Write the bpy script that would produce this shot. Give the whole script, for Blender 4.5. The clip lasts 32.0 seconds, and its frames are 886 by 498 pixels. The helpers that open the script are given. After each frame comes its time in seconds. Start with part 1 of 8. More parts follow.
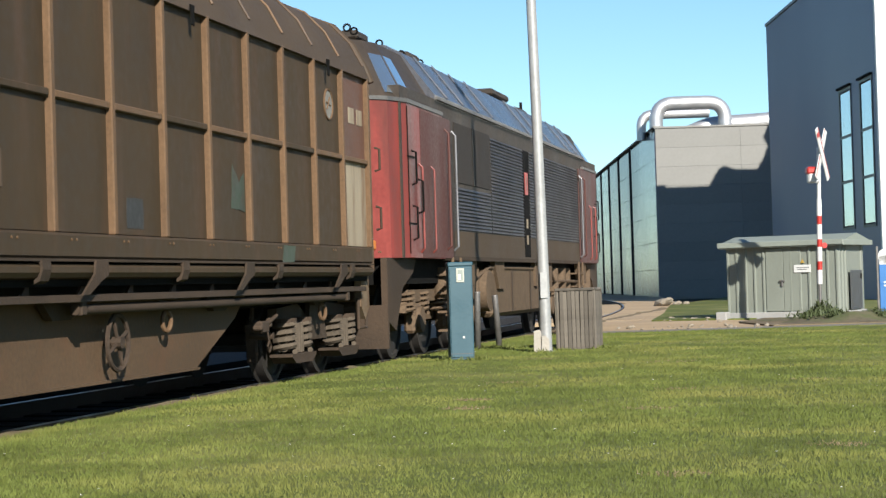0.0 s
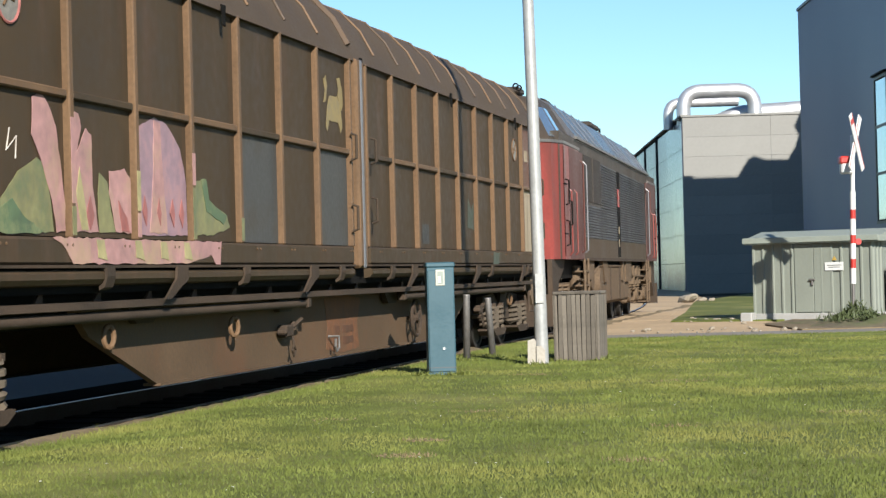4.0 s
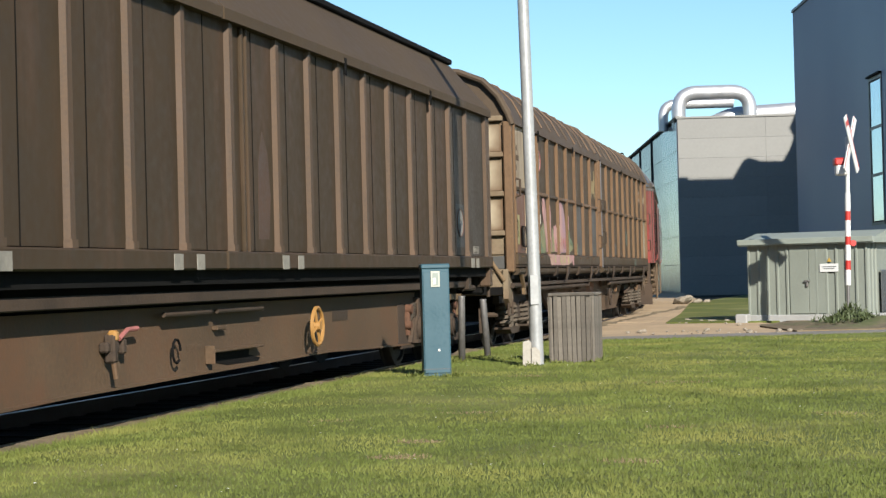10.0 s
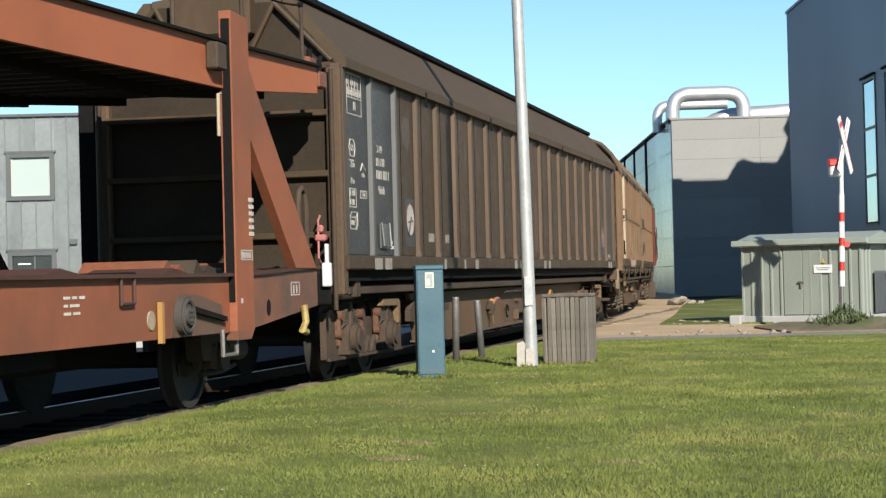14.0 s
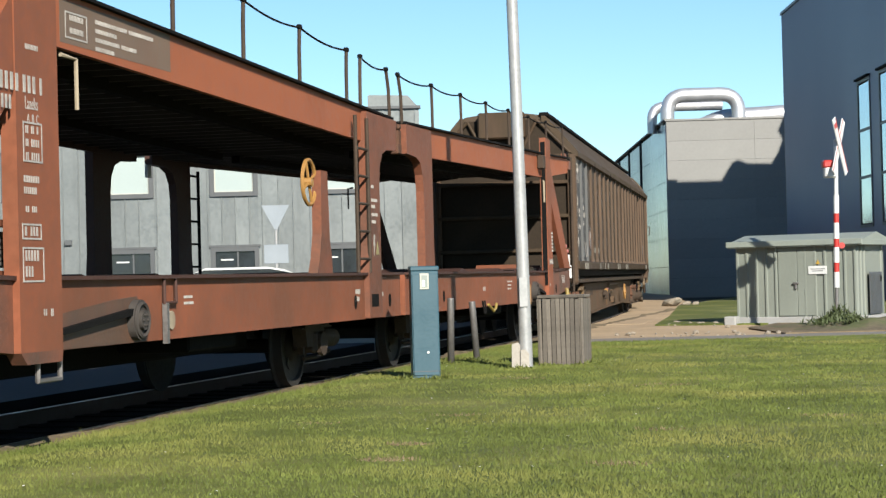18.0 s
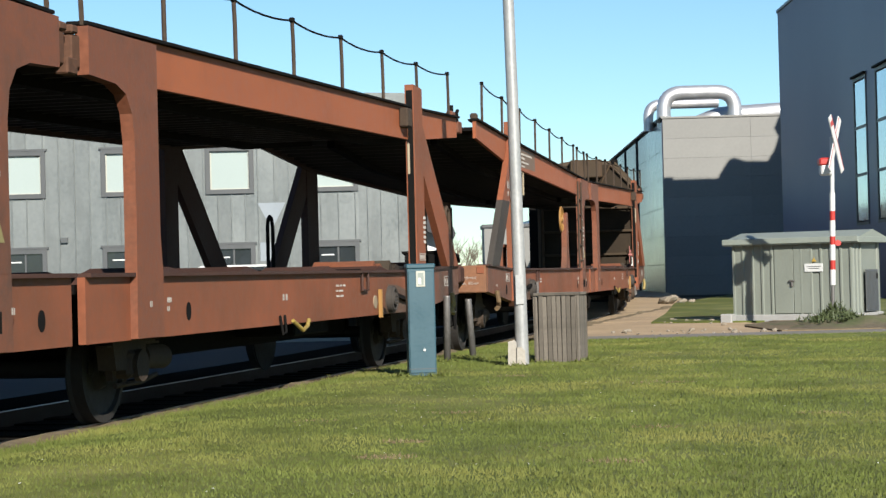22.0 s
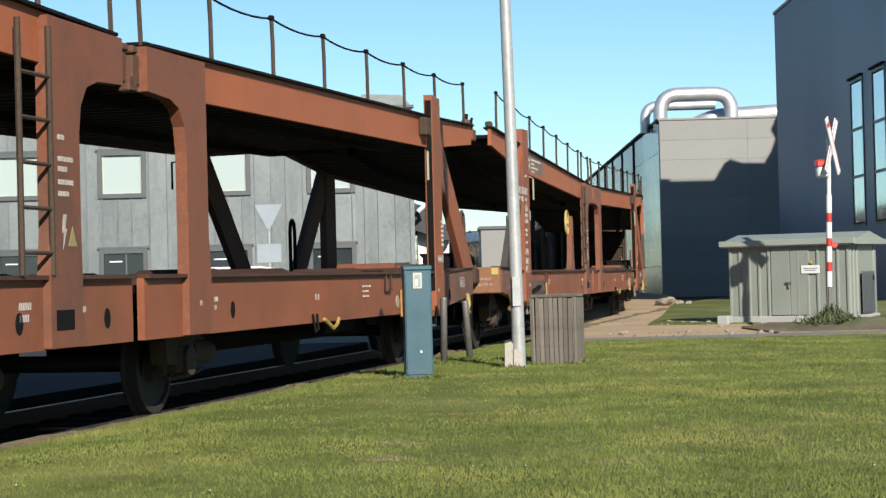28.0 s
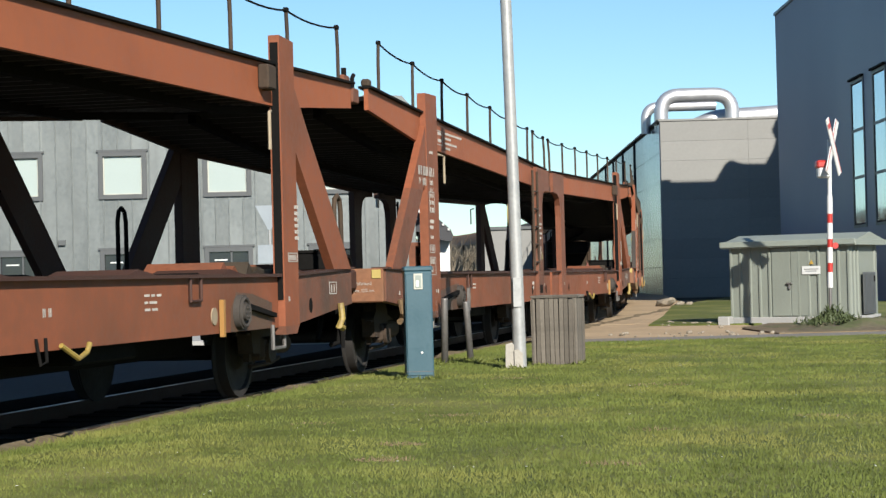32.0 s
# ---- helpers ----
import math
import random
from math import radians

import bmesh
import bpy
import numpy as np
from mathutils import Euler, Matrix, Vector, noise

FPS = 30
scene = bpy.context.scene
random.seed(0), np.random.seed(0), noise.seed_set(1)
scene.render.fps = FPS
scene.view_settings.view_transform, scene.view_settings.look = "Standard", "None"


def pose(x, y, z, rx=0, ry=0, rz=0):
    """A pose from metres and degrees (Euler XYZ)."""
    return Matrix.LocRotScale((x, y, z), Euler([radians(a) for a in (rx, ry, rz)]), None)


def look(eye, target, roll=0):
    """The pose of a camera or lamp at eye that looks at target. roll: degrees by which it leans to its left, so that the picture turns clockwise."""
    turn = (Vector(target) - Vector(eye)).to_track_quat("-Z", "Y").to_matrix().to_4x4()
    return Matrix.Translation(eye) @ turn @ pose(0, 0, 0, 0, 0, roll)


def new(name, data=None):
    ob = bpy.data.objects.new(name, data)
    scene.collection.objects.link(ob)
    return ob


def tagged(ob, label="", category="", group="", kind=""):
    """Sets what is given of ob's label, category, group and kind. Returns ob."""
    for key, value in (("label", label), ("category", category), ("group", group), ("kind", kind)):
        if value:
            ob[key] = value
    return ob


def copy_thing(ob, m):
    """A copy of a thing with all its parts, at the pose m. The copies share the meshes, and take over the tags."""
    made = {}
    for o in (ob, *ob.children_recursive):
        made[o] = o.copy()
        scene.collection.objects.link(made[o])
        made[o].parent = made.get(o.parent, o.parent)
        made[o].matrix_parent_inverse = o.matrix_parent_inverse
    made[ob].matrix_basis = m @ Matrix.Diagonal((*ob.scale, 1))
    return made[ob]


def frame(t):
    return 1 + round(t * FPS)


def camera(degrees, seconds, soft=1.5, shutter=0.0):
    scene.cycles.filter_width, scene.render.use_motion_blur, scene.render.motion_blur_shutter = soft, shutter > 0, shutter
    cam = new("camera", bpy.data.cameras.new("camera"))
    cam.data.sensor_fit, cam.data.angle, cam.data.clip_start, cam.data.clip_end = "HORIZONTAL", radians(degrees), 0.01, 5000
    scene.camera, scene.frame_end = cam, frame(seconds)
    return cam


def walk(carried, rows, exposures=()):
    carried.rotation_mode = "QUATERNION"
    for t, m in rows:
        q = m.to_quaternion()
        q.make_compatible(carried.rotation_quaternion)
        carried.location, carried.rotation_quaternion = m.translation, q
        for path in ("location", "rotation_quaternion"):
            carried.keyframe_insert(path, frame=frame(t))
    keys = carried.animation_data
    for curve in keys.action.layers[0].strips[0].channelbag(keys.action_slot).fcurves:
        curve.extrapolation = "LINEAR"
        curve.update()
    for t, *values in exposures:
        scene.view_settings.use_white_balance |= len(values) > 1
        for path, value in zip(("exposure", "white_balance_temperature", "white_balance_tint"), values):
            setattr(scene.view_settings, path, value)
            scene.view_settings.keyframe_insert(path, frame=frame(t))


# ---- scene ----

# ---------------------------------------------------------------- camera
EYE = Vector((0.0, 0.0, 1.119))
ROLL = 1.467
# seconds, heading to the left of the track, tilt upwards, and how much of the opening step forward is still to come
SWAY = [(0, 12.359, 1.058, 1.0), (0.25, 12.5, 1.02, 0.82), (0.5, 12.66, 0.98, 0.61), (0.75, 12.83, 0.935, 0.37), (1, 12.99, 0.893, 0.15), (1.25, 13.08, 0.87, 0.04),
        (1.5, 13.106, 0.864, 0), (2, 13.184, 0.830, 0), (2.5, 13.270, 0.821, 0), (3, 13.295, 0.817, 0), (3.5, 13.321, 0.791, 0),
        (5.5, 13.235, 0.770, 0), (6, 13.235, 0.770, 0), (6.5, 13.184, 0.770, 0), (7, 13.158, 0.791, 0), (8, 13.158, 0.802, 0),
        (9, 13.158, 0.804, 0), (9.5, 13.158, 0.782, 0), (10, 13.158, 0.821, 0), (10.5, 13.137, 0.838, 0), (11, 13.106, 0.855, 0),
        (11.5, 13.081, 0.843, 0), (12, 13.055, 0.834, 0), (12.5, 13.029, 0.843, 0), (13, 12.990, 0.843, 0), (13.5, 12.978, 0.830, 0),
        (14, 12.978, 0.851, 0), (14.5, 12.943, 0.838, 0), (16.5, 12.874, 0.830, 0), (17, 12.840, 0.841, 0), (17.5, 12.823, 0.851, 0),
        (18, 12.823, 0.881, 0), (18.5, 12.793, 0.843, 0), (19, 12.789, 0.851, 0), (19.5, 12.737, 0.825, 0), (20, 12.711, 0.825, 0),
        (21, 12.711, 0.825, 0), (22, 12.711, 0.804, 0), (23, 12.711, 0.825, 0), (24, 12.708, 0.825, 0), (24.5, 12.685, 0.877, 0),
        (25, 12.660, 0.851, 0), (25.5, 12.634, 0.869, 0), (27.5, 12.621, 0.855, 0), (28, 12.612, 0.855, 0), (28.5, 12.619, 0.825, 0),
        (29, 12.628, 0.828, 0), (29.5, 12.634, 0.868, 0), (30, 12.617, 0.855, 0), (30.5, 12.634, 0.855, 0), (31, 12.630, 0.881, 0),
        (31.5, 12.619, 0.853, 0), (32, 12.634, 0.881, 0)]


def stand(heading, tilt, left):
    a, b = radians(heading), radians(tilt)
    way = Vector((-math.sin(a) * math.cos(b), math.cos(a) * math.cos(b), math.sin(b)))
    c = radians(13.158)
    ahead, right = Vector((-math.sin(c), math.cos(c), 0)), Vector((math.cos(c), math.sin(c), 0))
    eye = EYE - (ahead * 3.02 + right * 0.627 + Vector((0, 0, 0.132))) * left
    return look(eye, eye + way, -ROLL - 0.264 * left)


cam = camera(26.47, 32.0, soft=1.4)
walk(cam, [(t, stand(a, b, c)) for t, a, b, c in SWAY], exposures=[(0, 0.97), (3, 1.08), (7, 1.03), (12, 1.0), (17, 1.02), (20, 0.9), (32, 0.87)])

# ---------------------------------------------------------------- light
SUN_TO = Vector((-0.50 * 0.883, 0.866 * 0.883, -0.469))
world = bpy.data.worlds.new("sky")
scene.world = world
world.use_nodes = True
wn = world.node_tree.nodes
sky = wn.new("ShaderNodeTexSky")
sky.sky_type = "NISHITA"
sky.sun_disc = False
sky.sun_elevation = radians(28)
sky.sun_rotation = math.atan2(-SUN_TO.x, -SUN_TO.y)
sky.air_density, sky.dust_density, sky.ozone_density = 1.0, 0.0, 1.0
wn["Background"].inputs["Strength"].default_value = 0.062
tint = wn.new("ShaderNodeMix")
tint.data_type, tint.blend_type = "RGBA", "MULTIPLY"
tint.inputs["Factor"].default_value = 1.0
tint.inputs["B"].default_value = (0.685, 0.94, 1.15, 1)
world.node_tree.links.new(sky.outputs["Color"], tint.inputs["A"])
world.node_tree.links.new(tint.outputs["Result"], wn["Background"].inputs["Color"])
sun_data = bpy.data.lights.new("sun", "SUN")
sun_data.energy, sun_data.angle, sun_data.color = 5.0, radians(0.6), (1.0, 0.95, 0.86)
sun = new("sun", sun_data)
sun.matrix_world = look((20, -35, 30), Vector((20, -35, 30)) + SUN_TO)

# ---------------------------------------------------------------- materials


# every base colour is scaled down, deepening shade under the raised exposure
BASE_SCALE = 0.82


def material(name, base, rough=0.6, metal=0.0, vary=0.25, scale=2.0, grain=40.0, bump=0.1, dirt=None, dirt_amount=0.0, dirt_scale=0.7,
             each=0.0, streak=False, spec=0.5):
    base = [c * BASE_SCALE for c in base]
    dirt = [c * BASE_SCALE for c in dirt] if dirt else None
    m = bpy.data.materials.new(name)
    m.use_nodes = True
    nt = m.node_tree
    n, l = nt.nodes, nt.links
    b = n["Principled BSDF"]
    b.inputs["Metallic"].default_value = metal
    b.inputs["Specular IOR Level"].default_value = spec
    co = n.new("ShaderNodeTexCoord")
    big = n.new("ShaderNodeTexNoise")
    big.inputs["Scale"].default_value = scale
    big.inputs["Detail"].default_value = 6
    fine = n.new("ShaderNodeTexNoise")
    fine.inputs["Scale"].default_value = grain
    fine.inputs["Detail"].default_value = 4
    l.new(co.outputs["Object"], big.inputs["Vector"])
    l.new(co.outputs["Object"], fine.inputs["Vector"])
    two = n.new("ShaderNodeMath")
    two.operation = "ADD"
    l.new(big.outputs["Fac"], two.inputs[0])
    l.new(fine.outputs["Fac"], two.inputs[1])
    ramp = n.new("ShaderNodeMapRange")
    ramp.inputs["From Min"].default_value, ramp.inputs["From Max"].default_value = 0.65, 1.35
    ramp.inputs["To Min"].default_value, ramp.inputs["To Max"].default_value = 1 - vary, 1 + vary
    l.new(two.outputs[0], ramp.inputs["Value"])
    col = n.new("ShaderNodeMix")
    col.data_type, col.blend_type = "RGBA", "MULTIPLY"
    col.inputs["Factor"].default_value = 1.0
    col.inputs["A"].default_value = (*base, 1)
    l.new(ramp.outputs["Result"], col.inputs["B"])
    out = col.outputs["Result"]
    if dirt:
        sp = n.new("ShaderNodeMapping")
        sp.inputs["Scale"].default_value = (1, 1, 0.16) if streak else (1, 1, 1)
        l.new(co.outputs["Object"], sp.inputs["Vector"])
        dn = n.new("ShaderNodeTexNoise")
        dn.inputs["Scale"].default_value = dirt_scale * (3 if streak else 1)
        dn.inputs["Detail"].default_value = 4 if streak else 8
        dn.inputs["Roughness"].default_value = 0.65
        l.new(sp.outputs["Vector"], dn.inputs["Vector"])
        dr = n.new("ShaderNodeMapRange")
        dr.inputs["From Min"].default_value, dr.inputs["From Max"].default_value = 0.62 - 0.35 * dirt_amount, 0.78 - 0.25 * dirt_amount
        dr.inputs["To Max"].default_value = min(1.0, 0.5 + dirt_amount * 0.5)
        l.new(dn.outputs["Fac"], dr.inputs["Value"])
        dm = n.new("ShaderNodeMix")
        dm.data_type = "RGBA"
        dm.inputs["B"].default_value = (*dirt, 1)
        l.new(dr.outputs["Result"], dm.inputs["Factor"])
        l.new(out, dm.inputs["A"])
        out = dm.outputs["Result"]
    if each:
        oi = n.new("ShaderNodeObjectInfo")
        er = n.new("ShaderNodeMapRange")
        er.inputs["To Min"].default_value, er.inputs["To Max"].default_value = 1 - each, 1 + each
        l.new(oi.outputs["Random"], er.inputs["Value"])
        em = n.new("ShaderNodeMix")
        em.data_type, em.blend_type = "RGBA", "MULTIPLY"
        em.inputs["Factor"].default_value = 1.0
        l.new(out, em.inputs["A"])
        l.new(er.outputs["Result"], em.inputs["B"])
        out = em.outputs["Result"]
    l.new(out, b.inputs["Base Color"])
    rr = n.new("ShaderNodeMapRange")
    rr.inputs["From Min"].default_value, rr.inputs["From Max"].default_value = 0.7, 1.3
    rr.inputs["To Min"].default_value, rr.inputs["To Max"].default_value = max(0.02, rough - 0.1), min(1, rough + 0.12)
    l.new(two.outputs[0], rr.inputs["Value"])
    l.new(rr.outputs["Result"], b.inputs["Roughness"])
    if bump:
        bp = n.new("ShaderNodeBump")
        bp.inputs["Strength"].default_value = bump
        bp.inputs["Distance"].default_value = 0.02
        l.new(fine.outputs["Fac"], bp.inputs["Height"])
        l.new(bp.outputs["Normal"], b.inputs["Normal"])
    return m


def plain(name, base, rough=0.5, metal=0.0, spec=0.5):
    return material(name, base, rough, metal, vary=0.08, bump=0.02, spec=spec)


M = {}
M["grass"] = material("grass", (0.092, 0.108, 0.024), 0.85, vary=0.35, scale=0.9, grain=14, bump=0.4, dirt=(0.24, 0.225, 0.08), dirt_amount=0.4, dirt_scale=0.35, spec=0.2)
M["blade"] = material("grass_blade", (0.098, 0.12, 0.025), 0.6, vary=0.5, scale=1.1, grain=9, bump=0, dirt=(0.2, 0.183, 0.05), dirt_amount=0.42, dirt_scale=0.55, spec=0.25)
M["weed"] = material("weed_leaf", (0.052, 0.07, 0.02), 0.7, vary=0.4, scale=3, grain=20, bump=0)
M["earth"] = material("earth", (0.17, 0.13, 0.08), 0.95, vary=0.35, scale=0.8, grain=9, bump=0.7, dirt=(0.17, 0.14, 0.10), dirt_amount=0.3, spec=0.2)
M["sand"] = material("dirt_road", (0.4, 0.295, 0.185), 0.95, vary=0.2, scale=0.5, grain=8, bump=0.5, dirt=(0.25, 0.19, 0.13), dirt_amount=0.3, dirt_scale=0.3, spec=0.2)
M["asphalt"] = material("asphalt", (0.042, 0.043, 0.047), 0.85, vary=0.2, scale=0.4, grain=30, bump=0.4, spec=0.06)
M["path"] = material("worn_path", (0.19, 0.175, 0.155), 0.9, vary=0.15, scale=0.8, grain=18, bump=0.3, dirt=(0.2, 0.165, 0.12), dirt_amount=0.3, spec=0.2)
# Ballast and sleepers near black: the train's shadow is put into their colour.
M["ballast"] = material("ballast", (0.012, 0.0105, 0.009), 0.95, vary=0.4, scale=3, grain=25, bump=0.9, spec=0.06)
M["rail"] = material("rail_steel", (0.07, 0.045, 0.033), 0.7, 0.6, vary=0.3, grain=20)
M["rail_top"] = plain("polished_rail", (0.22, 0.22, 0.24), 0.4, 1.0)
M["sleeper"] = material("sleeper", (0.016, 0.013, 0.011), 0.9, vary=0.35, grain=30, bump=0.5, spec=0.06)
M["brown"] = material("dirty_brown_paint", (0.056, 0.0372, 0.0200), 0.65, vary=0.22, scale=0.9, grain=9, bump=0.03, dirt=(0.085, 0.05, 0.03), dirt_amount=0.3, dirt_scale=1.1, streak=True, spec=0.22)
M["brown_b"] = material("weathered_brown_paint", (0.0495, 0.0322, 0.0172), 0.65, vary=0.2, scale=0.8, grain=9, bump=0.03, dirt=(0.08, 0.046, 0.027), dirt_amount=0.35, dirt_scale=0.9, streak=True, spec=0.22)
M["rib"] = material("rusty_rib_paint", (0.135, 0.080, 0.043), 0.6, vary=0.25, scale=1.5, grain=30, bump=0.1, dirt=(0.075, 0.05, 0.033), dirt_amount=0.3, streak=True, spec=0.22)
M["roof_b"] = material("dusty_brown_roof", (0.066, 0.045, 0.0265), 0.75, vary=0.16, scale=0.6, grain=9, bump=0.02, spec=0.2)
M["roof"] = material("sooty_roof", (0.072, 0.050, 0.032), 0.7, vary=0.25, scale=1.0, grain=25, bump=0.1, dirt=(0.085, 0.066, 0.05), dirt_amount=0.25, spec=0.22)
M["under"] = material("grimy_underframe", (0.048, 0.033, 0.022), 0.8, vary=0.4, scale=2.0, grain=30, bump=0.2, dirt=(0.078, 0.05, 0.032), dirt_amount=0.3, spec=0.25)
M["bogie"] = material("dusty_bogie_iron", (0.052, 0.036, 0.025), 0.85, vary=0.4, scale=3.0, grain=30, bump=0.25, dirt=(0.085, 0.056, 0.036), dirt_amount=0.3, spec=0.25)
# Near black; shade under floors and between parts is put into it.
M["dark"] = material("near_black", (0.0085, 0.008, 0.0075), 0.9, vary=0.3, grain=20, bump=0.1, spec=0.08)
M["wheel"] = material("wheel_steel", (0.02, 0.017, 0.0145), 0.75, 0.1, vary=0.3, grain=20, bump=0.1)
M["cream"] = material("stained_cream_paint", (0.34, 0.28, 0.195), 0.65, vary=0.15, scale=1.2, grain=20, bump=0.08, dirt=(0.15, 0.085, 0.045), dirt_amount=0.5, dirt_scale=1.2, streak=True, spec=0.3)
M["red_brown"] = material("red_brown_panel", (0.125, 0.058, 0.036), 0.6, vary=0.25, scale=1.5, grain=25, dirt=(0.065, 0.04, 0.026), dirt_amount=0.35, spec=0.35)
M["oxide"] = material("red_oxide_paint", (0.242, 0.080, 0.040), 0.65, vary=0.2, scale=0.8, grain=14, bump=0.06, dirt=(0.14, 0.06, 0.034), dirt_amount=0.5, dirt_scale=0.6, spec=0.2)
M["oxide_beam"] = material("sound_red_oxide_paint", (0.32, 0.100, 0.045), 0.65, vary=0.14, scale=0.5, grain=10, bump=0.04, dirt=(0.22, 0.07, 0.032), dirt_amount=0.3, dirt_scale=0.7, spec=0.2)
M["rust"] = material("bright_rust", (0.105, 0.052, 0.032), 0.85, vary=0.35, scale=4, grain=25, bump=0.2, dirt=(0.09, 0.052, 0.034), dirt_amount=0.4, dirt_scale=5, spec=0.2)
M["yellowed"] = material("yellowed_brown_paint", (0.16, 0.105, 0.055), 0.75, vary=0.35, scale=5, grain=25, bump=0.1, dirt=(0.09, 0.062, 0.04), dirt_amount=0.4, dirt_scale=5, spec=0.2)
M["spring"] = material("dusty_spring_steel", (0.095, 0.075, 0.055), 0.85, vary=0.3, scale=4, grain=25, bump=0.15, spec=0.2)
M["girder_rust"] = material("rusted_girder_patch", (0.17, 0.078, 0.04), 0.8, vary=0.3, scale=2.5, grain=14, bump=0.1, dirt=(0.11, 0.066, 0.04), dirt_amount=0.5, dirt_scale=2, spec=0.2)
# Red oxide darkened; on the carriers' far side this stands for deck shade.
M["oxide_dark"] = material("darkened_red_oxide", (0.060, 0.027, 0.019), 0.7, vary=0.3, scale=1.2, grain=25, bump=0.15, spec=0.3)
# Near black: the shade between the decks is put into the colour.
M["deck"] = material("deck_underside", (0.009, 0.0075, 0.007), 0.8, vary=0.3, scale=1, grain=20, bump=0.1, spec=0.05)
M["loco_red"] = material("loco_red_paint", (0.215, 0.036, 0.027), 0.45, vary=0.22, scale=1.2, grain=20, bump=0.04, dirt=(0.09, 0.03, 0.022), dirt_amount=0.5, streak=True)
M["loco_red_dirty"] = material("sooty_red_paint", (0.085, 0.026, 0.021), 0.55, vary=0.25, scale=1.5, grain=20, bump=0.06, dirt=(0.045, 0.028, 0.022), dirt_amount=0.5, streak=True)
M["loco_bogie"] = material("dust_caked_iron", (0.13, 0.09, 0.058), 0.9, vary=0.35, scale=2.5, grain=25, bump=0.25, dirt=(0.07, 0.05, 0.036), dirt_amount=0.35, dirt_scale=2.5, spec=0.15)
M["spray_faint"] = material("faint_teal_spray", (0.045, 0.062, 0.042), 0.6, vary=0.35, scale=3, grain=12, dirt=(0.047, 0.036, 0.023), dirt_amount=0.5, dirt_scale=4)
M["girder"] = material("rusty_girder_paint", (0.098, 0.063, 0.037), 0.75, vary=0.3, scale=1.2, grain=25, bump=0.12, dirt=(0.13, 0.062, 0.032), dirt_amount=0.3, dirt_scale=0.8, spec=0.2)
# End-wall brown darkened to hold the shade under the carrier's deck.
M["end_shade"] = material("shaded_end_paint", (0.034, 0.025, 0.017), 0.8, vary=0.25, scale=1.2, grain=20, bump=0.05, dirt=(0.048, 0.034, 0.023), dirt_amount=0.3, dirt_scale=1.2, spec=0.1)
M["panel_dark"] = material("dark_brown_panel", (0.045, 0.034, 0.024), 0.6, vary=0.2, scale=2, grain=20, spec=0.22)
M["cream_end"] = material("rust_stained_cream", (0.185, 0.14, 0.09), 0.7, vary=0.2, scale=1.5, grain=20, bump=0.1, dirt=(0.11, 0.065, 0.036), dirt_amount=0.55, dirt_scale=1.7, spec=0.2)
M["oxide_dirty"] = material("grimy_red_oxide", (0.20, 0.072, 0.040), 0.65, vary=0.25, scale=1.0, grain=25, bump=0.1, dirt=(0.075, 0.052, 0.038), dirt_amount=0.6, dirt_scale=0.9, spec=0.3)
M["headstock_paint"] = material("tan_stained_oxide", (0.23, 0.105, 0.055), 0.65, vary=0.25, scale=1.5, grain=25, bump=0.1, dirt=(0.12, 0.07, 0.045), dirt_amount=0.5, dirt_scale=1.5, spec=0.25)
# Darker than the cab red; the side's weaker sunlight is put into it.
M["loco_door"] = material("darker_red_paint", (0.085, 0.027, 0.021), 0.55, vary=0.2, scale=1.2, grain=20, bump=0.04, dirt=(0.085, 0.034, 0.026), dirt_amount=0.45, streak=True, spec=0.3)
M["spray_red"] = material("red_spray_paint", (0.33, 0.115, 0.10), 0.6, vary=0.3, scale=3, grain=12)
M["spray_lilac"] = material("lilac_spray_paint", (0.30, 0.19, 0.22), 0.6, vary=0.25, scale=3, grain=12, dirt=(0.40, 0.215, 0.20), dirt_amount=0.4, dirt_scale=3)
M["spray_olive"] = material("pale_olive_spray", (0.20, 0.19, 0.085), 0.6, vary=0.3, scale=3, grain=12, dirt=(0.085, 0.13, 0.065), dirt_amount=0.4, dirt_scale=2.5)
M["panel_bluegrey"] = material("overpainted_blue_grey", (0.056, 0.054, 0.049), 0.65, vary=0.2, scale=2, grain=20, dirt=(0.05, 0.0355, 0.0215), dirt_amount=0.25, dirt_scale=2)
M["spray_ochre"] = material("ochre_spray_paint", (0.24, 0.18, 0.075), 0.6, vary=0.3, scale=3, grain=12)
M["loco_black"] = material("loco_black_paint", (0.045, 0.035, 0.027), 0.6, vary=0.25, scale=1.0, grain=22, bump=0.08, dirt=(0.075, 0.053, 0.037), dirt_amount=0.4, streak=True, spec=0.25)
M["white"] = plain("white_paint", (0.55, 0.55, 0.53), 0.5)
M["stencil"] = material("worn_white_stencil", (0.40, 0.37, 0.33), 0.7, vary=0.3, scale=6, grain=40, bump=0, dirt=(0.2, 0.15, 0.11), dirt_amount=0.25, dirt_scale=8)
M["yellow"] = plain("yellow_paint", (0.42, 0.27, 0.05), 0.5)
M["ochre"] = plain("worn_orange_paint", (0.33, 0.17, 0.045), 0.55)
M["faded"] = material("faded_grey_paint", (0.2, 0.185, 0.16), 0.7, vary=0.3, scale=4, grain=30)
M["wheel_yellow"] = plain("pale_yellow_paint", (0.42, 0.32, 0.10), 0.5)
M["worn_yellow"] = material("worn_yellow_paint", (0.3, 0.21, 0.045), 0.6, vary=0.3, scale=6, grain=40, dirt=(0.09, 0.06, 0.03), dirt_amount=0.45, dirt_scale=6)
M["oxide_post"] = material("browned_red_oxide", (0.19, 0.066, 0.034), 0.65, vary=0.25, scale=1.2, grain=25, bump=0.1, dirt=(0.075, 0.045, 0.032), dirt_amount=0.5, dirt_scale=1.2, spec=0.3)
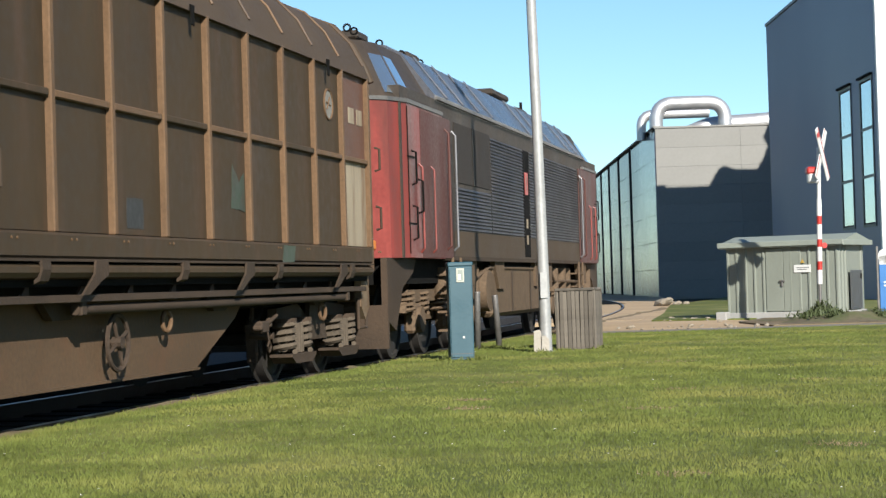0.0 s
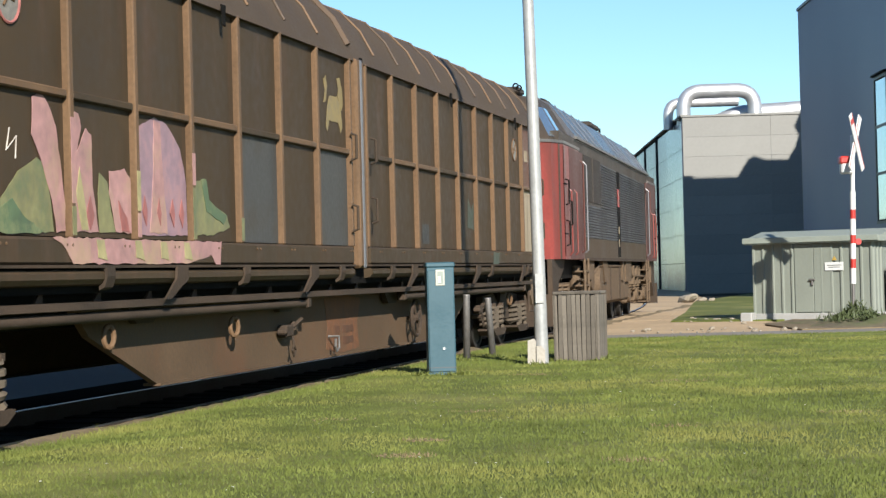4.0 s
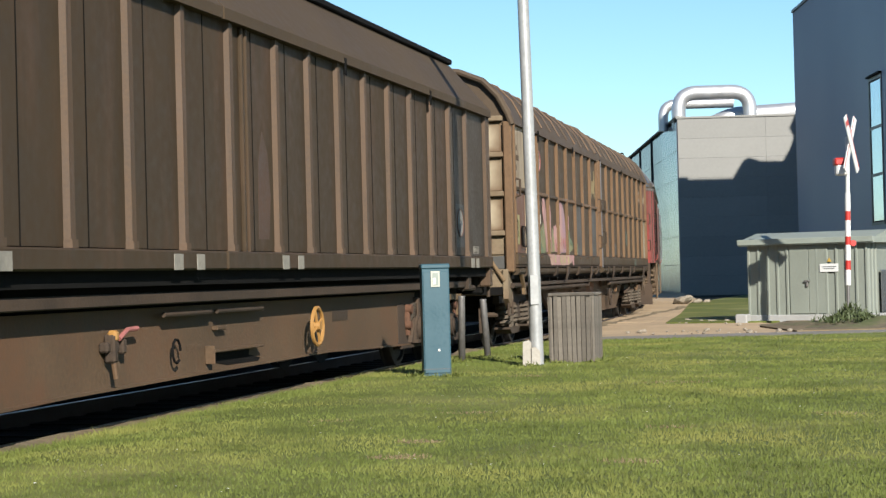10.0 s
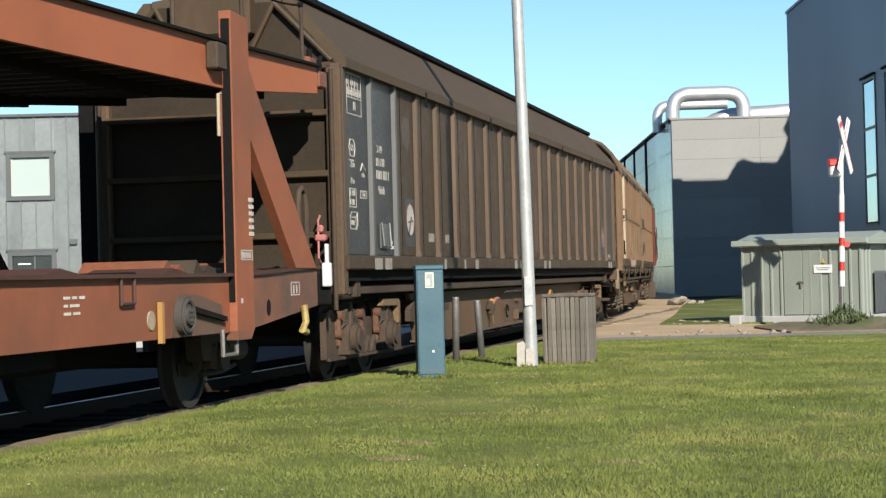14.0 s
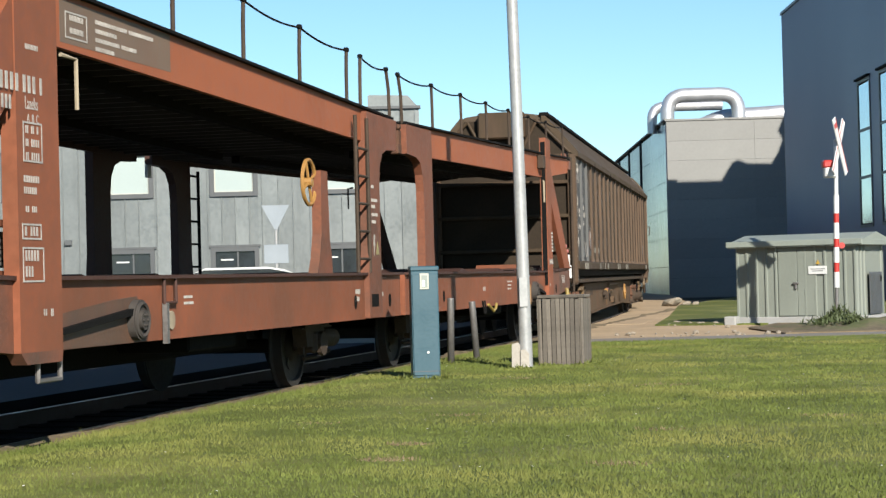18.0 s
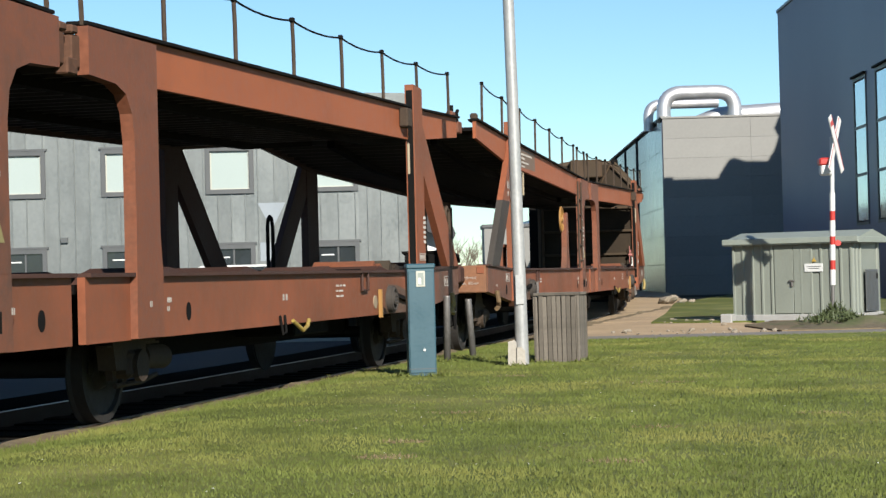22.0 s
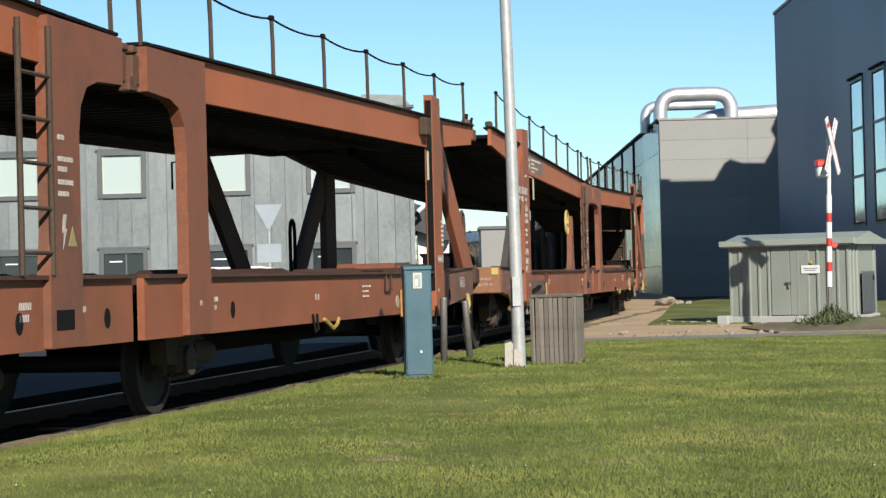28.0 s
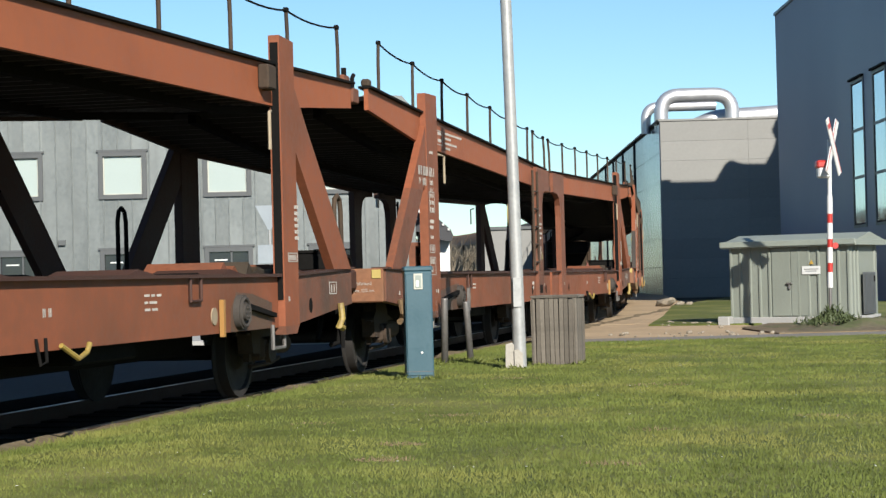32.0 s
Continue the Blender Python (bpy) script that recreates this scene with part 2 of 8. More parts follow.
M["sooty_leg"] = material("soot_caked_paint", (0.055, 0.048, 0.042), 0.8, vary=0.2, scale=2, grain=25, bump=0.1, dirt=(0.10, 0.05, 0.034), dirt_amount=0.2, spec=0.2)
M["panel_faded"] = material("faded_brown_grey_panel", (0.16, 0.105, 0.07), 0.7, vary=0.15, scale=2, grain=20, bump=0.05, dirt=(0.16, 0.07, 0.042), dirt_amount=0.2)
M["panel_grey_rib"] = material("grey_rib_paint", (0.066, 0.066, 0.062), 0.6, vary=0.15, scale=2, grain=20)
M["plate_pale"] = material("soiled_pale_plate", (0.24, 0.22, 0.18), 0.7, vary=0.25, scale=5, grain=30, dirt=(0.12, 0.095, 0.07), dirt_amount=0.3, dirt_scale=5)
M["rust_haze"] = material("rust_haze", (0.072, 0.038, 0.022), 0.7, vary=0.3, scale=3, grain=20, dirt=(0.058, 0.037, 0.022), dirt_amount=0.5, dirt_scale=4)
M["brown_smear"] = material("worn_smear", (0.072, 0.052, 0.037), 0.7, vary=0.3, scale=4, grain=20, dirt=(0.058, 0.037, 0.022), dirt_amount=0.5, dirt_scale=5)
M["yellow_panel"] = material("faded_yellow_panel", (0.26, 0.225, 0.09), 0.6, vary=0.2, grain=20)
M["pole"] = material("galvanised_pole", (0.36, 0.36, 0.35), 0.45, 0.25, vary=0.14, scale=3.0, grain=25, bump=0.04)
M["stub"] = material("bleached_wood", (0.36, 0.33, 0.28), 0.8, vary=0.2, scale=3, grain=30)
M["teal"] = material("teal_cabinet_paint", (0.024, 0.075, 0.10), 0.45, vary=0.1, scale=2, grain=30, bump=0.03)
M["grey_wood"] = material("weathered_wood", (0.14, 0.122, 0.1), 0.85, vary=0.25, scale=3, grain=30, bump=0.3, each=0.25, dirt=(0.06, 0.052, 0.044), dirt_amount=0.3, streak=True, spec=0.2)
M["galv"] = material("galvanised_steel", (0.17, 0.16, 0.15), 0.5, 0.5, vary=0.25, scale=5, grain=30)
M["hut"] = material("hut_green_grey", (0.198, 0.216, 0.182), 0.55, vary=0.1, scale=1.2, grain=25, bump=0.04)
M["hut_roof"] = material("hut_roof_paint", (0.22, 0.245, 0.21), 0.6, vary=0.12, scale=1.5, grain=25)
M["concrete"] = material("concrete", (0.33, 0.325, 0.31), 0.85, vary=0.12, scale=2, grain=30, bump=0.2)
M["dark_grey"] = plain("dark_grey_door", (0.075, 0.08, 0.08), 0.5)
M["sign_red"] = plain("red_enamel", (0.42, 0.03, 0.022), 0.35)
M["sign_white"] = plain("white_enamel", (0.6, 0.6, 0.58), 0.35)
M["sign_blue"] = plain("blue_enamel", (0.05, 0.17, 0.42), 0.35)
M["cladding"] = material("grey_metal_panel", (0.24, 0.237, 0.222), 0.6, 0.0, vary=0.06, scale=0.6, grain=8, bump=0.02, each=0.05, spec=0.12)
M["cladding_side"] = material("blue_grey_profile_sheet", (0.135, 0.145, 0.20), 0.26, 0.35, vary=0.05, scale=0.06, grain=40, bump=0.0, each=0.05, spec=0.4)
M["matt_strip"] = material("matt_black_strip", (0.022, 0.024, 0.028), 0.95, vary=0.1, grain=10, bump=0.05, spec=0.0)
M["greasy"] = material("greasy_oxide", (0.10, 0.058, 0.038), 0.6, vary=0.3, scale=2.0, grain=25, bump=0.1, dirt=(0.16, 0.066, 0.04), dirt_amount=0.35, dirt_scale=1.6, spec=0.3)
M["navy"] = material("dark_blue_cladding", (0.100, 0.108, 0.195), 0.5, vary=0.03, scale=0.06, grain=30, bump=0.01)
M["white_wall"] = material("white_wall_panel", (0.7, 0.7, 0.69), 0.55, vary=0.05, scale=0.5, grain=10, bump=0.02)
M["silver"] = plain("silver_duct", (0.62, 0.62, 0.63), 0.42, 0.75)
M["glass"] = material("window_glass", (0.45, 0.55, 0.62), 0.06, 0.85, vary=0.05, bump=0.0)
M["frame"] = plain("window_frame_grey", (0.07, 0.074, 0.075), 0.5)
M["zinc"] = material("zinc_seam_cladding", (0.175, 0.19, 0.184), 0.42, 0.3, vary=0.12, scale=0.5, grain=12, bump=0.03, each=0.11, streak=True, dirt=(0.135, 0.145, 0.14), dirt_amount=0.3)
M["stone"] = material("pale_stone", (0.26, 0.22, 0.165), 0.9, vary=0.25, scale=4, grain=20, bump=0.4)
M["bark"] = material("bark", (0.10, 0.08, 0.06), 0.9, vary=0.3, grain=20)
M["twig"] = material("bare_twigs", (0.17, 0.14, 0.10), 0.9, vary=0.3, grain=10, bump=0)
M["pink"] = material("pink_spray_paint", (0.4, 0.215, 0.2), 0.6, vary=0.3, scale=2.5, grain=12, dirt=(0.40, 0.30, 0.16), dirt_amount=0.4, dirt_scale=2)
M["spray_green"] = material("green_spray_paint", (0.085, 0.13, 0.065), 0.6, vary=0.35, scale=2.5, grain=12, dirt=(0.34, 0.33, 0.14), dirt_amount=0.4, dirt_scale=2)
M["spray_yellow"] = material("yellow_spray_paint", (0.36, 0.31, 0.15), 0.6, vary=0.3, scale=3, grain=12)
M["panel_grey"] = material("overpainted_grey_panel", (0.029, 0.029, 0.028), 0.6, vary=0.15, scale=2, grain=20)
M["tarp"] = material("black_canopy", (0.02, 0.02, 0.024), 0.6, vary=0.2)
M["thatch"] = material("dry_thatch", (0.20, 0.145, 0.085), 0.9, vary=0.35, scale=6, grain=30, bump=0)
M["copper"] = plain("orange_lamp", (0.6, 0.2, 0.04), 0.4)

M["cream_panel"] = material("bleached_cream_panel", (0.36, 0.30, 0.21), 0.7, vary=0.15, scale=1.2, grain=9, bump=0.02, spec=0.2)


def rust_rim(m, rim, noisy=0.22):
    """Rust that has crept in from a panel's rim, further in some places than in others."""
    n, l = m.node_tree.nodes, m.node_tree.links
    b = n["Principled BSDF"]
    old = b.inputs["Base Color"].links[0].from_socket
    co = n.new("ShaderNodeTexCoord")
    sep = n.new("ShaderNodeSeparateXYZ")
    l.new(co.outputs["Generated"], sep.inputs[0])
    far = []
    for axis in ("X", "Z"):
        c = n.new("ShaderNodeMath")
        c.operation = "SUBTRACT"
        c.inputs[1].default_value = 0.5
        l.new(sep.outputs[axis], c.inputs[0])
        a = n.new("ShaderNodeMath")
        a.operation = "ABSOLUTE"
        l.new(c.outputs[0], a.inputs[0])
        far.append(a)
    big = n.new("ShaderNodeMath")
    big.operation = "SMOOTH_MAX"
    big.inputs[2].default_value = 0.2
    l.new(far[0].outputs[0], big.inputs[0])
    l.new(far[1].outputs[0], big.inputs[1])
    ns = n.new("ShaderNodeTexNoise")
    ns.inputs["Scale"].default_value, ns.inputs["Detail"].default_value = 4.0, 5
    l.new(co.outputs["Object"], ns.inputs["Vector"])
    add = n.new("ShaderNodeMath")
    add.operation = "MULTIPLY_ADD"
    add.inputs[1].default_value = noisy
    l.new(ns.outputs["Fac"], add.inputs[0])
    l.new(big.outputs[0], add.inputs[2])
    mr = n.new("ShaderNodeMapRange")
    mr.inputs["From Min"].default_value, mr.inputs["From Max"].default_value = 0.34, 0.62
    l.new(add.outputs[0], mr.inputs["Value"])
    mix = n.new("ShaderNodeMix")
    mix.data_type = "RGBA"
    mix.inputs["B"].default_value = (*rim, 1)
    l.new(mr.outputs["Result"], mix.inputs["Factor"])
    l.new(old, mix.inputs["A"])
    l.new(mix.outputs["Result"], b.inputs["Base Color"])


rust_rim(M["cream_panel"], (0.105, 0.066, 0.038))
M["rib_b"] = material("worn_brown_rib", (0.078, 0.0495, 0.030), 0.6, vary=0.25, scale=1.5, grain=30, bump=0.1, dirt=(0.12, 0.072, 0.043), dirt_amount=0.35, streak=True, spec=0.22)
# Lighter than the deck, for the sky light the ribs catch.
M["deck_rib"] = material("deck_rib_paint", (0.055, 0.046, 0.04), 0.5, vary=0.25, grain=20, bump=0.1, spec=0.3)
M["louvre"] = material("louvre_paint", (0.033, 0.031, 0.030), 0.45, vary=0.25, scale=0.8, grain=20, bump=0.03, dirt=(0.05, 0.035, 0.025), dirt_amount=0.45, spec=0.5)
M["grille"] = material("rusty_grille", (0.021, 0.015, 0.011), 0.85, vary=0.3, scale=1.5, grain=60, bump=0.4)
M["loco_roof"] = material("grey_loco_roof", (0.07, 0.073, 0.085), 0.3, vary=0.25, scale=1.0, grain=15, bump=0.03, dirt=(0.08, 0.062, 0.047), dirt_amount=0.3)
M["silver_dull"] = material("dull_bright_metal", (0.16, 0.16, 0.17), 0.45, 0.3, vary=0.3, scale=2)

M["cream_plain"] = plain("pale_plastic", (0.42, 0.42, 0.36), 0.5)
M["meter"] = plain("meter_face", (0.24, 0.27, 0.24), 0.4)
M["dark_glass"] = material("dark_window_glass", (0.02, 0.023, 0.026), 0.12, 0.0, vary=0.1, bump=0.0, spec=0.8)
M["pale_glass"] = material("pale_window_glass", (0.36, 0.41, 0.385), 0.12, 0.0, vary=0.05, scale=0.4, bump=0.0, spec=0.6)
M["sign_back"] = plain("aluminium_sign_back", (0.26, 0.29, 0.31), 0.45, 0.3)
M["bank_soil"] = material("weedy_soil", (0.14, 0.115, 0.075), 0.95, vary=0.4, scale=1.2, grain=9, bump=0.8, dirt=(0.07, 0.10, 0.025), dirt_amount=0.5, dirt_scale=1.2, spec=0.2)

# ---------------------------------------------------------------- mesh helpers


def mesh(name, bm):
    me = bpy.data.meshes.new(name)
    bm.normal_update()
    bm.to_mesh(me)
    bm.free()
    return me


def part(name, bm, mat, parent=None, label="", kind="", smooth=False):
    me = mesh(name, bm)
    me.materials.append(M[mat])
    if smooth:
        for p in me.polygons:
            p.use_smooth = True
        me.set_sharp_from_angle(angle=radians(35))
    ob = new(name, me)
    if parent:
        ob.parent = parent
    return tagged(ob, label=label, kind=kind)


def empty(name, m, label, category, group="", kind=""):
    ob = new(name)
    ob.empty_display_size = 0.3
    ob.matrix_world = m
    return tagged(ob, label, category, group, kind)


def box(bm, x0, x1, y0, y1, z0, z1, bev=0.0):
    g = bmesh.ops.create_cube(bm, size=1.0, matrix=Matrix.Translation(((x0 + x1) / 2, (y0 + y1) / 2, (z0 + z1) / 2)) @ Matrix.Diagonal((abs(x1 - x0), abs(y1 - y0), abs(z1 - z0), 1)))
    if bev:
        es = {e for v in g["verts"] for e in v.link_edges}
        bmesh.ops.bevel(bm, geom=list(es), offset=bev, segments=1, affect="EDGES")
    return bm


def boxes(*rows, bev=0.0):
    bm = bmesh.new()
    for r in rows:
        box(bm, *r, bev=bev)
    return bm


def tube(bm, pts, r, seg=8, r1=None):
    pts = [Vector(p) for p in pts]
    rings = []
    last = None
    for i, p in enumerate(pts):
        d = (pts[min(i + 1, len(pts) - 1)] - pts[max(i - 1, 0)]).normalized()
        side = d.cross(Vector((0, 0, 1))) if last is None else last - d * last.dot(d)
        if side.length < 0.05:
            side = d.cross(Vector((1, 0, 0)))
        side.normalize()
        last = side
        up = side.cross(d)
        rad = r if r1 is None else r + (r1 - r) * i / (len(pts) - 1)
        rings.append([bm.verts.new(p + (side * math.cos(k * math.tau / seg) + up * math.sin(k * math.tau / seg)) * rad) for k in range(seg)])
    for a, b in zip(rings, rings[1:]):
        for k in range(seg):
            bm.faces.new((a[k], a[(k + 1) % seg], b[(k + 1) % seg], b[k]))
    bm.faces.new(rings[0][::-1])
    bm.faces.new(rings[-1])
    return bm


def tubes(*rows, seg=8):
    bm = bmesh.new()
    for pts, r in rows:
        tube(bm, pts, r, seg)
    return bm


def prism(bm, outline, a, b, axis="x"):
    """A solid between a and b along the axis, with the outline in the other two (in x, y, z order)."""
    put = {"x": lambda p, c: (c, p[0], p[1]), "y": lambda p, c: (p[0], c, p[1]), "z": lambda p, c: (p[0], p[1], c)}[axis]
    lo = [bm.verts.new(put(p, a)) for p in outline]
    hi = [bm.verts.new(put(p, b)) for p in outline]
    n = len(outline)
    fs = [bm.faces.new(lo), bm.faces.new(hi)]
    for i in range(n):
        fs.append(bm.faces.new((lo[i], lo[(i + 1) % n], hi[(i + 1) % n], hi[i])))
    bmesh.ops.recalc_face_normals(bm, faces=fs)
    return bm


def prisms(*rows):
    bm = bmesh.new()
    for outline, a, b, axis in rows:
        prism(bm, outline, a, b, axis)
    return bm


def disc(bm, c, r, depth, axis="x", seg=20):
    turn = {"x": Matrix.Rotation(radians(90), 4, "Y"), "y": Matrix.Rotation(radians(90), 4, "X"), "z": Matrix.Identity(4)}[axis]
    bmesh.ops.create_cone(bm, cap_ends=True, segments=seg, radius1=r, radius2=r, depth=depth, matrix=Matrix.Translation(c) @ turn)
    return bm


def ring(bm, c, r, thick, axis="x", seg=20):
    pts = []
    for k in range(seg + 1):
        a = k * math.tau / seg
        u, v = r * math.cos(a), r * math.sin(a)
        pts.append(Vector(c) + Vector({"x": (0, u, v), "y": (u, 0, v), "z": (u, v, 0)}[axis]))
    return tube(bm, pts, thick, 6)


def cam_place(right, ahead, z=0.0):
    """A place from metres right of and ahead of the eye, along the resting view."""
    a = radians(13.158)
    return Vector((right * math.cos(a) - ahead * math.sin(a), right * math.sin(a) + ahead * math.cos(a), z))


def cam_pose(right, ahead, z=0.0, turn=0.0):
    p = cam_place(right, ahead, z)
    return pose(p.x, p.y, p.z, 0, 0, 13.158 + turn)

# ---------------------------------------------------------------- the setting


def ground_sheet():
    bm = bmesh.new()
    bmesh.ops.create_grid(bm, x_segments=8, y_segments=8, size=1500)
    bmesh.ops.translate(bm, verts=bm.verts, vec=(0, 0, -0.30))
    part("ground", bm, "earth", label="flat bare earth ground reaching the horizon", kind="structure")


def strip(name, mat, outline, z, label, thick=0.28):
    return part(name, prisms((outline, z - thick, z, "z")), mat, label=label, kind="structure")


def cp(r, a):
    p = cam_place(r, a)
    return (p.x, p.y)


# the track: straight, then a curve to the left
TRACK_X, BEND_AT, BEND_R = -6.851, 31.39, 266.8


def track_place(s):
    if s <= BEND_AT:
        return Vector((TRACK_X, s, 0)), 0.0
    a = (s - BEND_AT) / BEND_R
    return Vector((TRACK_X - BEND_R * (1 - math.cos(a)), BEND_AT + BEND_R * math.sin(a), 0)), a


def beside(s, lat):
    p, a = track_place(s)
    return p + Vector((math.cos(a), math.sin(a), 0)) * lat


def along(bm, lat0, lat1, z0, z1, s0, s1, step):
    rows = []
    s = s0
    while s <= s1 + 1e-6:
        a, b = beside(s, lat0), beside(s, lat1)
        rows.append([bm.verts.new((a.x, a.y, z0)), bm.verts.new((b.x, b.y, z0)), bm.verts.new((b.x, b.y, z1)), bm.verts.new((a.x, a.y, z1))])
        s += step
    for p, q in zip(rows, rows[1:]):
        for k in range(4):
            bm.faces.new((p[k], p[(k + 1) % 4], q[(k + 1) % 4], q[k]))
    bm.faces.new(rows[0][::-1])
    bm.faces.new(rows[-1])
    return bm


def track():
    root = empty("railway_track", pose(0, 0, 0), "rusty single railway track in dark ballast", "railway track", kind="structure")
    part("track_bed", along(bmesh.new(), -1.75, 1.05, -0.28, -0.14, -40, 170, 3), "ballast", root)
    for lat in (-0.75, 0.75):
        r = part("rail", along(bmesh.new(), lat - 0.03, lat + 0.03, -0.15, -0.006, -40, 170, 3), "rail", root)
        part("rail_head", along(bmesh.new(), lat - 0.025, lat + 0.025, -0.006, 0.0, -40, 170, 3), "rail_top", r, "polished steel running surface")
    part("sandy_shoulder", along(bmesh.new(), 0.79, 2.0, -0.2, -0.025, 42, 72, 3), "sand", root, "sandy dirt beside the outer rail")
    part("sandy_infill", along(bmesh.new(), -0.66, 0.66, -0.2, -0.04, 42, 72, 3), "sand", root, "sandy dirt between the rails")
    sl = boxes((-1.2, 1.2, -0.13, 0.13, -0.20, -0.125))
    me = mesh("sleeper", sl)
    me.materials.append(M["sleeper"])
    s = -12.0
    while s < 60:
        p, a = track_place(s)
        ob = new("sleeper", me)
        ob.parent = root
        ob.matrix_local = pose(p.x, p.y, 0, 0, 0, math.degrees(a))
        s += 0.62


def lawn_height(x, y):
    edge = min(1.0, max(0.0, (x + 6.03) / 0.6))
    return -0.05 + 0.07 * edge + 0.015 * noise.noise(Vector((x * 0.35, y * 0.35, 3)))


def lawn():
    a = radians(13.158)
    d, r = Vector((-math.sin(a), math.cos(a), 0)), Vector((math.cos(a), math.sin(a), 0))
    bm = bmesh.new()
    nx, ny = 90, 90
    grid = []
    for j in range(ny + 1):
        row = []
        far = -14 + 44.3 * j / ny
        for i in range(nx + 1):
            x0 = -6.05 + 30 * (i / nx) ** 1.5
            # rows lie square to the view, and columns run along the track
            y = (far - x0 * d.x) / d.y
            row.append(bm.verts.new((x0, y, lawn_height(x0, y))))
        grid.append(row)
    for j in range(ny):
        for i in range(nx):
            bm.faces.new((grid[j][i], grid[j][i + 1], grid[j + 1][i + 1], grid[j + 1][i]))
    part("lawn", bm, "grass", label="mown green lawn with dry patches beside the track", kind="structure", smooth=True)


def grass_blades():
    rnd = np.random.default_rng(5)
    n = 470000
    far = 3.0 + 27.5 * rnd.random(n) ** 1.1
    right = (rnd.random(n) - 0.5) * (0.50 * far + 3.3)
    a = radians(13.158)
    x = right * math.cos(a) - far * math.sin(a)
    y = right * math.sin(a) + far * math.cos(a)
    keep = x > -6.06
    x, y, far = x[keep], y[keep], far[keep]
    n = len(x)
    edge = np.clip((x + 6.03) / 0.6, 0, 1)
    z = -0.055 + 0.07 * edge
    clump = 0.5 + 0.5 * np.sin(x * 5.1 + 1.7 * np.sin(y * 2.3)) * np.sin(y * 4.3 + 1.3 * np.sin(x * 3.1))
    h = 0.010 + 0.016 * rnd.random(n) + 0.010 * clump + 0.02 * (rnd.random(n) < 0.008)
    h = h * (1 + 0.9 * (edge < 0.8))
    w = 0.0024 + 0.0020 * rnd.random(n) + 0.00016 * far
    t = rnd.random(n) * math.tau
    lean = 0.5 * h
    lt = rnd.random(n) * math.tau
    # every blade turns its front to the open side of the lawn
    t = np.where(np.cos(t) * 0.95 + np.sin(t) * 0.3 < 0, t + math.pi, t)
    v = np.empty((n, 3, 3))
    v[:, 0] = np.stack((x - w * np.cos(t), y - w * np.sin(t), z), 1)
    v[:, 1] = np.stack((x + w * np.cos(t), y + w * np.sin(t), z), 1)
    v[:, 2] = np.stack((x + lean * np.cos(lt), y + lean * np.sin(lt), z + h), 1)
    me = bpy.data.meshes.new("grass")
    me.vertices.add(3 * n)
    me.vertices.foreach_set("co", v.reshape(-1))
    me.loops.add(3 * n)
    me.loops.foreach_set("vertex_index", np.arange(3 * n, dtype=np.int32))
    me.polygons.add(n)
    me.polygons.foreach_set("loop_start", np.arange(0, 3 * n, 3, dtype=np.int32))
    me.update()
    up = np.cross(v[:, 1] - v[:, 0], v[:, 2] - v[:, 0])
    up /= np.linalg.norm(up, axis=1)[:, None] + 1e-9
    up = 0.95 * up + np.array((0.0, 0.0, 1.0))
    up /= np.linalg.norm(up, axis=1)[:, None]
    for f in me.polygons:
        f.use_smooth = True
    me.normals_split_custom_set_from_vertices(np.repeat(up, 3, axis=0).tolist())
    me.materials.append(M["blade"])
    tagged(new("grass", me), "short green grass blades of the lawn", "grass", kind="stuff")


def roads():
    far = 30.15
    strip("path", "path", [cp(1.6, far), cp(24, far), cp(24, far + 3.0), cp(2.2, far + 3.0)], -0.02, "worn grey asphalt path along the lawn's edge")
    strip("dirt_road", "sand", [cp(2.2, 33.1), cp(7.2, 33.1), cp(6.2, 45), cp(9.5, 70), cp(12, 95), cp(12, 130), cp(7.5, 130), cp(8.6, 95), cp(7.6, 70), cp(6.5, 60), cp(4.2, 45)], -0.03, "pale sandy dirt road beside the track")
    strip("verge", "grass", [cp(4.75, 40.5), cp(6.5, 39.6), cp(26, 40), cp(26, 84), cp(13.3, 82), cp(8.2, 63), cp(6.0, 48)], 0.0, "green grass verge beside the transformer hut")
    strip("bank", "earth", [cp(6.2, 33.2), cp(26, 33.2), cp(26, 40.2), cp(7.3, 39.8), cp(6.1, 36.5)], 0.0, "bare earth bank with weeds")
    strip("road", "asphalt", [(-9.2, -40), (-9.2, 29), (-10.5, 60), (-17, 100), (-40, 100), (-24, 40), (-19, -40)], -0.10, "dark asphalt road behind the track")
    strip("pavement", "concrete", [cp(-30, 36.6), cp(-0.8, 36.6), cp(-0.2, 41.8), cp(-30, 41.8)], 0.02, "pale concrete pavement before the office house")
    strip("kerb", "concrete", [cp(-14, 26.2), cp(-6.3, 26.2), cp(-6.2, 28.2), cp(-14, 28.2)], 0.0, "pale concrete kerb island beside the road")


def soil_edge():
    rnd = random.Random(3)
    bm = bmesh.new()
    rows = []
    for k in range(420):
        y = -30 + 0.22 * k
        wide = max(0.0, 0.9 * noise.noise(Vector((y * 0.5, 0, 5))) + 0.12)
        a, b = -6.05 - 0.22 * wide + rnd.uniform(-0.01, 0.01), -5.84 + rnd.uniform(-0.10, 0.10)
        rows.append([bm.verts.new((a - 0.14, y, -0.2)), bm.verts.new((a, y, -0.03)), bm.verts.new(((a * 2 + b) / 3, y, -0.012 + 0.07 * wide + rnd.uniform(-0.006, 0.006))), bm.verts.new((b, y, -0.03))])
    for p, q in zip(rows, rows[1:]):
        for i in range(3):
            bm.faces.new((p[i], p[i + 1], q[i + 1], q[i]))
    part("soil_edge", bm, "earth", label="dry brown soil edge along the rail", kind="structure", smooth=True)


soil_edge()
ground_sheet()
track()
lawn()
roads()


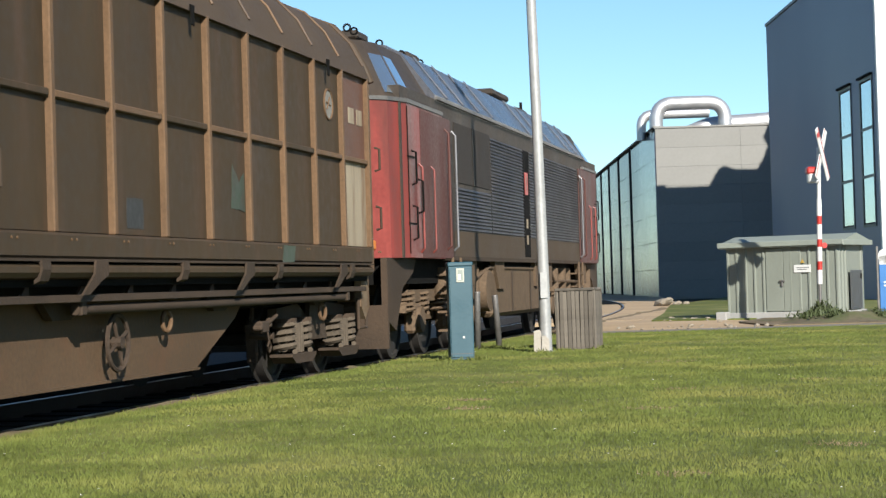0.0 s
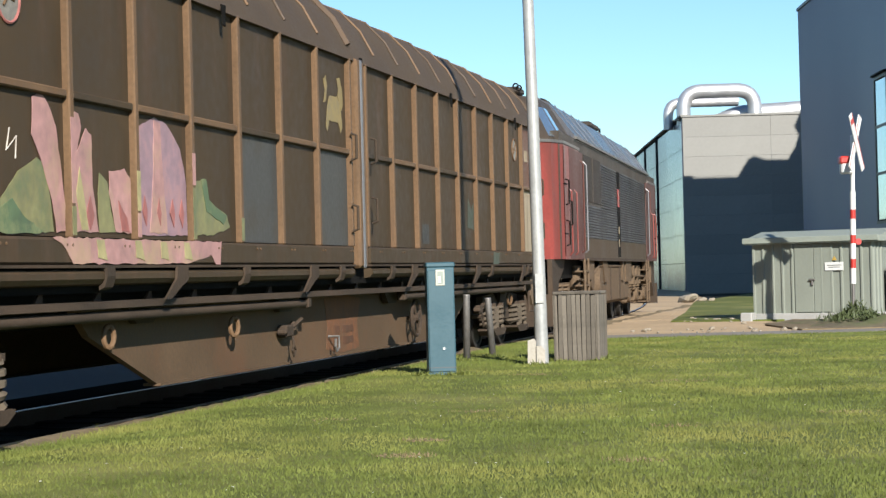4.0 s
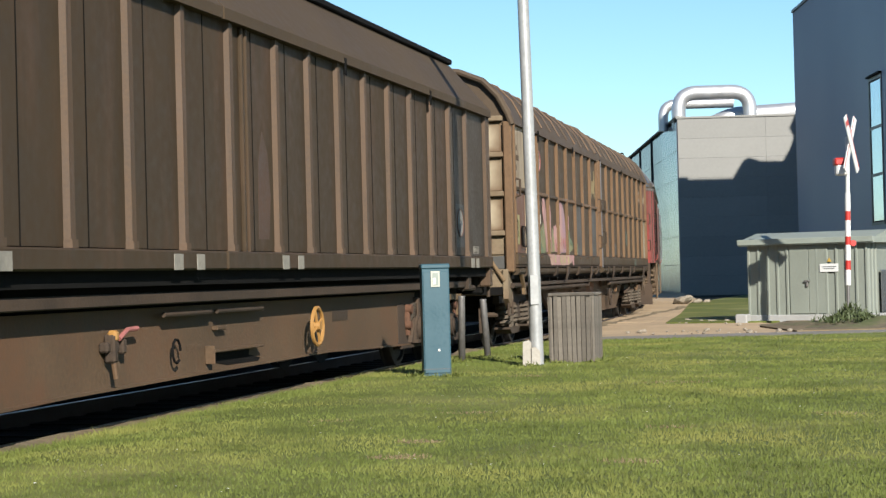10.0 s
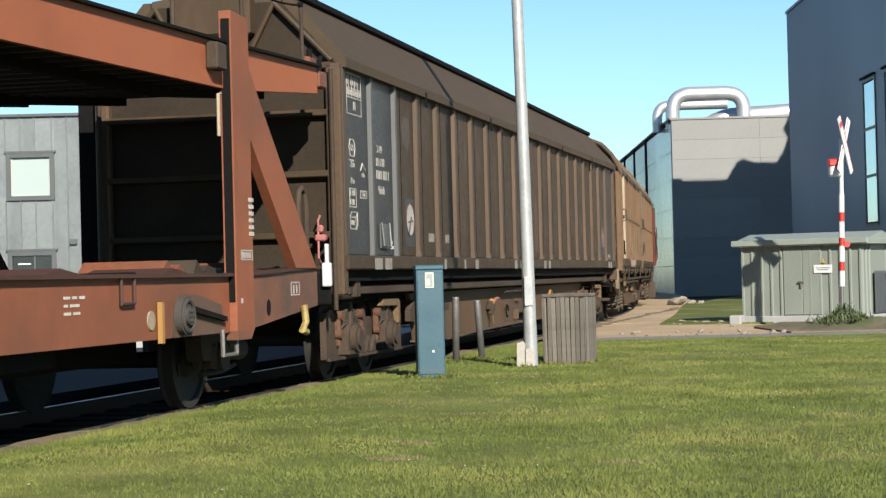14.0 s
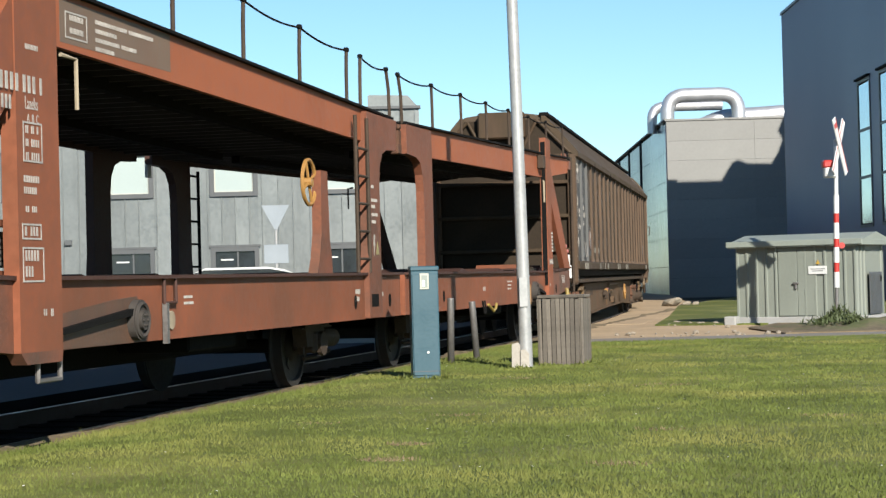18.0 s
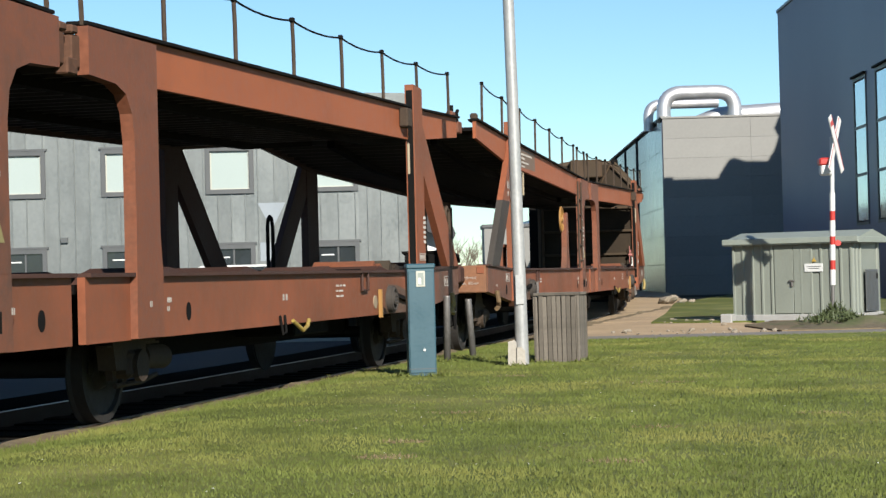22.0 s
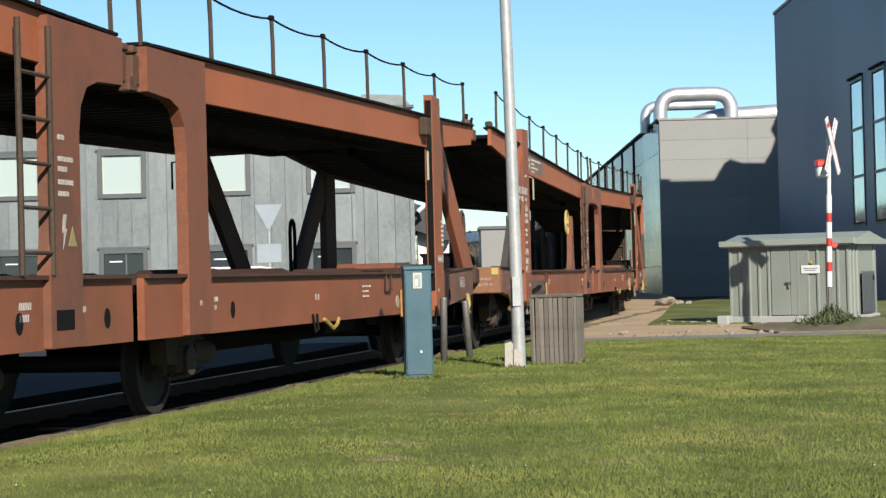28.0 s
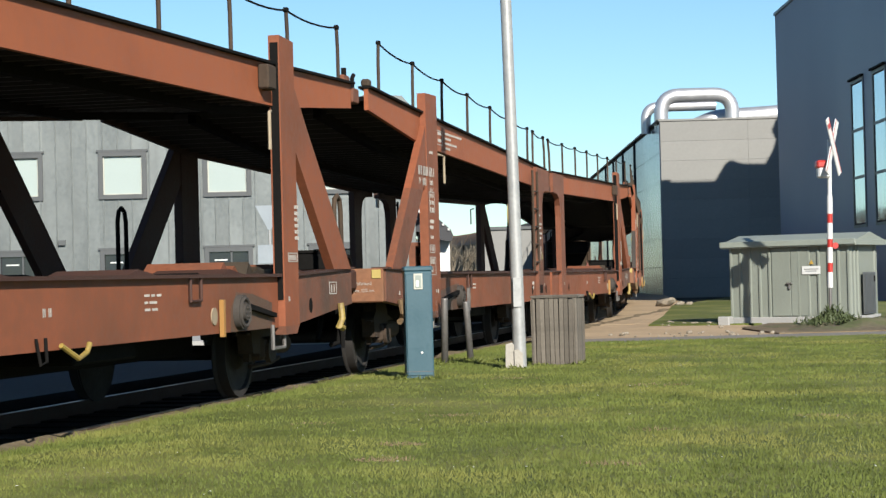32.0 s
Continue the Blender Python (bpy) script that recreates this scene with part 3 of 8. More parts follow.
# building frame: y runs with the hall's long side
HALL_TURN = 11.7


def hall_pose(right, ahead, z=0.0):
    p = cam_place(right, ahead, z)
    return pose(p.x, p.y, p.z, 0, 0, HALL_TURN)


def shared(name, bm, mat):
    me = mesh(name, bm)
    me.materials.append(M[mat])
    return me


def piece(name, me, parent, m):
    ob = new(name, me)
    ob.parent = parent
    ob.matrix_local = m
    return ob


def grey_hall():
    root = empty("factory_hall", hall_pose(11.84, 94.0), "grey metal-panelled factory hall with blue-grey side wall", "factory hall")
    top, wide, deep = 8.74, 8.8, 62.0
    part("front_wall", boxes((0.02, wide, 0.06, 0.3, -0.3, top - 0.05)), "dark_grey", root)
    a = shared("panel", boxes((0, 4.374, -0.04, 0.06, 0, 0.974), bev=0.004), "cladding")
    for k in range(9):
        for j in range(2):
            piece("panel", a, root, pose(0.02 + 4.38 * j, 0, top - 0.10 - 0.98 * (k + 1)))
    part("front_coping", boxes((-0.05, wide, -0.08, 0.3, top - 0.08, top + 0.02), bev=0.01), "cladding", root)
    part("side_wall", boxes((0.05, 0.3, 0.3, deep, -0.3, top - 0.05)), "dark", root)
    # side bays between dark recessed strips
    edges = [0.06, 13.8, 15.2, 22.2, 23.6, 30.2, 31.6, 37.6, 39.0, 45.6, 47.0, 61.9]
    for y0, y1 in zip(edges[0::2], edges[1::2]):
        n = max(2, round((y1 - y0) / 3.4))
        for j in range(n):
            w = (y1 - y0) / n
            for k in range(6):
                part("panel", boxes((-0.03, 0.05, y0 + j * w + 0.012, y0 + (j + 1) * w - 0.012, 1.43 * k - 0.05, 1.43 * (k + 1) - 0.075)), "cladding_side", root)
    for y0, y1 in zip(edges[1::2], edges[2::2]):
        part("recess_strip", boxes((-0.05, 0.05, y0, y1, -0.2, top - 0.06)), "matt_strip", root, "black strip between the wall bays")
    part("side_coping", boxes((-0.09, 0.3, 0, deep, top - 0.03, top + 0.06), bev=0.01), "cladding", root)
    part("roof", boxes((0.3, wide, 0.3, deep, top - 0.3, top - 0.12)), "dark_grey", root)
    part("far_wall", boxes((wide, wide + 0.2, 0.3, deep, -0.3, top - 0.1)), "cladding", root)
    return root


def ducts():
    root = empty("ventilation_duct", hall_pose(11.84, 96.0, 8.45), "shiny silver ventilation ducts on the hall roof", "ventilation duct")

    def bent(ends, bend, r, name):
        """A round pipe through corner points in one upright plane, its corners rounded to the bend's radius."""
        pts = [Vector(ends[0])]
        for a, b, c in zip(ends, ends[1:], ends[2:]):
            a, b, c = Vector(a), Vector(b), Vector(c)
            u, w = (a - b).normalized(), (c - b).normalized()
            for k in range(9):
                q = k / 8
                pts.append((b + u * bend) * (1 - q) ** 2 + b * 2 * q * (1 - q) + (b + w * bend) * q ** 2)
        pts.append(Vector(ends[-1]))
        bm = bmesh.new()
        rings = []
        side = Vector((0, 1, 0))
        for i, p in enumerate(pts):
            d = (pts[min(i + 1, len(pts) - 1)] - pts[max(i - 1, 0)]).normalized()
            up = side.cross(d)
            rings.append([bm.verts.new(p + (side * math.cos(k * math.tau / 20) + up * math.sin(k * math.tau / 20)) * r) for k in range(20)])
        for p, q in zip(rings, rings[1:]):
            for k in range(20):
                bm.faces.new((p[k], p[(k + 1) % 20], q[(k + 1) % 20], q[k]))
        bm.faces.new(rings[0][::-1])
        bm.faces.new(rings[-1])
        bmesh.ops.recalc_face_normals(bm, faces=bm.faces)
        part(name, bm, "silver", root, smooth=True)
    bent([(0.35, 0, -0.1), (0.35, 0, 1.68), (3.98, 0, 1.68), (3.98, 0, -0.1)], 0.95, 0.36, "duct")
    bent([(-0.25, 2, -0.1), (-0.25, 2, 1.3), (3.4, 2, 1.3)], 0.7, 0.26, "duct")
    bent([(2.3, 1.2, 0.15), (3.3, 1.2, 0.55), (8.4, 1.2, 0.78)], 0.4, 0.46, "main_duct")
    for y in (0.35, 3.95):
        bm = bmesh.new()
        disc(bm, (y, 0, 0.2), 0.44, 0.06, "z", 18)
        part("duct_flange", bm, "galv", root)
    return root


def blue_hall():
    root = empty("office_block", hall_pose(14.96, 60.0), "tall dark blue clad office block with white end wall", "office block")
    deep, top = 22.1, 12.2
    # the side wall, built round its two tall window strips
    cols = ((0.5, 2.55), (4.0, 6.15))
    z0, z1 = 2.5, 7.65
    spans = ((0.0, 0.5), (2.55, 4.0), (6.15, deep))
    for a, b in spans:
        part("side_wall", boxes((0, 0.35, a, b, -0.3, top)), "navy", root)
    for a, b in cols:
        part("side_wall", boxes((0, 0.35, a, b, -0.3, z0)), "navy", root)
        part("side_wall", boxes((0, 0.35, a, b, z1, top)), "navy", root)
        win = part("window", boxes((-0.03, 0.2, a, a + 0.12, z0, z1), (-0.03, 0.2, b - 0.12, b, z0, z1), (-0.03, 0.2, a + 0.12, b - 0.12, z1 - 0.12, z1), (-0.03, 0.2, a + 0.12, b - 0.12, z0, z0 + 0.1)), "frame", root)
        h = (z1 - z0 - 0.22) / 3
        for k in range(3):
            zz = z0 + 0.1 + k * h
            part("pane", boxes((0.0, 0.04, a + 0.12, b - 0.12, zz + 0.05, zz + h - 0.05)), "glass", win)
            if k:
                part("transom", boxes((-0.02, 0.2, a + 0.12, b - 0.12, zz - 0.05, zz + 0.05)), "frame", win)
        part("window_head", boxes((-0.12, 0.0, a - 0.03, b + 0.03, z1 + 0.0, z1 + 0.07)), "dark", root)
    part("coping", boxes((-0.06, 0.4, 0, deep, top, top + 0.12)), "frame", root)
    part("end_wall", boxes((0.0, 14, -0.25, -0.01, 0.12, top + 0.1)), "white_wall", root)
    part("plinth", boxes((0.0, 14, -0.27, -0.01, -0.3, 0.12)), "concrete", root)
    part("back_wall", boxes((0.35, 14, deep - 0.3, deep, -0.3, top)), "navy", root)
    part("right_wall", boxes((13.7, 14, 0, deep - 0.3, -0.3, top)), "white_wall", root)
    part("roof", boxes((0.35, 13.7, 0, deep - 0.3, top - 0.3, top - 0.1)), "dark_grey", root)
    # roof storey at the back, which throws the stepped shadow
    part("roof_storey", prisms(([(2.85, top - 0.1), (2.85, top + 0.42), (3.15, top + 0.92), (3.4, top + 1.3), (3.69, top + 1.45), (4.25, top + 1.26), (5.37, top + 1.23), (5.76, top + 1.87), (5.97, top + 2.48), (5.76, top + 2.91), (6.09, top + 3.66), (6.5, top + 4.3), (13.5, top + 4.3), (13.5, top - 0.1)], deep - 0.86, deep - 0.76, "y")), "navy", root)
    return root


def transformer_hut():
    root = empty("transformer_hut", cam_pose(6.44, 40.0, 0, -31.5), "green-grey corrugated transformer hut on a pale concrete base", "transformer hut")
    w, d = 2.67, 1.8
    part("wall", boxes((0.03, w - 0.03, 0.03, d - 0.03, 0.12, 1.60)), "hut", root)
    part("base", boxes((-0.02, w + 0.02, -0.02, d + 0.02, -0.3, 0.12), bev=0.01), "concrete", root)
    rib = shared("wall_rib", prisms(([(0, 0.03), (0.015, 0.0), (0.05, 0.0), (0.065, 0.03)], 0.12, 1.60, "z")), "hut")
    k = 0.0
    while k < w - 0.05:
        if not 1.05 < k < 1.35:
            piece("wall_rib", rib, root, pose(k, 0.0, 0))
        k += 0.215
    k = 0.05
    while k < d - 0.05:
        if not 0.55 < k < 1.45:
            piece("wall_rib", rib, root, pose(w, k, 0, 0, 0, 90))
        k += 0.215
    part("door_leaf", boxes((0.95, 1.36, 0.005, 0.03, 0.14, 1.56), bev=0.006), "hut", root)
    part("door_leaf", boxes((1.37, 1.78, 0.005, 0.03, 0.14, 1.56), bev=0.006), "hut", root)
    part("door_handle", boxes((1.28, 1.40, -0.05, 0.0, 0.80, 0.84), (1.32, 1.36, -0.04, 0.0, 0.70, 0.80), bev=0.006), "galv", root)
    part("roof", prisms(([(-0.12, 1.58), (d + 0.12, 1.58), (d + 0.12, 1.68), (d / 2, 1.86), (-0.12, 1.68)], -0.13, w + 0.13, "x")), "hut_roof", root)
    part("fascia", boxes((-0.15, w + 0.15, -0.15, -0.12, 1.60, 1.72), bev=0.008), "hut_roof", root)
    part("fascia", boxes((w + 0.13, w + 0.16, -0.12, d + 0.12, 1.58, 1.70), bev=0.008), "hut_roof", root)
    plate = part("warning_sign", boxes((1.62, 2.02, -0.018, -0.006, 1.0, 1.17), bev=0.004), "sign_white", root, "white warning plate")
    part("sign_lettering", boxes((1.70, 1.94, -0.020, -0.018, 1.06, 1.075), (1.67, 1.98, -0.020, -0.018, 1.10, 1.115)), "dark_grey", plate)
    part("warning_triangle", prisms(([(1.78, 1.21), (1.88, 1.21), (1.83, 1.30)], -0.014, -0.006, "y")), "yellow", root, "small yellow warning triangle")
    part("side_door", boxes((w + 0.035, w + 0.05, 0.62, 1.42, 0.14, 1.02), bev=0.006), "dark_grey", root, "dark grey side door")
    for k in range(9):
        part("door_slat", boxes((w + 0.05, w + 0.065, 0.66 + 0.08 * k, 0.70 + 0.08 * k, 0.18, 0.98)), "dark_grey", root)
    part("padlock", boxes((w + 0.055, w + 0.08, 1.25, 1.33, 0.82, 0.94), bev=0.01), "dark", root)
    tagged(part("kerb_block", boxes((0, 0.26, 0, 0.25, -0.1, 0.15), bev=0.02), "concrete"), "small pale concrete block beside the hut", "concrete block").matrix_world = cam_pose(6.12, 39.75, 0, -31.5)
    return root


def cabinet():
    root = empty("cable_cabinet", cam_pose(-0.10, 20.7, 0.0, 6), "teal steel cable cabinet standing in the grass", "cable cabinet")
    part("body", boxes((-0.15, 0.15, -0.09, 0.16, -0.1, 1.20), bev=0.006), "teal", root)
    part("cap", boxes((-0.16, 0.16, -0.10, 0.17, 1.20, 1.255), bev=0.012), "teal", root)
    part("door", boxes((-0.138, 0.138, -0.102, -0.09, 0.06, 1.17), bev=0.004), "teal", root)
    w = part("meter_window", boxes((-0.055, 0.045, -0.112, -0.1, 1.0, 1.175), bev=0.004), "cream_plain", root, "pale framed meter window")
    part("meter", boxes((-0.035, 0.028, -0.116, -0.112, 1.02, 1.155)), "meter", w)
    part("meter_label", boxes((-0.03, 0.0, -0.119, -0.116, 1.03, 1.10)), "sign_white", w)
    bm = bmesh.new()
    disc(bm, (0.02, -0.108, 0.31), 0.014, 0.012, "y", 12)
    part("lock", bm, "sign_white", root, "small bright lock")
    part("plinth_joint", boxes((-0.153, 0.153, -0.104, 0.163, 0.10, 0.108)), "dark_grey", root)
    return root


def lamp_pole():
    root = empty("lamp_pole", cam_pose(1.07, 22.5, 0.0), "pale galvanised steel lamp pole on the lawn", "lamp pole")
    bm = bmesh.new()
    tube(bm, [(0.02, 0, -0.15), (0.015, 0, 0.6), (-0.015, 0, 3), (-0.09, 0, 7.6)], 0.086, 18, 0.062)
    part("pole", bm, "pole", root, smooth=True)
    part("arm", tubes((((-0.09, 0, 7.5), (-0.1, -0.1, 7.8), (-0.13, -0.6, 8.0)), 0.04)), "pole", root)
    part("lamp_head", boxes((-0.22, 0.02, -1.15, -0.55, 7.95, 8.08), bev=0.03), "galv", root)
    part("hatch", boxes((-0.045, 0.055, -0.092, -0.07, 0.75, 1.1), bev=0.004), "pole", root)
    post = part("guard_board", prisms(([(-0.16, -0.1), (-0.05, -0.1), (-0.05, 0.30), (-0.075, 0.33), (-0.15, 0.31)], -0.10, -0.06, "y")), "stub", root, "bleached wooden guard board")
    part("guard_board", prisms(([(-0.05, -0.1), (0.05, -0.1), (0.05, 0.20), (0.0, 0.25), (-0.05, 0.24)], -0.13, -0.10, "y")), "stub", root)
    part("guard_board", prisms(([(-0.12, -0.1), (-0.08, -0.1), (-0.08, 0.27), (-0.12, 0.29)], -0.06, 0.1, "y")), "stub", root)
    return root


def bin_box():
    root = empty("wooden_bin", cam_pose(1.62, 23.4, 0.0, -14), "weathered grey slatted wooden bin on the lawn", "bin")
    part("core", boxes((-0.25, 0.25, -0.25, 0.25, -0.05, 0.80)), "dark", root)
    slat = shared("slat", boxes((-0.026, 0.026, -0.012, 0.012, -0.05, 0.83), bev=0.004), "grey_wood")
    rnd = random.Random(4)
    for k in range(10):
        x = -0.26 + 0.058 * k
        for y in (-0.265, 0.265):
            piece("slat", slat, root, pose(x, y, rnd.uniform(-0.01, 0.01), 0, rnd.uniform(-0.6, 0.6), 0))
            piece("slat", slat, root, pose(y, x, rnd.uniform(-0.01, 0.01), 0, 0, 90))
    for s in (-1, 1):
        part("top_rim", boxes((-0.288, 0.288, s * 0.20, s * 0.288, 0.835, 0.872), bev=0.006), "grey_wood", root)
        part("top_rim", boxes((s * 0.20, s * 0.288, -0.20, 0.20, 0.835, 0.872), bev=0.006), "grey_wood", root)
    part("lid", boxes((-0.2, 0.2, -0.2, 0.2, 0.80, 0.84)), "dark_grey", root)
    return root


def bollards():
    for r, a, lean, z in ((0.205, 24.0, 1.0, 0.86), (0.56, 25.0, -3.5, 0.80)):
        p = cam_pose(r, a, 0.0)
        ob = part("bollard", bmesh.new(), "galv")
        bm = bmesh.new()
        tube(bm, [(0, 0, -0.15), (0, 0, z - 0.02), (0, 0, z)], 0.045, 14)
        bm.to_mesh(ob.data)
        bm.free()
        for f in ob.data.polygons:
            f.use_smooth = len(f.vertices) == 4
        ob.matrix_world = p @ pose(0, 0, 0, 0, lean, 0)
        tagged(ob, "dull steel tube bollard in the grass" + (", leaning" if lean < 0 else ""), "bollard", "bollards beside the track")


def cross_sign():
    root = empty("crossing_sign", cam_pose(7.8, 36.3, 0.0, 0), "red and white railway crossing sign on a banded post", "crossing sign")

    def lean(z):
        return -0.03 + 0.022 * z
    part("post_foot", tubes((((lean(-0.2), 0, -0.2), (lean(0.76), 0, 0.76)), 0.034), seg=12), "galv", root, smooth=True)
    levels = (0.74, 1.04, 1.22, 1.52, 1.68, 1.99, 2.17, 2.52)
    for k, (a, b) in enumerate(zip(levels, levels[1:])):
        part("post_band", tubes((((lean(a), 0, a), (lean(b), 0, b)), 0.054), seg=14), "sign_red" if k % 2 else "sign_white", root, smooth=True)
    part("post_top", tubes((((lean(2.52), 0, 2.52), (lean(3.6), 0, 3.6)), 0.042), seg=12), "sign_white", root, smooth=True)
    off = Vector((math.sin(radians(57)), -math.cos(radians(57)), 0))
    for s in (-1, 1):
        arm = part("cross_arm", boxes((-0.60, 0.60, -0.012, 0.012, -0.08, 0.08), bev=0.004), "sign_white", root)
        at = Vector((lean(3.46), 0, 3.46)) + off * (0.055 + 0.03 * (s > 0))
        arm.matrix_local = pose(at.x, at.y, at.z, 0, s * 60, 57)
        part("arm_border", boxes((-0.59, 0.59, -0.016, -0.012, 0.058, 0.074)), "sign_red", arm, "thin red border of the arm")
        part("arm_tip", boxes((-0.50, -0.40, -0.016, -0.012, -0.078, 0.056)), "sign_red" if s > 0 else "sign_white", arm, "painted band near the arm's tip")
    lamp = part("signal_lamp", boxes((-0.20, 0.04, -0.12, 0.12, 2.86, 3.08), bev=0.03), "sign_white", root, "red and white signal lamp box")
    part("lamp_lid", boxes((-0.23, 0.04, -0.14, 0.12, 3.05, 3.20), bev=0.03), "sign_red", lamp)
    part("lamp_bracket", tubes((((-0.05, 0, 2.95), (lean(2.95), 0, 2.95)), 0.025)), "dark_grey", root)
    bell = bmesh.new()
    disc(bell, (0.10, -0.02, 1.55), 0.06, 0.05, "y", 18)
    part("bell", bell, "sign_red", root, "small red disc")
    return root


def info_totem():
    root = empty("information_totem", cam_pose(10.15, 40.2, 0.0, -10), "blue information totem with a white rounded top", "sign totem")
    part("panel", boxes((-0.15, 0.15, -0.04, 0.04, 0.0, 1.12), bev=0.01), "sign_blue", root)
    bm = bmesh.new()
    disc(bm, (0, 0, 1.32), 0.17, 0.07, "y", 24)
    part("head", bm, "sign_white", root)
    part("neck", boxes((-0.15, 0.15, -0.035, 0.035, 1.12, 1.34), bev=0.01), "sign_white", root)
    part("side_post", boxes((-0.21, -0.16, -0.04, 0.04, -0.1, 1.55), bev=0.008), "galv", root)
    bars_bm = boxes((-0.06, 0.02, -0.046, -0.04, 0.7, 0.74), (-0.06, 0.04, -0.046, -0.04, 0.62, 0.66))
    part("marking", bars_bm, "sign_white", root, kind="stuff")


def left_house():
    root = empty("office_house", cam_pose(-0.28, 55.0, 0.0, 0.5), "two-storey grey zinc-clad office house with grey-framed windows", "office house")
    wide, top = 24.0, 6.1
    ups = [(-11.52, 3.66, 5.04), (-8.5, 3.66, 5.04), (-5.46, 3.66, 5.04), (-2.42, 3.66, 5.04), (-14.55, 3.66, 5.04), (-17.6, 3.66, 5.04)]
    lows = [(x, 0.85, 2.18) for x, a, b in ups]
    half = 0.70
    # wall pieces round the openings
    xs = sorted({-wide, 0.0} | {x - half for x, a, b in ups} | {x + half for x, a, b in ups})
    part("wall", boxes((-wide, 0, 0.25, 0.35, -0.3, top)), "dark", root)
    # upright sheets between standing seams
    rnd = random.Random(11)
    seams = []
    k = -wide + 0.1
    while k < -0.1:
        seams.append(k)
        k += 0.42 + rnd.uniform(-0.06, 0.10)
    cuts = sorted(set(xs) | set(seams))
    for a, b in zip(cuts, cuts[1:]):
        open_bay = any(abs((a + b) / 2 - x) < half for x, _, _ in ups)
        zs = [(-0.3, 0.85), (2.18, 3.66), (5.04, top)] if open_bay else [(-0.3, top)]
        for z0, z1 in zs:
            part("wall_sheet", boxes((a, b, 0.04 + rnd.uniform(0, 0.004), 0.25, z0, z1)), "zinc", root)
    seam = shared("seam", boxes((-0.012, 0.012, 0.0, 0.04, -0.3, top)), "zinc")
    short = [shared("seam", boxes((-0.012, 0.012, 0.0, 0.04, z0, z1)), "zinc") for z0, z1 in ((-0.3, 0.85), (2.18, 3.66), (5.04, top))]
    for k in seams:
        if any(abs(k - x) < half + 0.05 for x, _, _ in ups):
            for me in short:
                piece("seam", me, root, pose(k, 0, 0))
        else:
            piece("seam", seam, root, pose(k, 0, 0))
    for rows, low in ((ups, False), (lows, True)):
        for x, z0, z1 in rows:
            t = 0.13
            w = part("window", boxes((x - half, x - half + t, -0.02, 0.12, z0, z1), (x + half - t, x + half, -0.02, 0.12, z0, z1), (x - half + t, x + half - t, -0.02, 0.12, z1 - t, z1), (x - half + t, x + half - t, -0.04, 0.12, z0, z0 + t)), "frame", root)
            if low:
                part("pane", boxes((x - half + t, x + 0.05, 0.06, 0.08, z0 + t, z1 - t)), "dark_glass", w)
                part("pane", boxes((x + 0.10, x + half - t, 0.06, 0.08, z0 + t, z1 - t)), "dark_glass", w)
                part("sill_shelf", boxes((x - half + t + 0.15, x - 0.05, 0.055, 0.06, z1 - t - 0.26, z1 - t - 0.22)), "sign_white", w)
                part("mullion", boxes((x + 0.05, x + 0.10, 0.02, 0.10, z0 + t, z1 - t)), "frame", w)
            else:
                part("pane", boxes((x - half + t, x + half - t, 0.08, 0.10, z0 + t, z1 - t)), "pale_glass", w)
                part("casement", boxes((x - half + t, x - half + t + 0.035, 0.05, 0.08, z0 + t, z1 - t), (x + half - t - 0.035, x + half - t, 0.05, 0.08, z0 + t, z1 - t), (x - half + t + 0.035, x + half - t - 0.035, 0.05, 0.08, z0 + t, z0 + t + 0.03), (x - half + t + 0.035, x + half - t - 0.035, 0.05, 0.08, z1 - t - 0.03, z1 - t)), "cream_plain", w)
            part("window_trim", boxes((x - half - 0.05, x + half + 0.05, -0.03, 0.05, z1, z1 + 0.06)), "frame", w)
    part("vent", boxes((-10.4, -10.2, -0.06, 0.04, 2.35, 2.5)), "dark_grey", root)
    part("roof_edge", boxes((-wide, 0.05, -0.06, 0.35, top, top + 0.08)), "frame", root)
    part("roof", boxes((-wide, 0.0, 0.35, 10, top - 0.3, top - 0.1)), "dark_grey", root)
    part("end_wall", boxes((-0.3, 0.0, 0.35, 10, -0.3, top - 0.1)), "zinc", root)
    part("roof_box", prisms(([(-1.50, top), (-0.05, top), (-0.02, top + 0.08), (-0.32, top + 0.42), (-1.46, top + 0.46), (-1.50, top + 0.42)], 0.4, 2.5, "y")), "zinc", root)
    part("down_pipe", tubes((((0.05, -0.05, 3.45), (0.32, -0.08, 3.42), (0.38, -0.08, 3.28), (0.1, -0.08, 3.05)), 0.07)), "sign_white", root)
    annex = empty("annex", cam_pose(-0.2, 56.0, 0.0, 0.5), "low white annex under a black sloping canopy", "annex")
    part("wall", boxes((0.0, 0.92, 0.3, 6, -0.3, 2.2)), "white_wall", annex)
    part("gable", prisms(([(0.0, 2.2), (0.92, 2.2), (0.85, 2.32), (0.0, 2.6)], 0.3, 6, "y")), "white_wall", annex)
    part("opening", boxes((0.42, 0.56, 0.26, 0.3, 0.0, 1.9)), "dark", annex, "dark narrow opening")
    part("canopy", prisms(([(-0.1, 3.34), (-0.1, 2.52), (0.0, 2.50), (0.75, 2.22), (0.96, 2.20), (1.02, 2.36), (0.95, 2.55), (0.2, 3.22)], -0.3, 6.0, "y")), "tarp", annex)
    for k in range(4):
        part("canopy_fitting", boxes((0.86 - 0.16 * k, 0.92 - 0.16 * k, -0.36, -0.3, 2.52 + 0.15 * k, 2.58 + 0.15 * k)), "sign_white", annex)
    return root


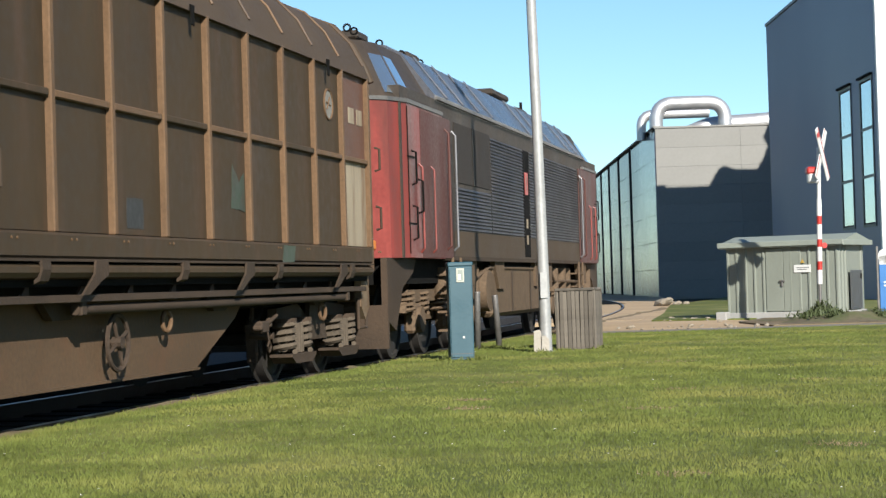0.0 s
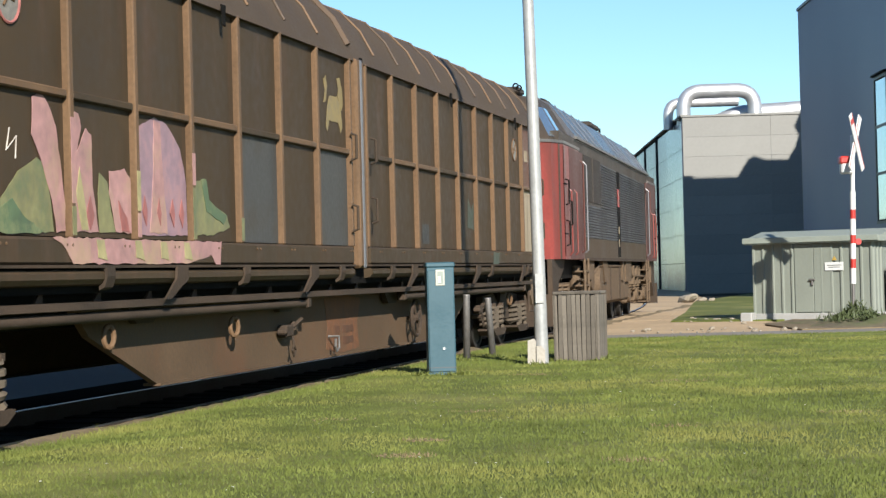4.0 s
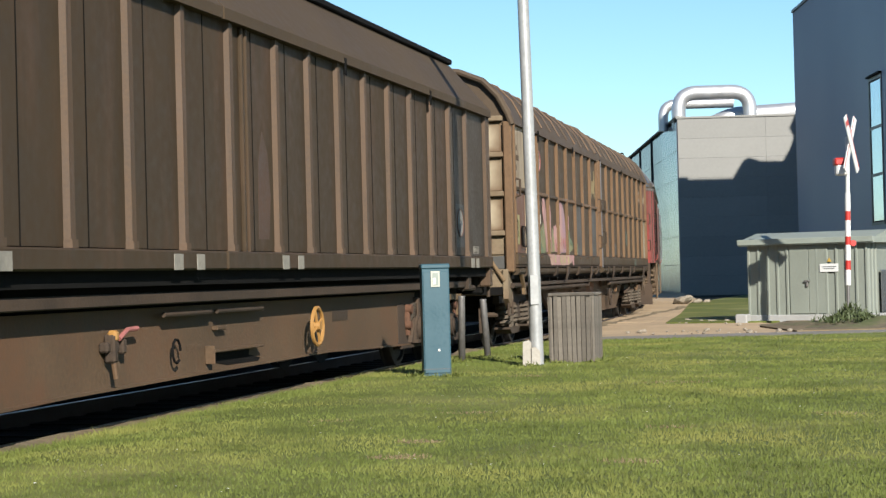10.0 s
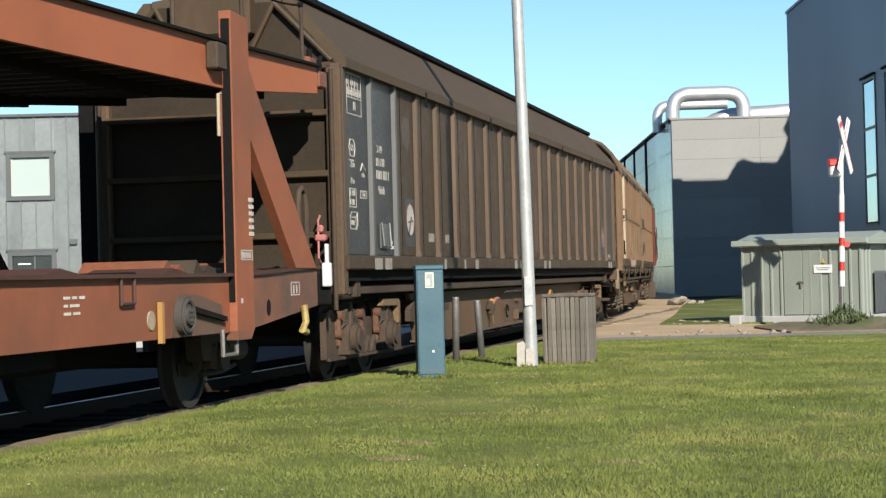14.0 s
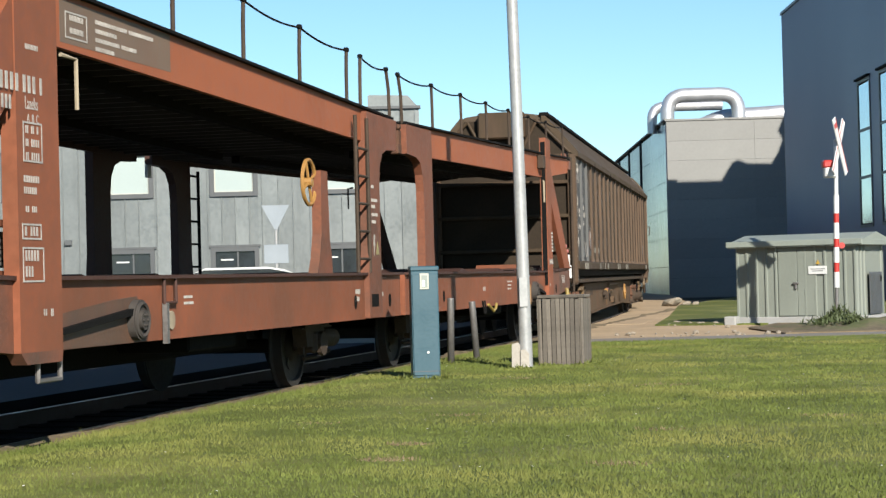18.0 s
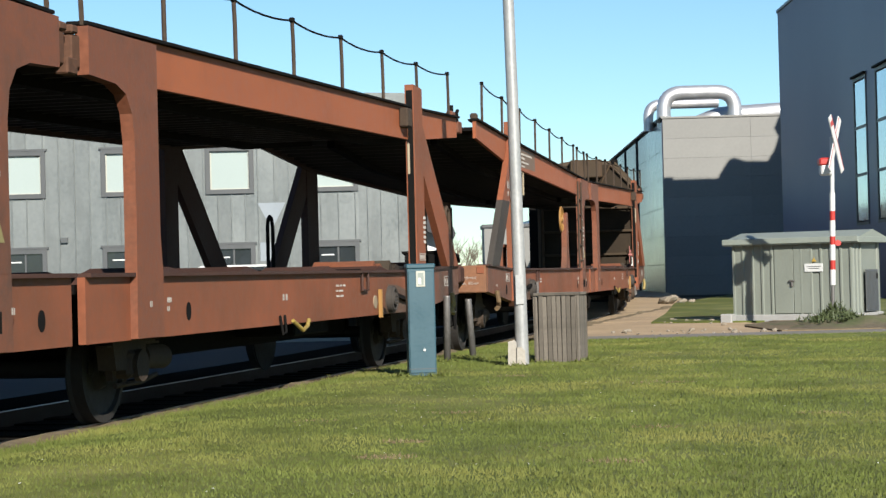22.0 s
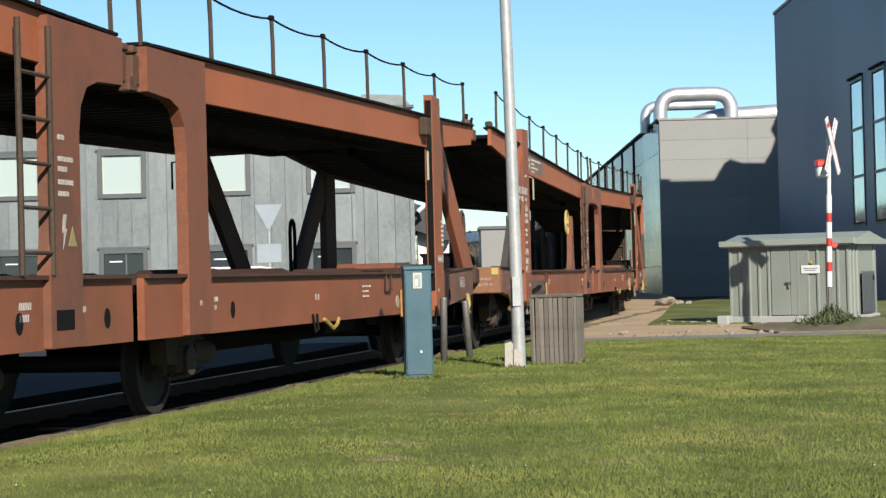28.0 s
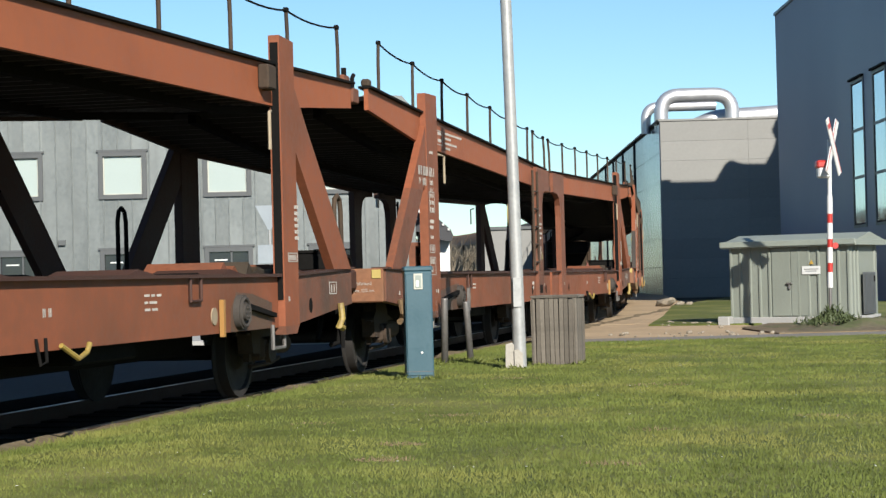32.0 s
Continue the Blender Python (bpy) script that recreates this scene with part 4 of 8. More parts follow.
def far_shed():
    root = empty("storage_shed", cam_pose(2.75, 92.0, 0.0), "pale grey flat-roofed storage shed far off", "shed")
    part("wall", boxes((0, 2.6, 0, 4, -0.3, 3.4)), "cladding", root)
    part("roof", boxes((-0.08, 2.68, -0.1, 4.1, 3.4, 3.55)), "frame", root)


def yield_sign():
    root = empty("give_way_sign", cam_pose(-3.8, 46.0, 0.0), "grey back of a triangular give-way sign", "traffic sign")
    part("post", tubes((((0, 0.03, -0.2), (0, 0.03, 3.0)), 0.032), seg=12), "pole", root)
    part("triangle", prisms(([(-0.34, 3.0), (0.34, 3.0), (0.03, 2.40), (-0.03, 2.40)], -0.015, 0.0, "y")), "sign_back", root)
    part("lower_plate", boxes((-0.30, 0.30, -0.015, 0.0, 1.58, 2.04), bev=0.006), "sign_back", root)


def car():
    root = empty("parked_car", cam_pose(-4.3, 46.5, -0.1, 4), "white parked hatchback car in front of the house", "car")
    prof = [(-2.0, 0.35), (2.0, 0.35), (2.05, 0.6), (1.95, 0.85), (1.1, 0.95), (-1.95, 0.95), (-2.05, 0.7)]
    part("body", prisms((prof, -0.85, 0.85, "y")), "sign_white", root)
    part("cabin", prisms(([(1.35, 0.95), (0.75, 1.46), (0.3, 1.55), (-1.3, 1.55), (-1.95, 0.95)], -0.72, 0.72, "y")), "dark_glass", root)
    part("roof", prisms(([(0.85, 1.44), (0.65, 1.53), (0.25, 1.60), (-1.25, 1.60), (-1.65, 1.44), (-1.3, 1.55), (0.3, 1.55)], -0.74, 0.74, "y")), "sign_white", root)
    for x in (-1.25, 1.25):
        for y in (-0.8, 0.8):
            bm = bmesh.new()
            disc(bm, (x, y, 0.31), 0.31, 0.2, "y", 20)
            part("wheel", bm, "dark", root)
    return root


def leaves(name, mat, at, spread, n, size, seed, label, category, tall=0.4):
    rnd = random.Random(seed)
    bm = bmesh.new()
    for _ in range(n):
        r = spread * math.sqrt(rnd.random())
        a = rnd.uniform(0, math.tau)
        z = tall * rnd.random() * (1 - 0.7 * r / spread)
        c = Vector((r * math.cos(a), r * math.sin(a) * 0.6, z))
        d = Vector((rnd.uniform(-1, 1), rnd.uniform(-1, 1), rnd.uniform(0.2, 1.2))).normalized() * size * rnd.uniform(0.5, 1.4)
        s = d.cross(Vector((rnd.uniform(-1, 1), rnd.uniform(-1, 1), 0.3))).normalized() * size * 0.16
        v = [bm.verts.new(c - s), bm.verts.new(c + s), bm.verts.new(c + d)]
        bm.faces.new(v)
    ob = part(name, bm, mat)
    ob.matrix_world = Matrix.Translation(at)
    return tagged(ob, label, category, kind="stuff")


def verge_clutter():
    rnd = random.Random(9)
    # low weedy bank in front of the hut
    bm = bmesh.new()
    rows = []
    for j in range(15):
        row = []
        for i in range(61):
            r = 6.2 + 9.0 * i / 60
            a = 33.3 + 5.2 * j / 14
            e = min(1.0, i / 10, j / 3, (14 - j) / 4)
            z = -0.05 + 0.20 * max(0, e) * (0.7 + 0.9 * noise.noise(Vector((r * 1.3, a * 1.3, 0)))) + 0.04 * noise.noise(Vector((r * 6, a * 6, 2)))
            p = cam_place(r, a, z)
            row.append(bm.verts.new(p))
        rows.append(row)
    for p, q in zip(rows, rows[1:]):
        for i in range(60):
            bm.faces.new((p[i], p[i + 1], q[i + 1], q[i]))
    part("bank_soil", bm, "bank_soil", label="rough weedy soil bank", kind="structure", smooth=True)
    leaves("weeds", "weed", cam_place(7.80, 36.15, 0.0), 0.36, 620, 0.13, 1, "green weeds round the sign post", "weeds", 0.42)
    for k in range(16):
        r = rnd.uniform(6.9, 13.5)
        leaves("weeds", "weed", cam_place(r, rnd.uniform(34.2, 37.5), 0.05), rnd.uniform(0.3, 0.7), 160, 0.12, 20 + k, "low green weeds on the soil bank", "weeds", 0.18)
    st = bmesh.new()
    bmesh.ops.create_icosphere(st, subdivisions=2, radius=0.5)
    for v in st.verts:
        v.co += v.co.normalized() * 0.16 * noise.noise(v.co * 3)
        v.co.z *= 0.6
    me = shared("stone", st, "stone")
    spots = [(8.0, 63.5, 0.75), (8.55, 63.8, 0.4), (8.9, 64.0, 0.35)]
    for k in range(30):
        spots.append((rnd.uniform(3.3, 6.3), 33.1 + rnd.uniform(0.0, 2.2), rnd.choice((0.04, 0.05, 0.06, 0.08, 0.13))))
    for k in range(14):
        spots.append((rnd.uniform(4.9, 5.4) + k * 0.08, 38.5 + rnd.uniform(-1, 5), rnd.uniform(0.06, 0.16)))
    for r, a, s in spots:
        p = cam_place(r, a, s * 0.12 - 0.02)
        ob = new("stone", me)
        ob.matrix_world = pose(p.x, p.y, p.z, rnd.uniform(-20, 20), rnd.uniform(-20, 20), rnd.uniform(0, 360)) @ Matrix.Diagonal((s, s * rnd.uniform(0.7, 1.2), s * rnd.uniform(0.7, 1.1), 1))
        tagged(ob, "pale rough stone lying on the dirt", "stone", "stones along the path")
    # tufts round the feet of the posts and cabinet
    for k, (r, a) in enumerate(((0.2, 23.95), (0.56, 24.8), (1.0, 22.3), (1.35, 23.2), (1.85, 23.1), (-0.25, 20.6), (0.1, 20.5), (1.95, 23.5), (0.75, 24.3))):
        leaves("grass_tuft", "blade", cam_place(r, a, 0.0), 0.2, 130, 0.07, 60 + k, "tuft of longer grass", "grass tuft", 0.03)


def dry_patches():
    for k, (r, a, size, n) in enumerate(((-0.2, 12.5, 0.17, 420), (-0.30, 11.5, 0.20, 480), (0.16, 15.0, 0.22, 260), (1.06, 10.9, 0.2, 260), (2.2, 18.4, 0.35, 300), (0.9, 20.2, 0.3, 260), (2.9, 14.0, 0.25, 200), (1.55, 13.2, 0.2, 160), (-0.9, 14.5, 0.2, 120), (0.6, 6.2, 0.2, 220), (1.7, 7.5, 0.22, 220), (2.6, 5.4, 0.2, 200))):
        leaves("dry_patch", "thatch", cam_place(r, a, 0.008), size, n, 0.03, 300 + k, "patch of dry brown thatch in the lawn", "dry grass", 0.012)


def lawn_specks():
    rnd = random.Random(77)
    bm = bmesh.new()
    for _ in range(420):
        far = 4.0 + 22 * rnd.random()
        right = (rnd.random() - 0.5) * (0.5 * far + 3)
        p = cam_place(right, far, 0.035)
        if p.x < -5.4:
            continue
        r = rnd.uniform(0.004, 0.009)
        vs = [bm.verts.new(p + Vector((r * math.cos(k * 1.2566), r * math.sin(k * 1.2566), rnd.uniform(-0.003, 0.003)))) for k in range(5)]
        bm.faces.new(vs)
    tagged(part("daisies", bm, "sign_white"), "tiny white daisies scattered over the lawn", "daisies", kind="stuff")


def bare_shrubs():
    rnd = random.Random(21)
    for k in range(16):
        r = -9 + 1.0 * k + rnd.uniform(-0.3, 0.3)
        a = 112 + rnd.uniform(-6, 6)
        p = cam_place(r * 1.0, a, -0.3)
        root = empty("bare_shrub", pose(p.x, p.y, p.z, 0, 0, rnd.uniform(0, 360)), "leafless brown shrub far behind the road", "shrub", "shrubs behind the road")
        bm = bmesh.new()
        hgt = rnd.uniform(3.0, 4.4)

        def grow(at, d, length, r0, depth):
            end = at + d * length
            tube(bm, [at, end], r0, 4, r0 * 0.6)
            if depth:
                for _ in range(3 if depth > 1 else 4):
                    nd = (d + Vector((rnd.uniform(-0.7, 0.7), rnd.uniform(-0.7, 0.7), rnd.uniform(-0.1, 0.5)))).normalized()
                    grow(at + d * length * rnd.uniform(0.5, 1.0), nd, length * rnd.uniform(0.55, 0.8), r0 * 0.55, depth - 1)
        trunk = bmesh.new()
        tube(trunk, [(0, 0, 0), (0.05, 0.02, hgt * 0.3)], 0.09, 6, 0.06)
        part("trunk", trunk, "bark", root)
        for _ in range(4):
            grow(Vector((0.05, 0.02, hgt * 0.2)), Vector((rnd.uniform(-0.6, 0.6), rnd.uniform(-0.6, 0.6), 1)).normalized(), hgt * 0.4, 0.05, 3)
        part("crown", bm, "twig", root)


grey_hall()
ducts()
blue_hall()
transformer_hut()
cabinet()
lamp_pole()
bin_box()
bollards()
cross_sign()
info_totem()
left_house()
far_shed()
yield_sign()
car()
verge_clutter()
bare_shrubs()
dry_patches()
lawn_specks()
grass_blades()

# ---------------------------------------------------------------- the train
LEN_A, LEN_B, GAP = 21.8, 22.0, 1.8
UNIT = 26.36
WHEEL_R = 0.46


def run(t):
    """How far the front end of the first van stands along the track at t seconds."""
    q = t - 12
    k = min(1.0, max(0.0, (t - 12.5) / 4.5))
    early = 0.80 * math.exp(-(t / 4.2) ** 2) - 0.12 * math.exp(-((t - 12) / 1.8) ** 2)
    j = min(1.0, max(0.0, (t - 24.5) / 5.0))
    return 57.19 + 3.692 * q + 0.0714 * q * q / 2 + 0.5 * k * k * (3 - 2 * k) + early - 0.22 * j * j * (3 - 2 * j)


def ride(t, mid, half):
    """The pose of a vehicle whose middle is mid metres behind the front of the first van, with bogies half metres either way."""
    s = run(t) - mid
    a, b = track_place(s + half)[0], track_place(s - half)[0]
    d = a - b
    c = (a + b) / 2
    return pose(c.x, c.y, 0, 0, 0, math.degrees(math.atan2(-d.x, d.y)))


def lathe(bm, profile, at, seg=28):
    """Turns a profile of (x, radius) round the x axis."""
    rings = []
    for x, r in profile:
        rings.append([bm.verts.new((at[0] + x, at[1] + r * math.cos(k * math.tau / seg), at[2] + r * math.sin(k * math.tau / seg))) for k in range(seg)])
    for a, b in zip(rings, rings[1:]):
        for k in range(seg):
            bm.faces.new((a[k], b[k], b[(k + 1) % seg], a[(k + 1) % seg]))
    bm.faces.new(rings[0])
    bm.faces.new(rings[-1][::-1])
    return bm


ROLLING = []


def wheelset(parent, y, split=False, z=WHEEL_R, r=WHEEL_R):
    """An axle with two flanged wheels; its origin is the axle's middle."""
    bm = bmesh.new()
    lathe(bm, [(-1.0, 0.055), (-0.72, 0.075), (0.72, 0.075), (1.0, 0.055)], (0, 0, 0), 14)
    if not split:
        for sx in (-1, 1):
            lathe(bm, [(sx * 0.685, r + 0.028), (sx * 0.70, r + 0.028), (sx * 0.72, r), (sx * 0.815, r - 0.004), (sx * 0.82, r - 0.06), (sx * 0.79, r - 0.075), (sx * 0.775, 0.17), (sx * 0.83, 0.14), (sx * 0.83, 0.06)], (0, 0, 0))
            box(bm, sx * 0.79, sx * 0.80, 0.18, 0.27, -0.05, 0.05)
    ws = part("wheelset", bm, "wheel", parent, smooth=True)
    ws.location = (0, y, z)
    if split:
        for sx in (-1, 1):
            w = bmesh.new()
            lathe(w, [(sx * 0.685, r + 0.028), (sx * 0.70, r + 0.028), (sx * 0.72, r), (sx * 0.815, r - 0.004), (sx * 0.82, r - 0.06), (sx * 0.79, r - 0.075), (sx * 0.775, 0.17), (sx * 0.83, 0.14), (sx * 0.83, 0.06)], (0, 0, 0))
            box(w, sx * 0.79, sx * 0.80, 0.18, 0.27, -0.05, 0.05)
            part("wheel", w, "wheel", ws, smooth=True)
    return ws


def text(words, size, parent, mat, x, y, z, label="", squeeze=1.0):
    cu = bpy.data.curves.new("lettering", "FONT")
    cu.body, cu.size, cu.align_x, cu.align_y = words, size, "CENTER", "CENTER"
    cu.extrude = 0.001
    ob = bpy.data.objects.new("lettering", cu)
    scene.collection.objects.link(ob)
    bpy.context.view_layer.update()
    me = bpy.data.meshes.new_from_object(ob.evaluated_get(bpy.context.evaluated_depsgraph_get()))
    bpy.data.objects.remove(ob)
    me.transform(Matrix(((0, 0, 1, 0), (squeeze, 0, 0, 0), (0, 1, 0, 0), (0, 0, 0, 1))))
    me.materials.clear()
    me.materials.append(M[mat])
    got = new("lettering", me)
    got.parent = parent
    got.location = (x, y, z)
    return tagged(got, label=label)


def bars(parent, x, y, z, rows, step=0.09, high=0.045, mat="stencil", frame_of=None):
    """Lines of unreadable lettering as small bars; each row is a list of bar lengths."""
    bm = bmesh.new()
    for i, row in enumerate(rows):
        at = y
        for w in row:
            if w > 0:
                n = max(1, round(w / (high * 0.62)))
                for k in range(n):
                    a = at + k * w / n
                    box(bm, x, x + 0.003, a, a + w / n * 0.52, z - i * step - high, z - i * step)
            at += abs(w) + 0.035
    if frame_of:
        y0, y1, z0, z1 = frame_of
        t = 0.012
        for r in ((y0, y1, z0, z0 + t), (y0, y1, z1 - t, z1), (y0, y0 + t, z0 + t, z1 - t), (y1 - t, y1, z0 + t, z1 - t)):
            box(bm, x, x + 0.003, *r)
    return part("marking", bm, mat, parent, kind="stuff")


def buffers(root, y, sy, mat="under"):
    for sx in (-0.875, 0.875):
        bm = bmesh.new()
        tube(bm, [(sx, y, 1.05), (sx, y + sy * 0.35, 1.05)], 0.11, 12)
        tube(bm, [(sx, y + sy * 0.3, 1.05), (sx, y + sy * 0.58, 1.05)], 0.075, 12)
        tube(bm, [(sx, y + sy * 0.58, 1.05), (sx, y + sy * 0.62, 1.05)], 0.2, 20)
        part("buffer", bm, mat, root, smooth=True)
    bm = bmesh.new()
    tube(bm, [(0, y, 1.0), (0, y + sy * 0.3, 0.98)], 0.06, 8)
    tube(bm, [(0, y + sy * 0.3, 1.0), (0.03, y + sy * 0.62, 0.8)], 0.035, 8)
    part("coupling_hook", bm, "dark", root)
    part("brake_hose", tubes((((0.35, y, 0.95), (0.36, y + sy * 0.2, 0.75), (0.36, y + sy * 0.35, 0.5), (0.33, y + sy * 0.5, 0.55)), 0.028)), "dark", root)


def coil(bm, c, r, wire, turns, high):
    n = turns * 10
    tube(bm, [(c[0] + r * math.cos(k * math.tau / 10), c[1] + r * math.sin(k * math.tau / 10), c[2] + high * k / n) for k in range(n + 1)], wire, 5)
    return bm


def coil_bogie(root, y):
    """A bogie with coil-sprung axle boxes."""
    fr = bmesh.new()
    for sx in (-1, 1):
        out = [(-1.32, 0.66), (-0.62, 0.64), (-0.38, 0.47), (0.38, 0.47), (0.62, 0.64), (1.32, 0.66), (1.32, 0.78), (0.55, 0.82), (0.3, 0.70), (-0.3, 0.70), (-0.55, 0.82), (-1.32, 0.78)]
        prism(fr, out, sx * 0.90, sx * 1.0, "x")
        prism(fr, [(-0.40, 0.42), (0.40, 0.42), (0.30, 0.62), (0.24, 0.90), (-0.24, 0.90), (-0.30, 0.62)], sx * 1.0, sx * 1.05, "x")
    box(fr, -0.95, 0.95, -0.25, 0.25, 0.5, 0.8)
    bo = part("bogie", fr, "under", root, "dusty brown coil-sprung bogie")
    bo.location = (0, y, 0)
    for sx in (-1, 1):
        for ay in (-0.9, 0.9):
            ab = bmesh.new()
            box(ab, sx * 0.92, sx * 1.09, ay - 0.13, ay + 0.13, 0.30, 0.64, 0.03)
            for k in (-0.09, 0.0, 0.09):
                tube(ab, [(sx * 1.10, ay + k, 0.31), (sx * 1.10, ay + k, 0.62)], 0.036, 8)
            part("axle_box", ab, "spring", bo, smooth=True)
            saddle = bmesh.new()
            prism(saddle, [(ay - 0.30, 0.20), (ay + 0.30, 0.20), (ay + 0.44, 0.27), (ay + 0.44, 0.30), (ay - 0.44, 0.30), (ay - 0.44, 0.27)], sx * 0.92, sx * 1.17, "x")
            part("axle_saddle", saddle, "under", bo)
            for dy in (-0.28, 0.28):
                sp = bmesh.new()
                coil(sp, (sx * 1.04, ay + dy, 0.32), 0.108, 0.032, 4, 0.30)
                part("spring", sp, "spring", bo, smooth=True)
                cap = bmesh.new()
                disc(cap, (sx * 1.04, ay + dy, 0.65), 0.13, 0.05, "z", 14)
                part("spring_cap", cap, "bogie", bo)
        for e in (-1, 1):
            shoe = bmesh.new()
            prism(shoe, [(e * 1.37, 0.24), (e * 1.44, 0.22), (e * 1.47, 0.62), (e * 1.40, 0.68), (e * 1.36, 0.5)], sx * 0.70, sx * 0.80, "x")
            tube(shoe, [(sx * 0.74, e * 1.45, 0.50), (sx * 1.0, e * 1.45, 0.50)], 0.04, 8)
            tube(shoe, [(sx * 0.76, e * 1.43, 0.60), (sx * 0.76, e * 1.36, 0.98)], 0.025, 6)
            part("brake_shoe", shoe, "bogie", bo)
    for ay in (-0.9, 0.9):
        ROLLING.append(wheelset(bo, ay))
    return bo


def leaf_bogie(root, y):
    """A plate-framed bogie with leaf springs over round axle boxes."""
    fr = bmesh.new()
    for sx in (-1, 1):
        for e in (-1, 1):
            prism(fr, [(e * 1.66, 0.26), (e * 1.16, 0.26), (e * 1.20, 0.33), (e * 1.30, 0.42), (e * 1.34, 0.58), (e * 1.30, 0.74), (e * 1.46, 0.80), (e * 1.66, 0.76)], sx * 0.98, sx * 1.05, "x")
        box(fr, sx * 0.97, sx * 1.08, -1.62, 1.62, 0.24, 0.275)
        prism(fr, [(-0.56, 0.27), (0.56, 0.27), (0.46, 0.33), (0.36, 0.45), (0.32, 0.68), (-0.32, 0.68), (-0.36, 0.45), (-0.46, 0.33)], sx * 0.98, sx * 1.03, "x")
        for k in (-0.26, -0.02, 0.22):
            prism(fr, [(k - 0.09, 0.28), (k + 0.10, 0.28), (k + 0.10, 0.46)], sx * 1.03, sx * 1.075, "x")
    box(fr, -0.98, 0.98, -0.25, 0.25, 0.45, 0.72)
    bo = part("bogie", fr, "bogie", root, "rusty brown plate-framed bogie with leaf springs")
    bo.location = (0, y, 0)
    for sx in (-1, 1):
        for ay in (-0.82, 0.82):
            ab = bmesh.new()
            prism(ab, [(ay - 0.22, 0.32), (ay + 0.22, 0.32), (ay + 0.20, 0.52), (ay + 0.10, 0.62), (ay - 0.10, 0.62), (ay - 0.20, 0.52)], sx * 0.96, sx * 1.12, "x")
            disc(ab, (sx * 1.15, ay, 0.46), 0.155, 0.08, "x", 20)
            disc(ab, (sx * 1.20, ay, 0.46), 0.11, 0.04, "x", 18)
            box(ab, sx * 0.96, sx * 1.15, ay - 0.25, ay + 0.25, 0.29, 0.33)
            part("axle_box", ab, "bogie", bo, "dusty iron axle box", smooth=True)
            sp = bmesh.new()
            for k in range(6):
                half = 0.46 - 0.055 * k
                z = 0.64 + 0.028 * k
                drop = 0.10 * (half / 0.46) ** 2
                leaf = [(ay - half, z - drop), (ay - half * 0.5, z - drop * 0.25), (ay, z), (ay + half * 0.5, z - drop * 0.25), (ay + half, z - drop)]
                prism(sp, leaf + [(p, q + 0.017) for p, q in reversed(leaf)], sx * 1.0, sx * 1.09, "x")
            part("leaf_spring", sp, "spring", bo)
            part("spring_buckle", boxes((sx * 0.98, sx * 1.11, ay - 0.05, ay + 0.05, 0.58, 0.86), bev=0.01), "bogie", bo)
            for e in (-1, 1):
                sh = bmesh.new()
                tube(sh, [(sx * 1.05, ay + e * 0.40, 0.76), (sx * 1.07, ay + e * 0.47, 0.62), (sx * 1.06, ay + e * 0.43, 0.40)], 0.042, 8)
                disc(sh, (sx * 1.09, ay + e * 0.43, 0.72), 0.058, 0.08, "x", 16)
                disc(sh, (sx * 1.09, ay + e * 0.47, 0.52), 0.052, 0.07, "x", 16)
                part("spring_shackle", sh, "rust", bo, "rusty red spring shackle", smooth=True)
    for ay in (-0.82, 0.82):
        ROLLING.append(wheelset(bo, ay))
    return bo


def hand_wheel(root, x, y, z, r, mat, axis="x", name="hand_wheel", label=""):
    bm = bmesh.new()
    ring(bm, (x, y, z), r, 0.021, axis, 22)
    for k in range(4):
        a = k * math.pi / 2 + 0.4
        e = (0, math.cos(a) * r, math.sin(a) * r) if axis == "x" else (math.cos(a) * r, 0, math.sin(a) * r)
        tube(bm, [(x, y, z), (x + e[0], y + e[1], z + e[2])], 0.016, 6)
    disc(bm, (x, y, z), 0.05, 0.08, axis, 10)
    return part(name, bm, mat, root, label, smooth=True)


def spray(parent, x, outline, mat, label):
    """A sprayed patch, thin on the panel, with a ragged outline."""
    rnd = random.Random(len(outline) * 7 + int(abs(outline[0][0]) * 100))
    pts = []
    n = len(outline)
    for i in range(n):
        a, b = Vector(outline[i]), Vector(outline[(i + 1) % n])
        k = max(2, int((b - a).length / 0.07))
        for j in range(k):
            p = a.lerp(b, j / k)
            pts.append((p.x + rnd.uniform(-0.008, 0.008), p.y + rnd.uniform(-0.008, 0.008)))
    return part("graffiti", prisms((pts, x, x + 0.003, "x")), mat, parent, label)


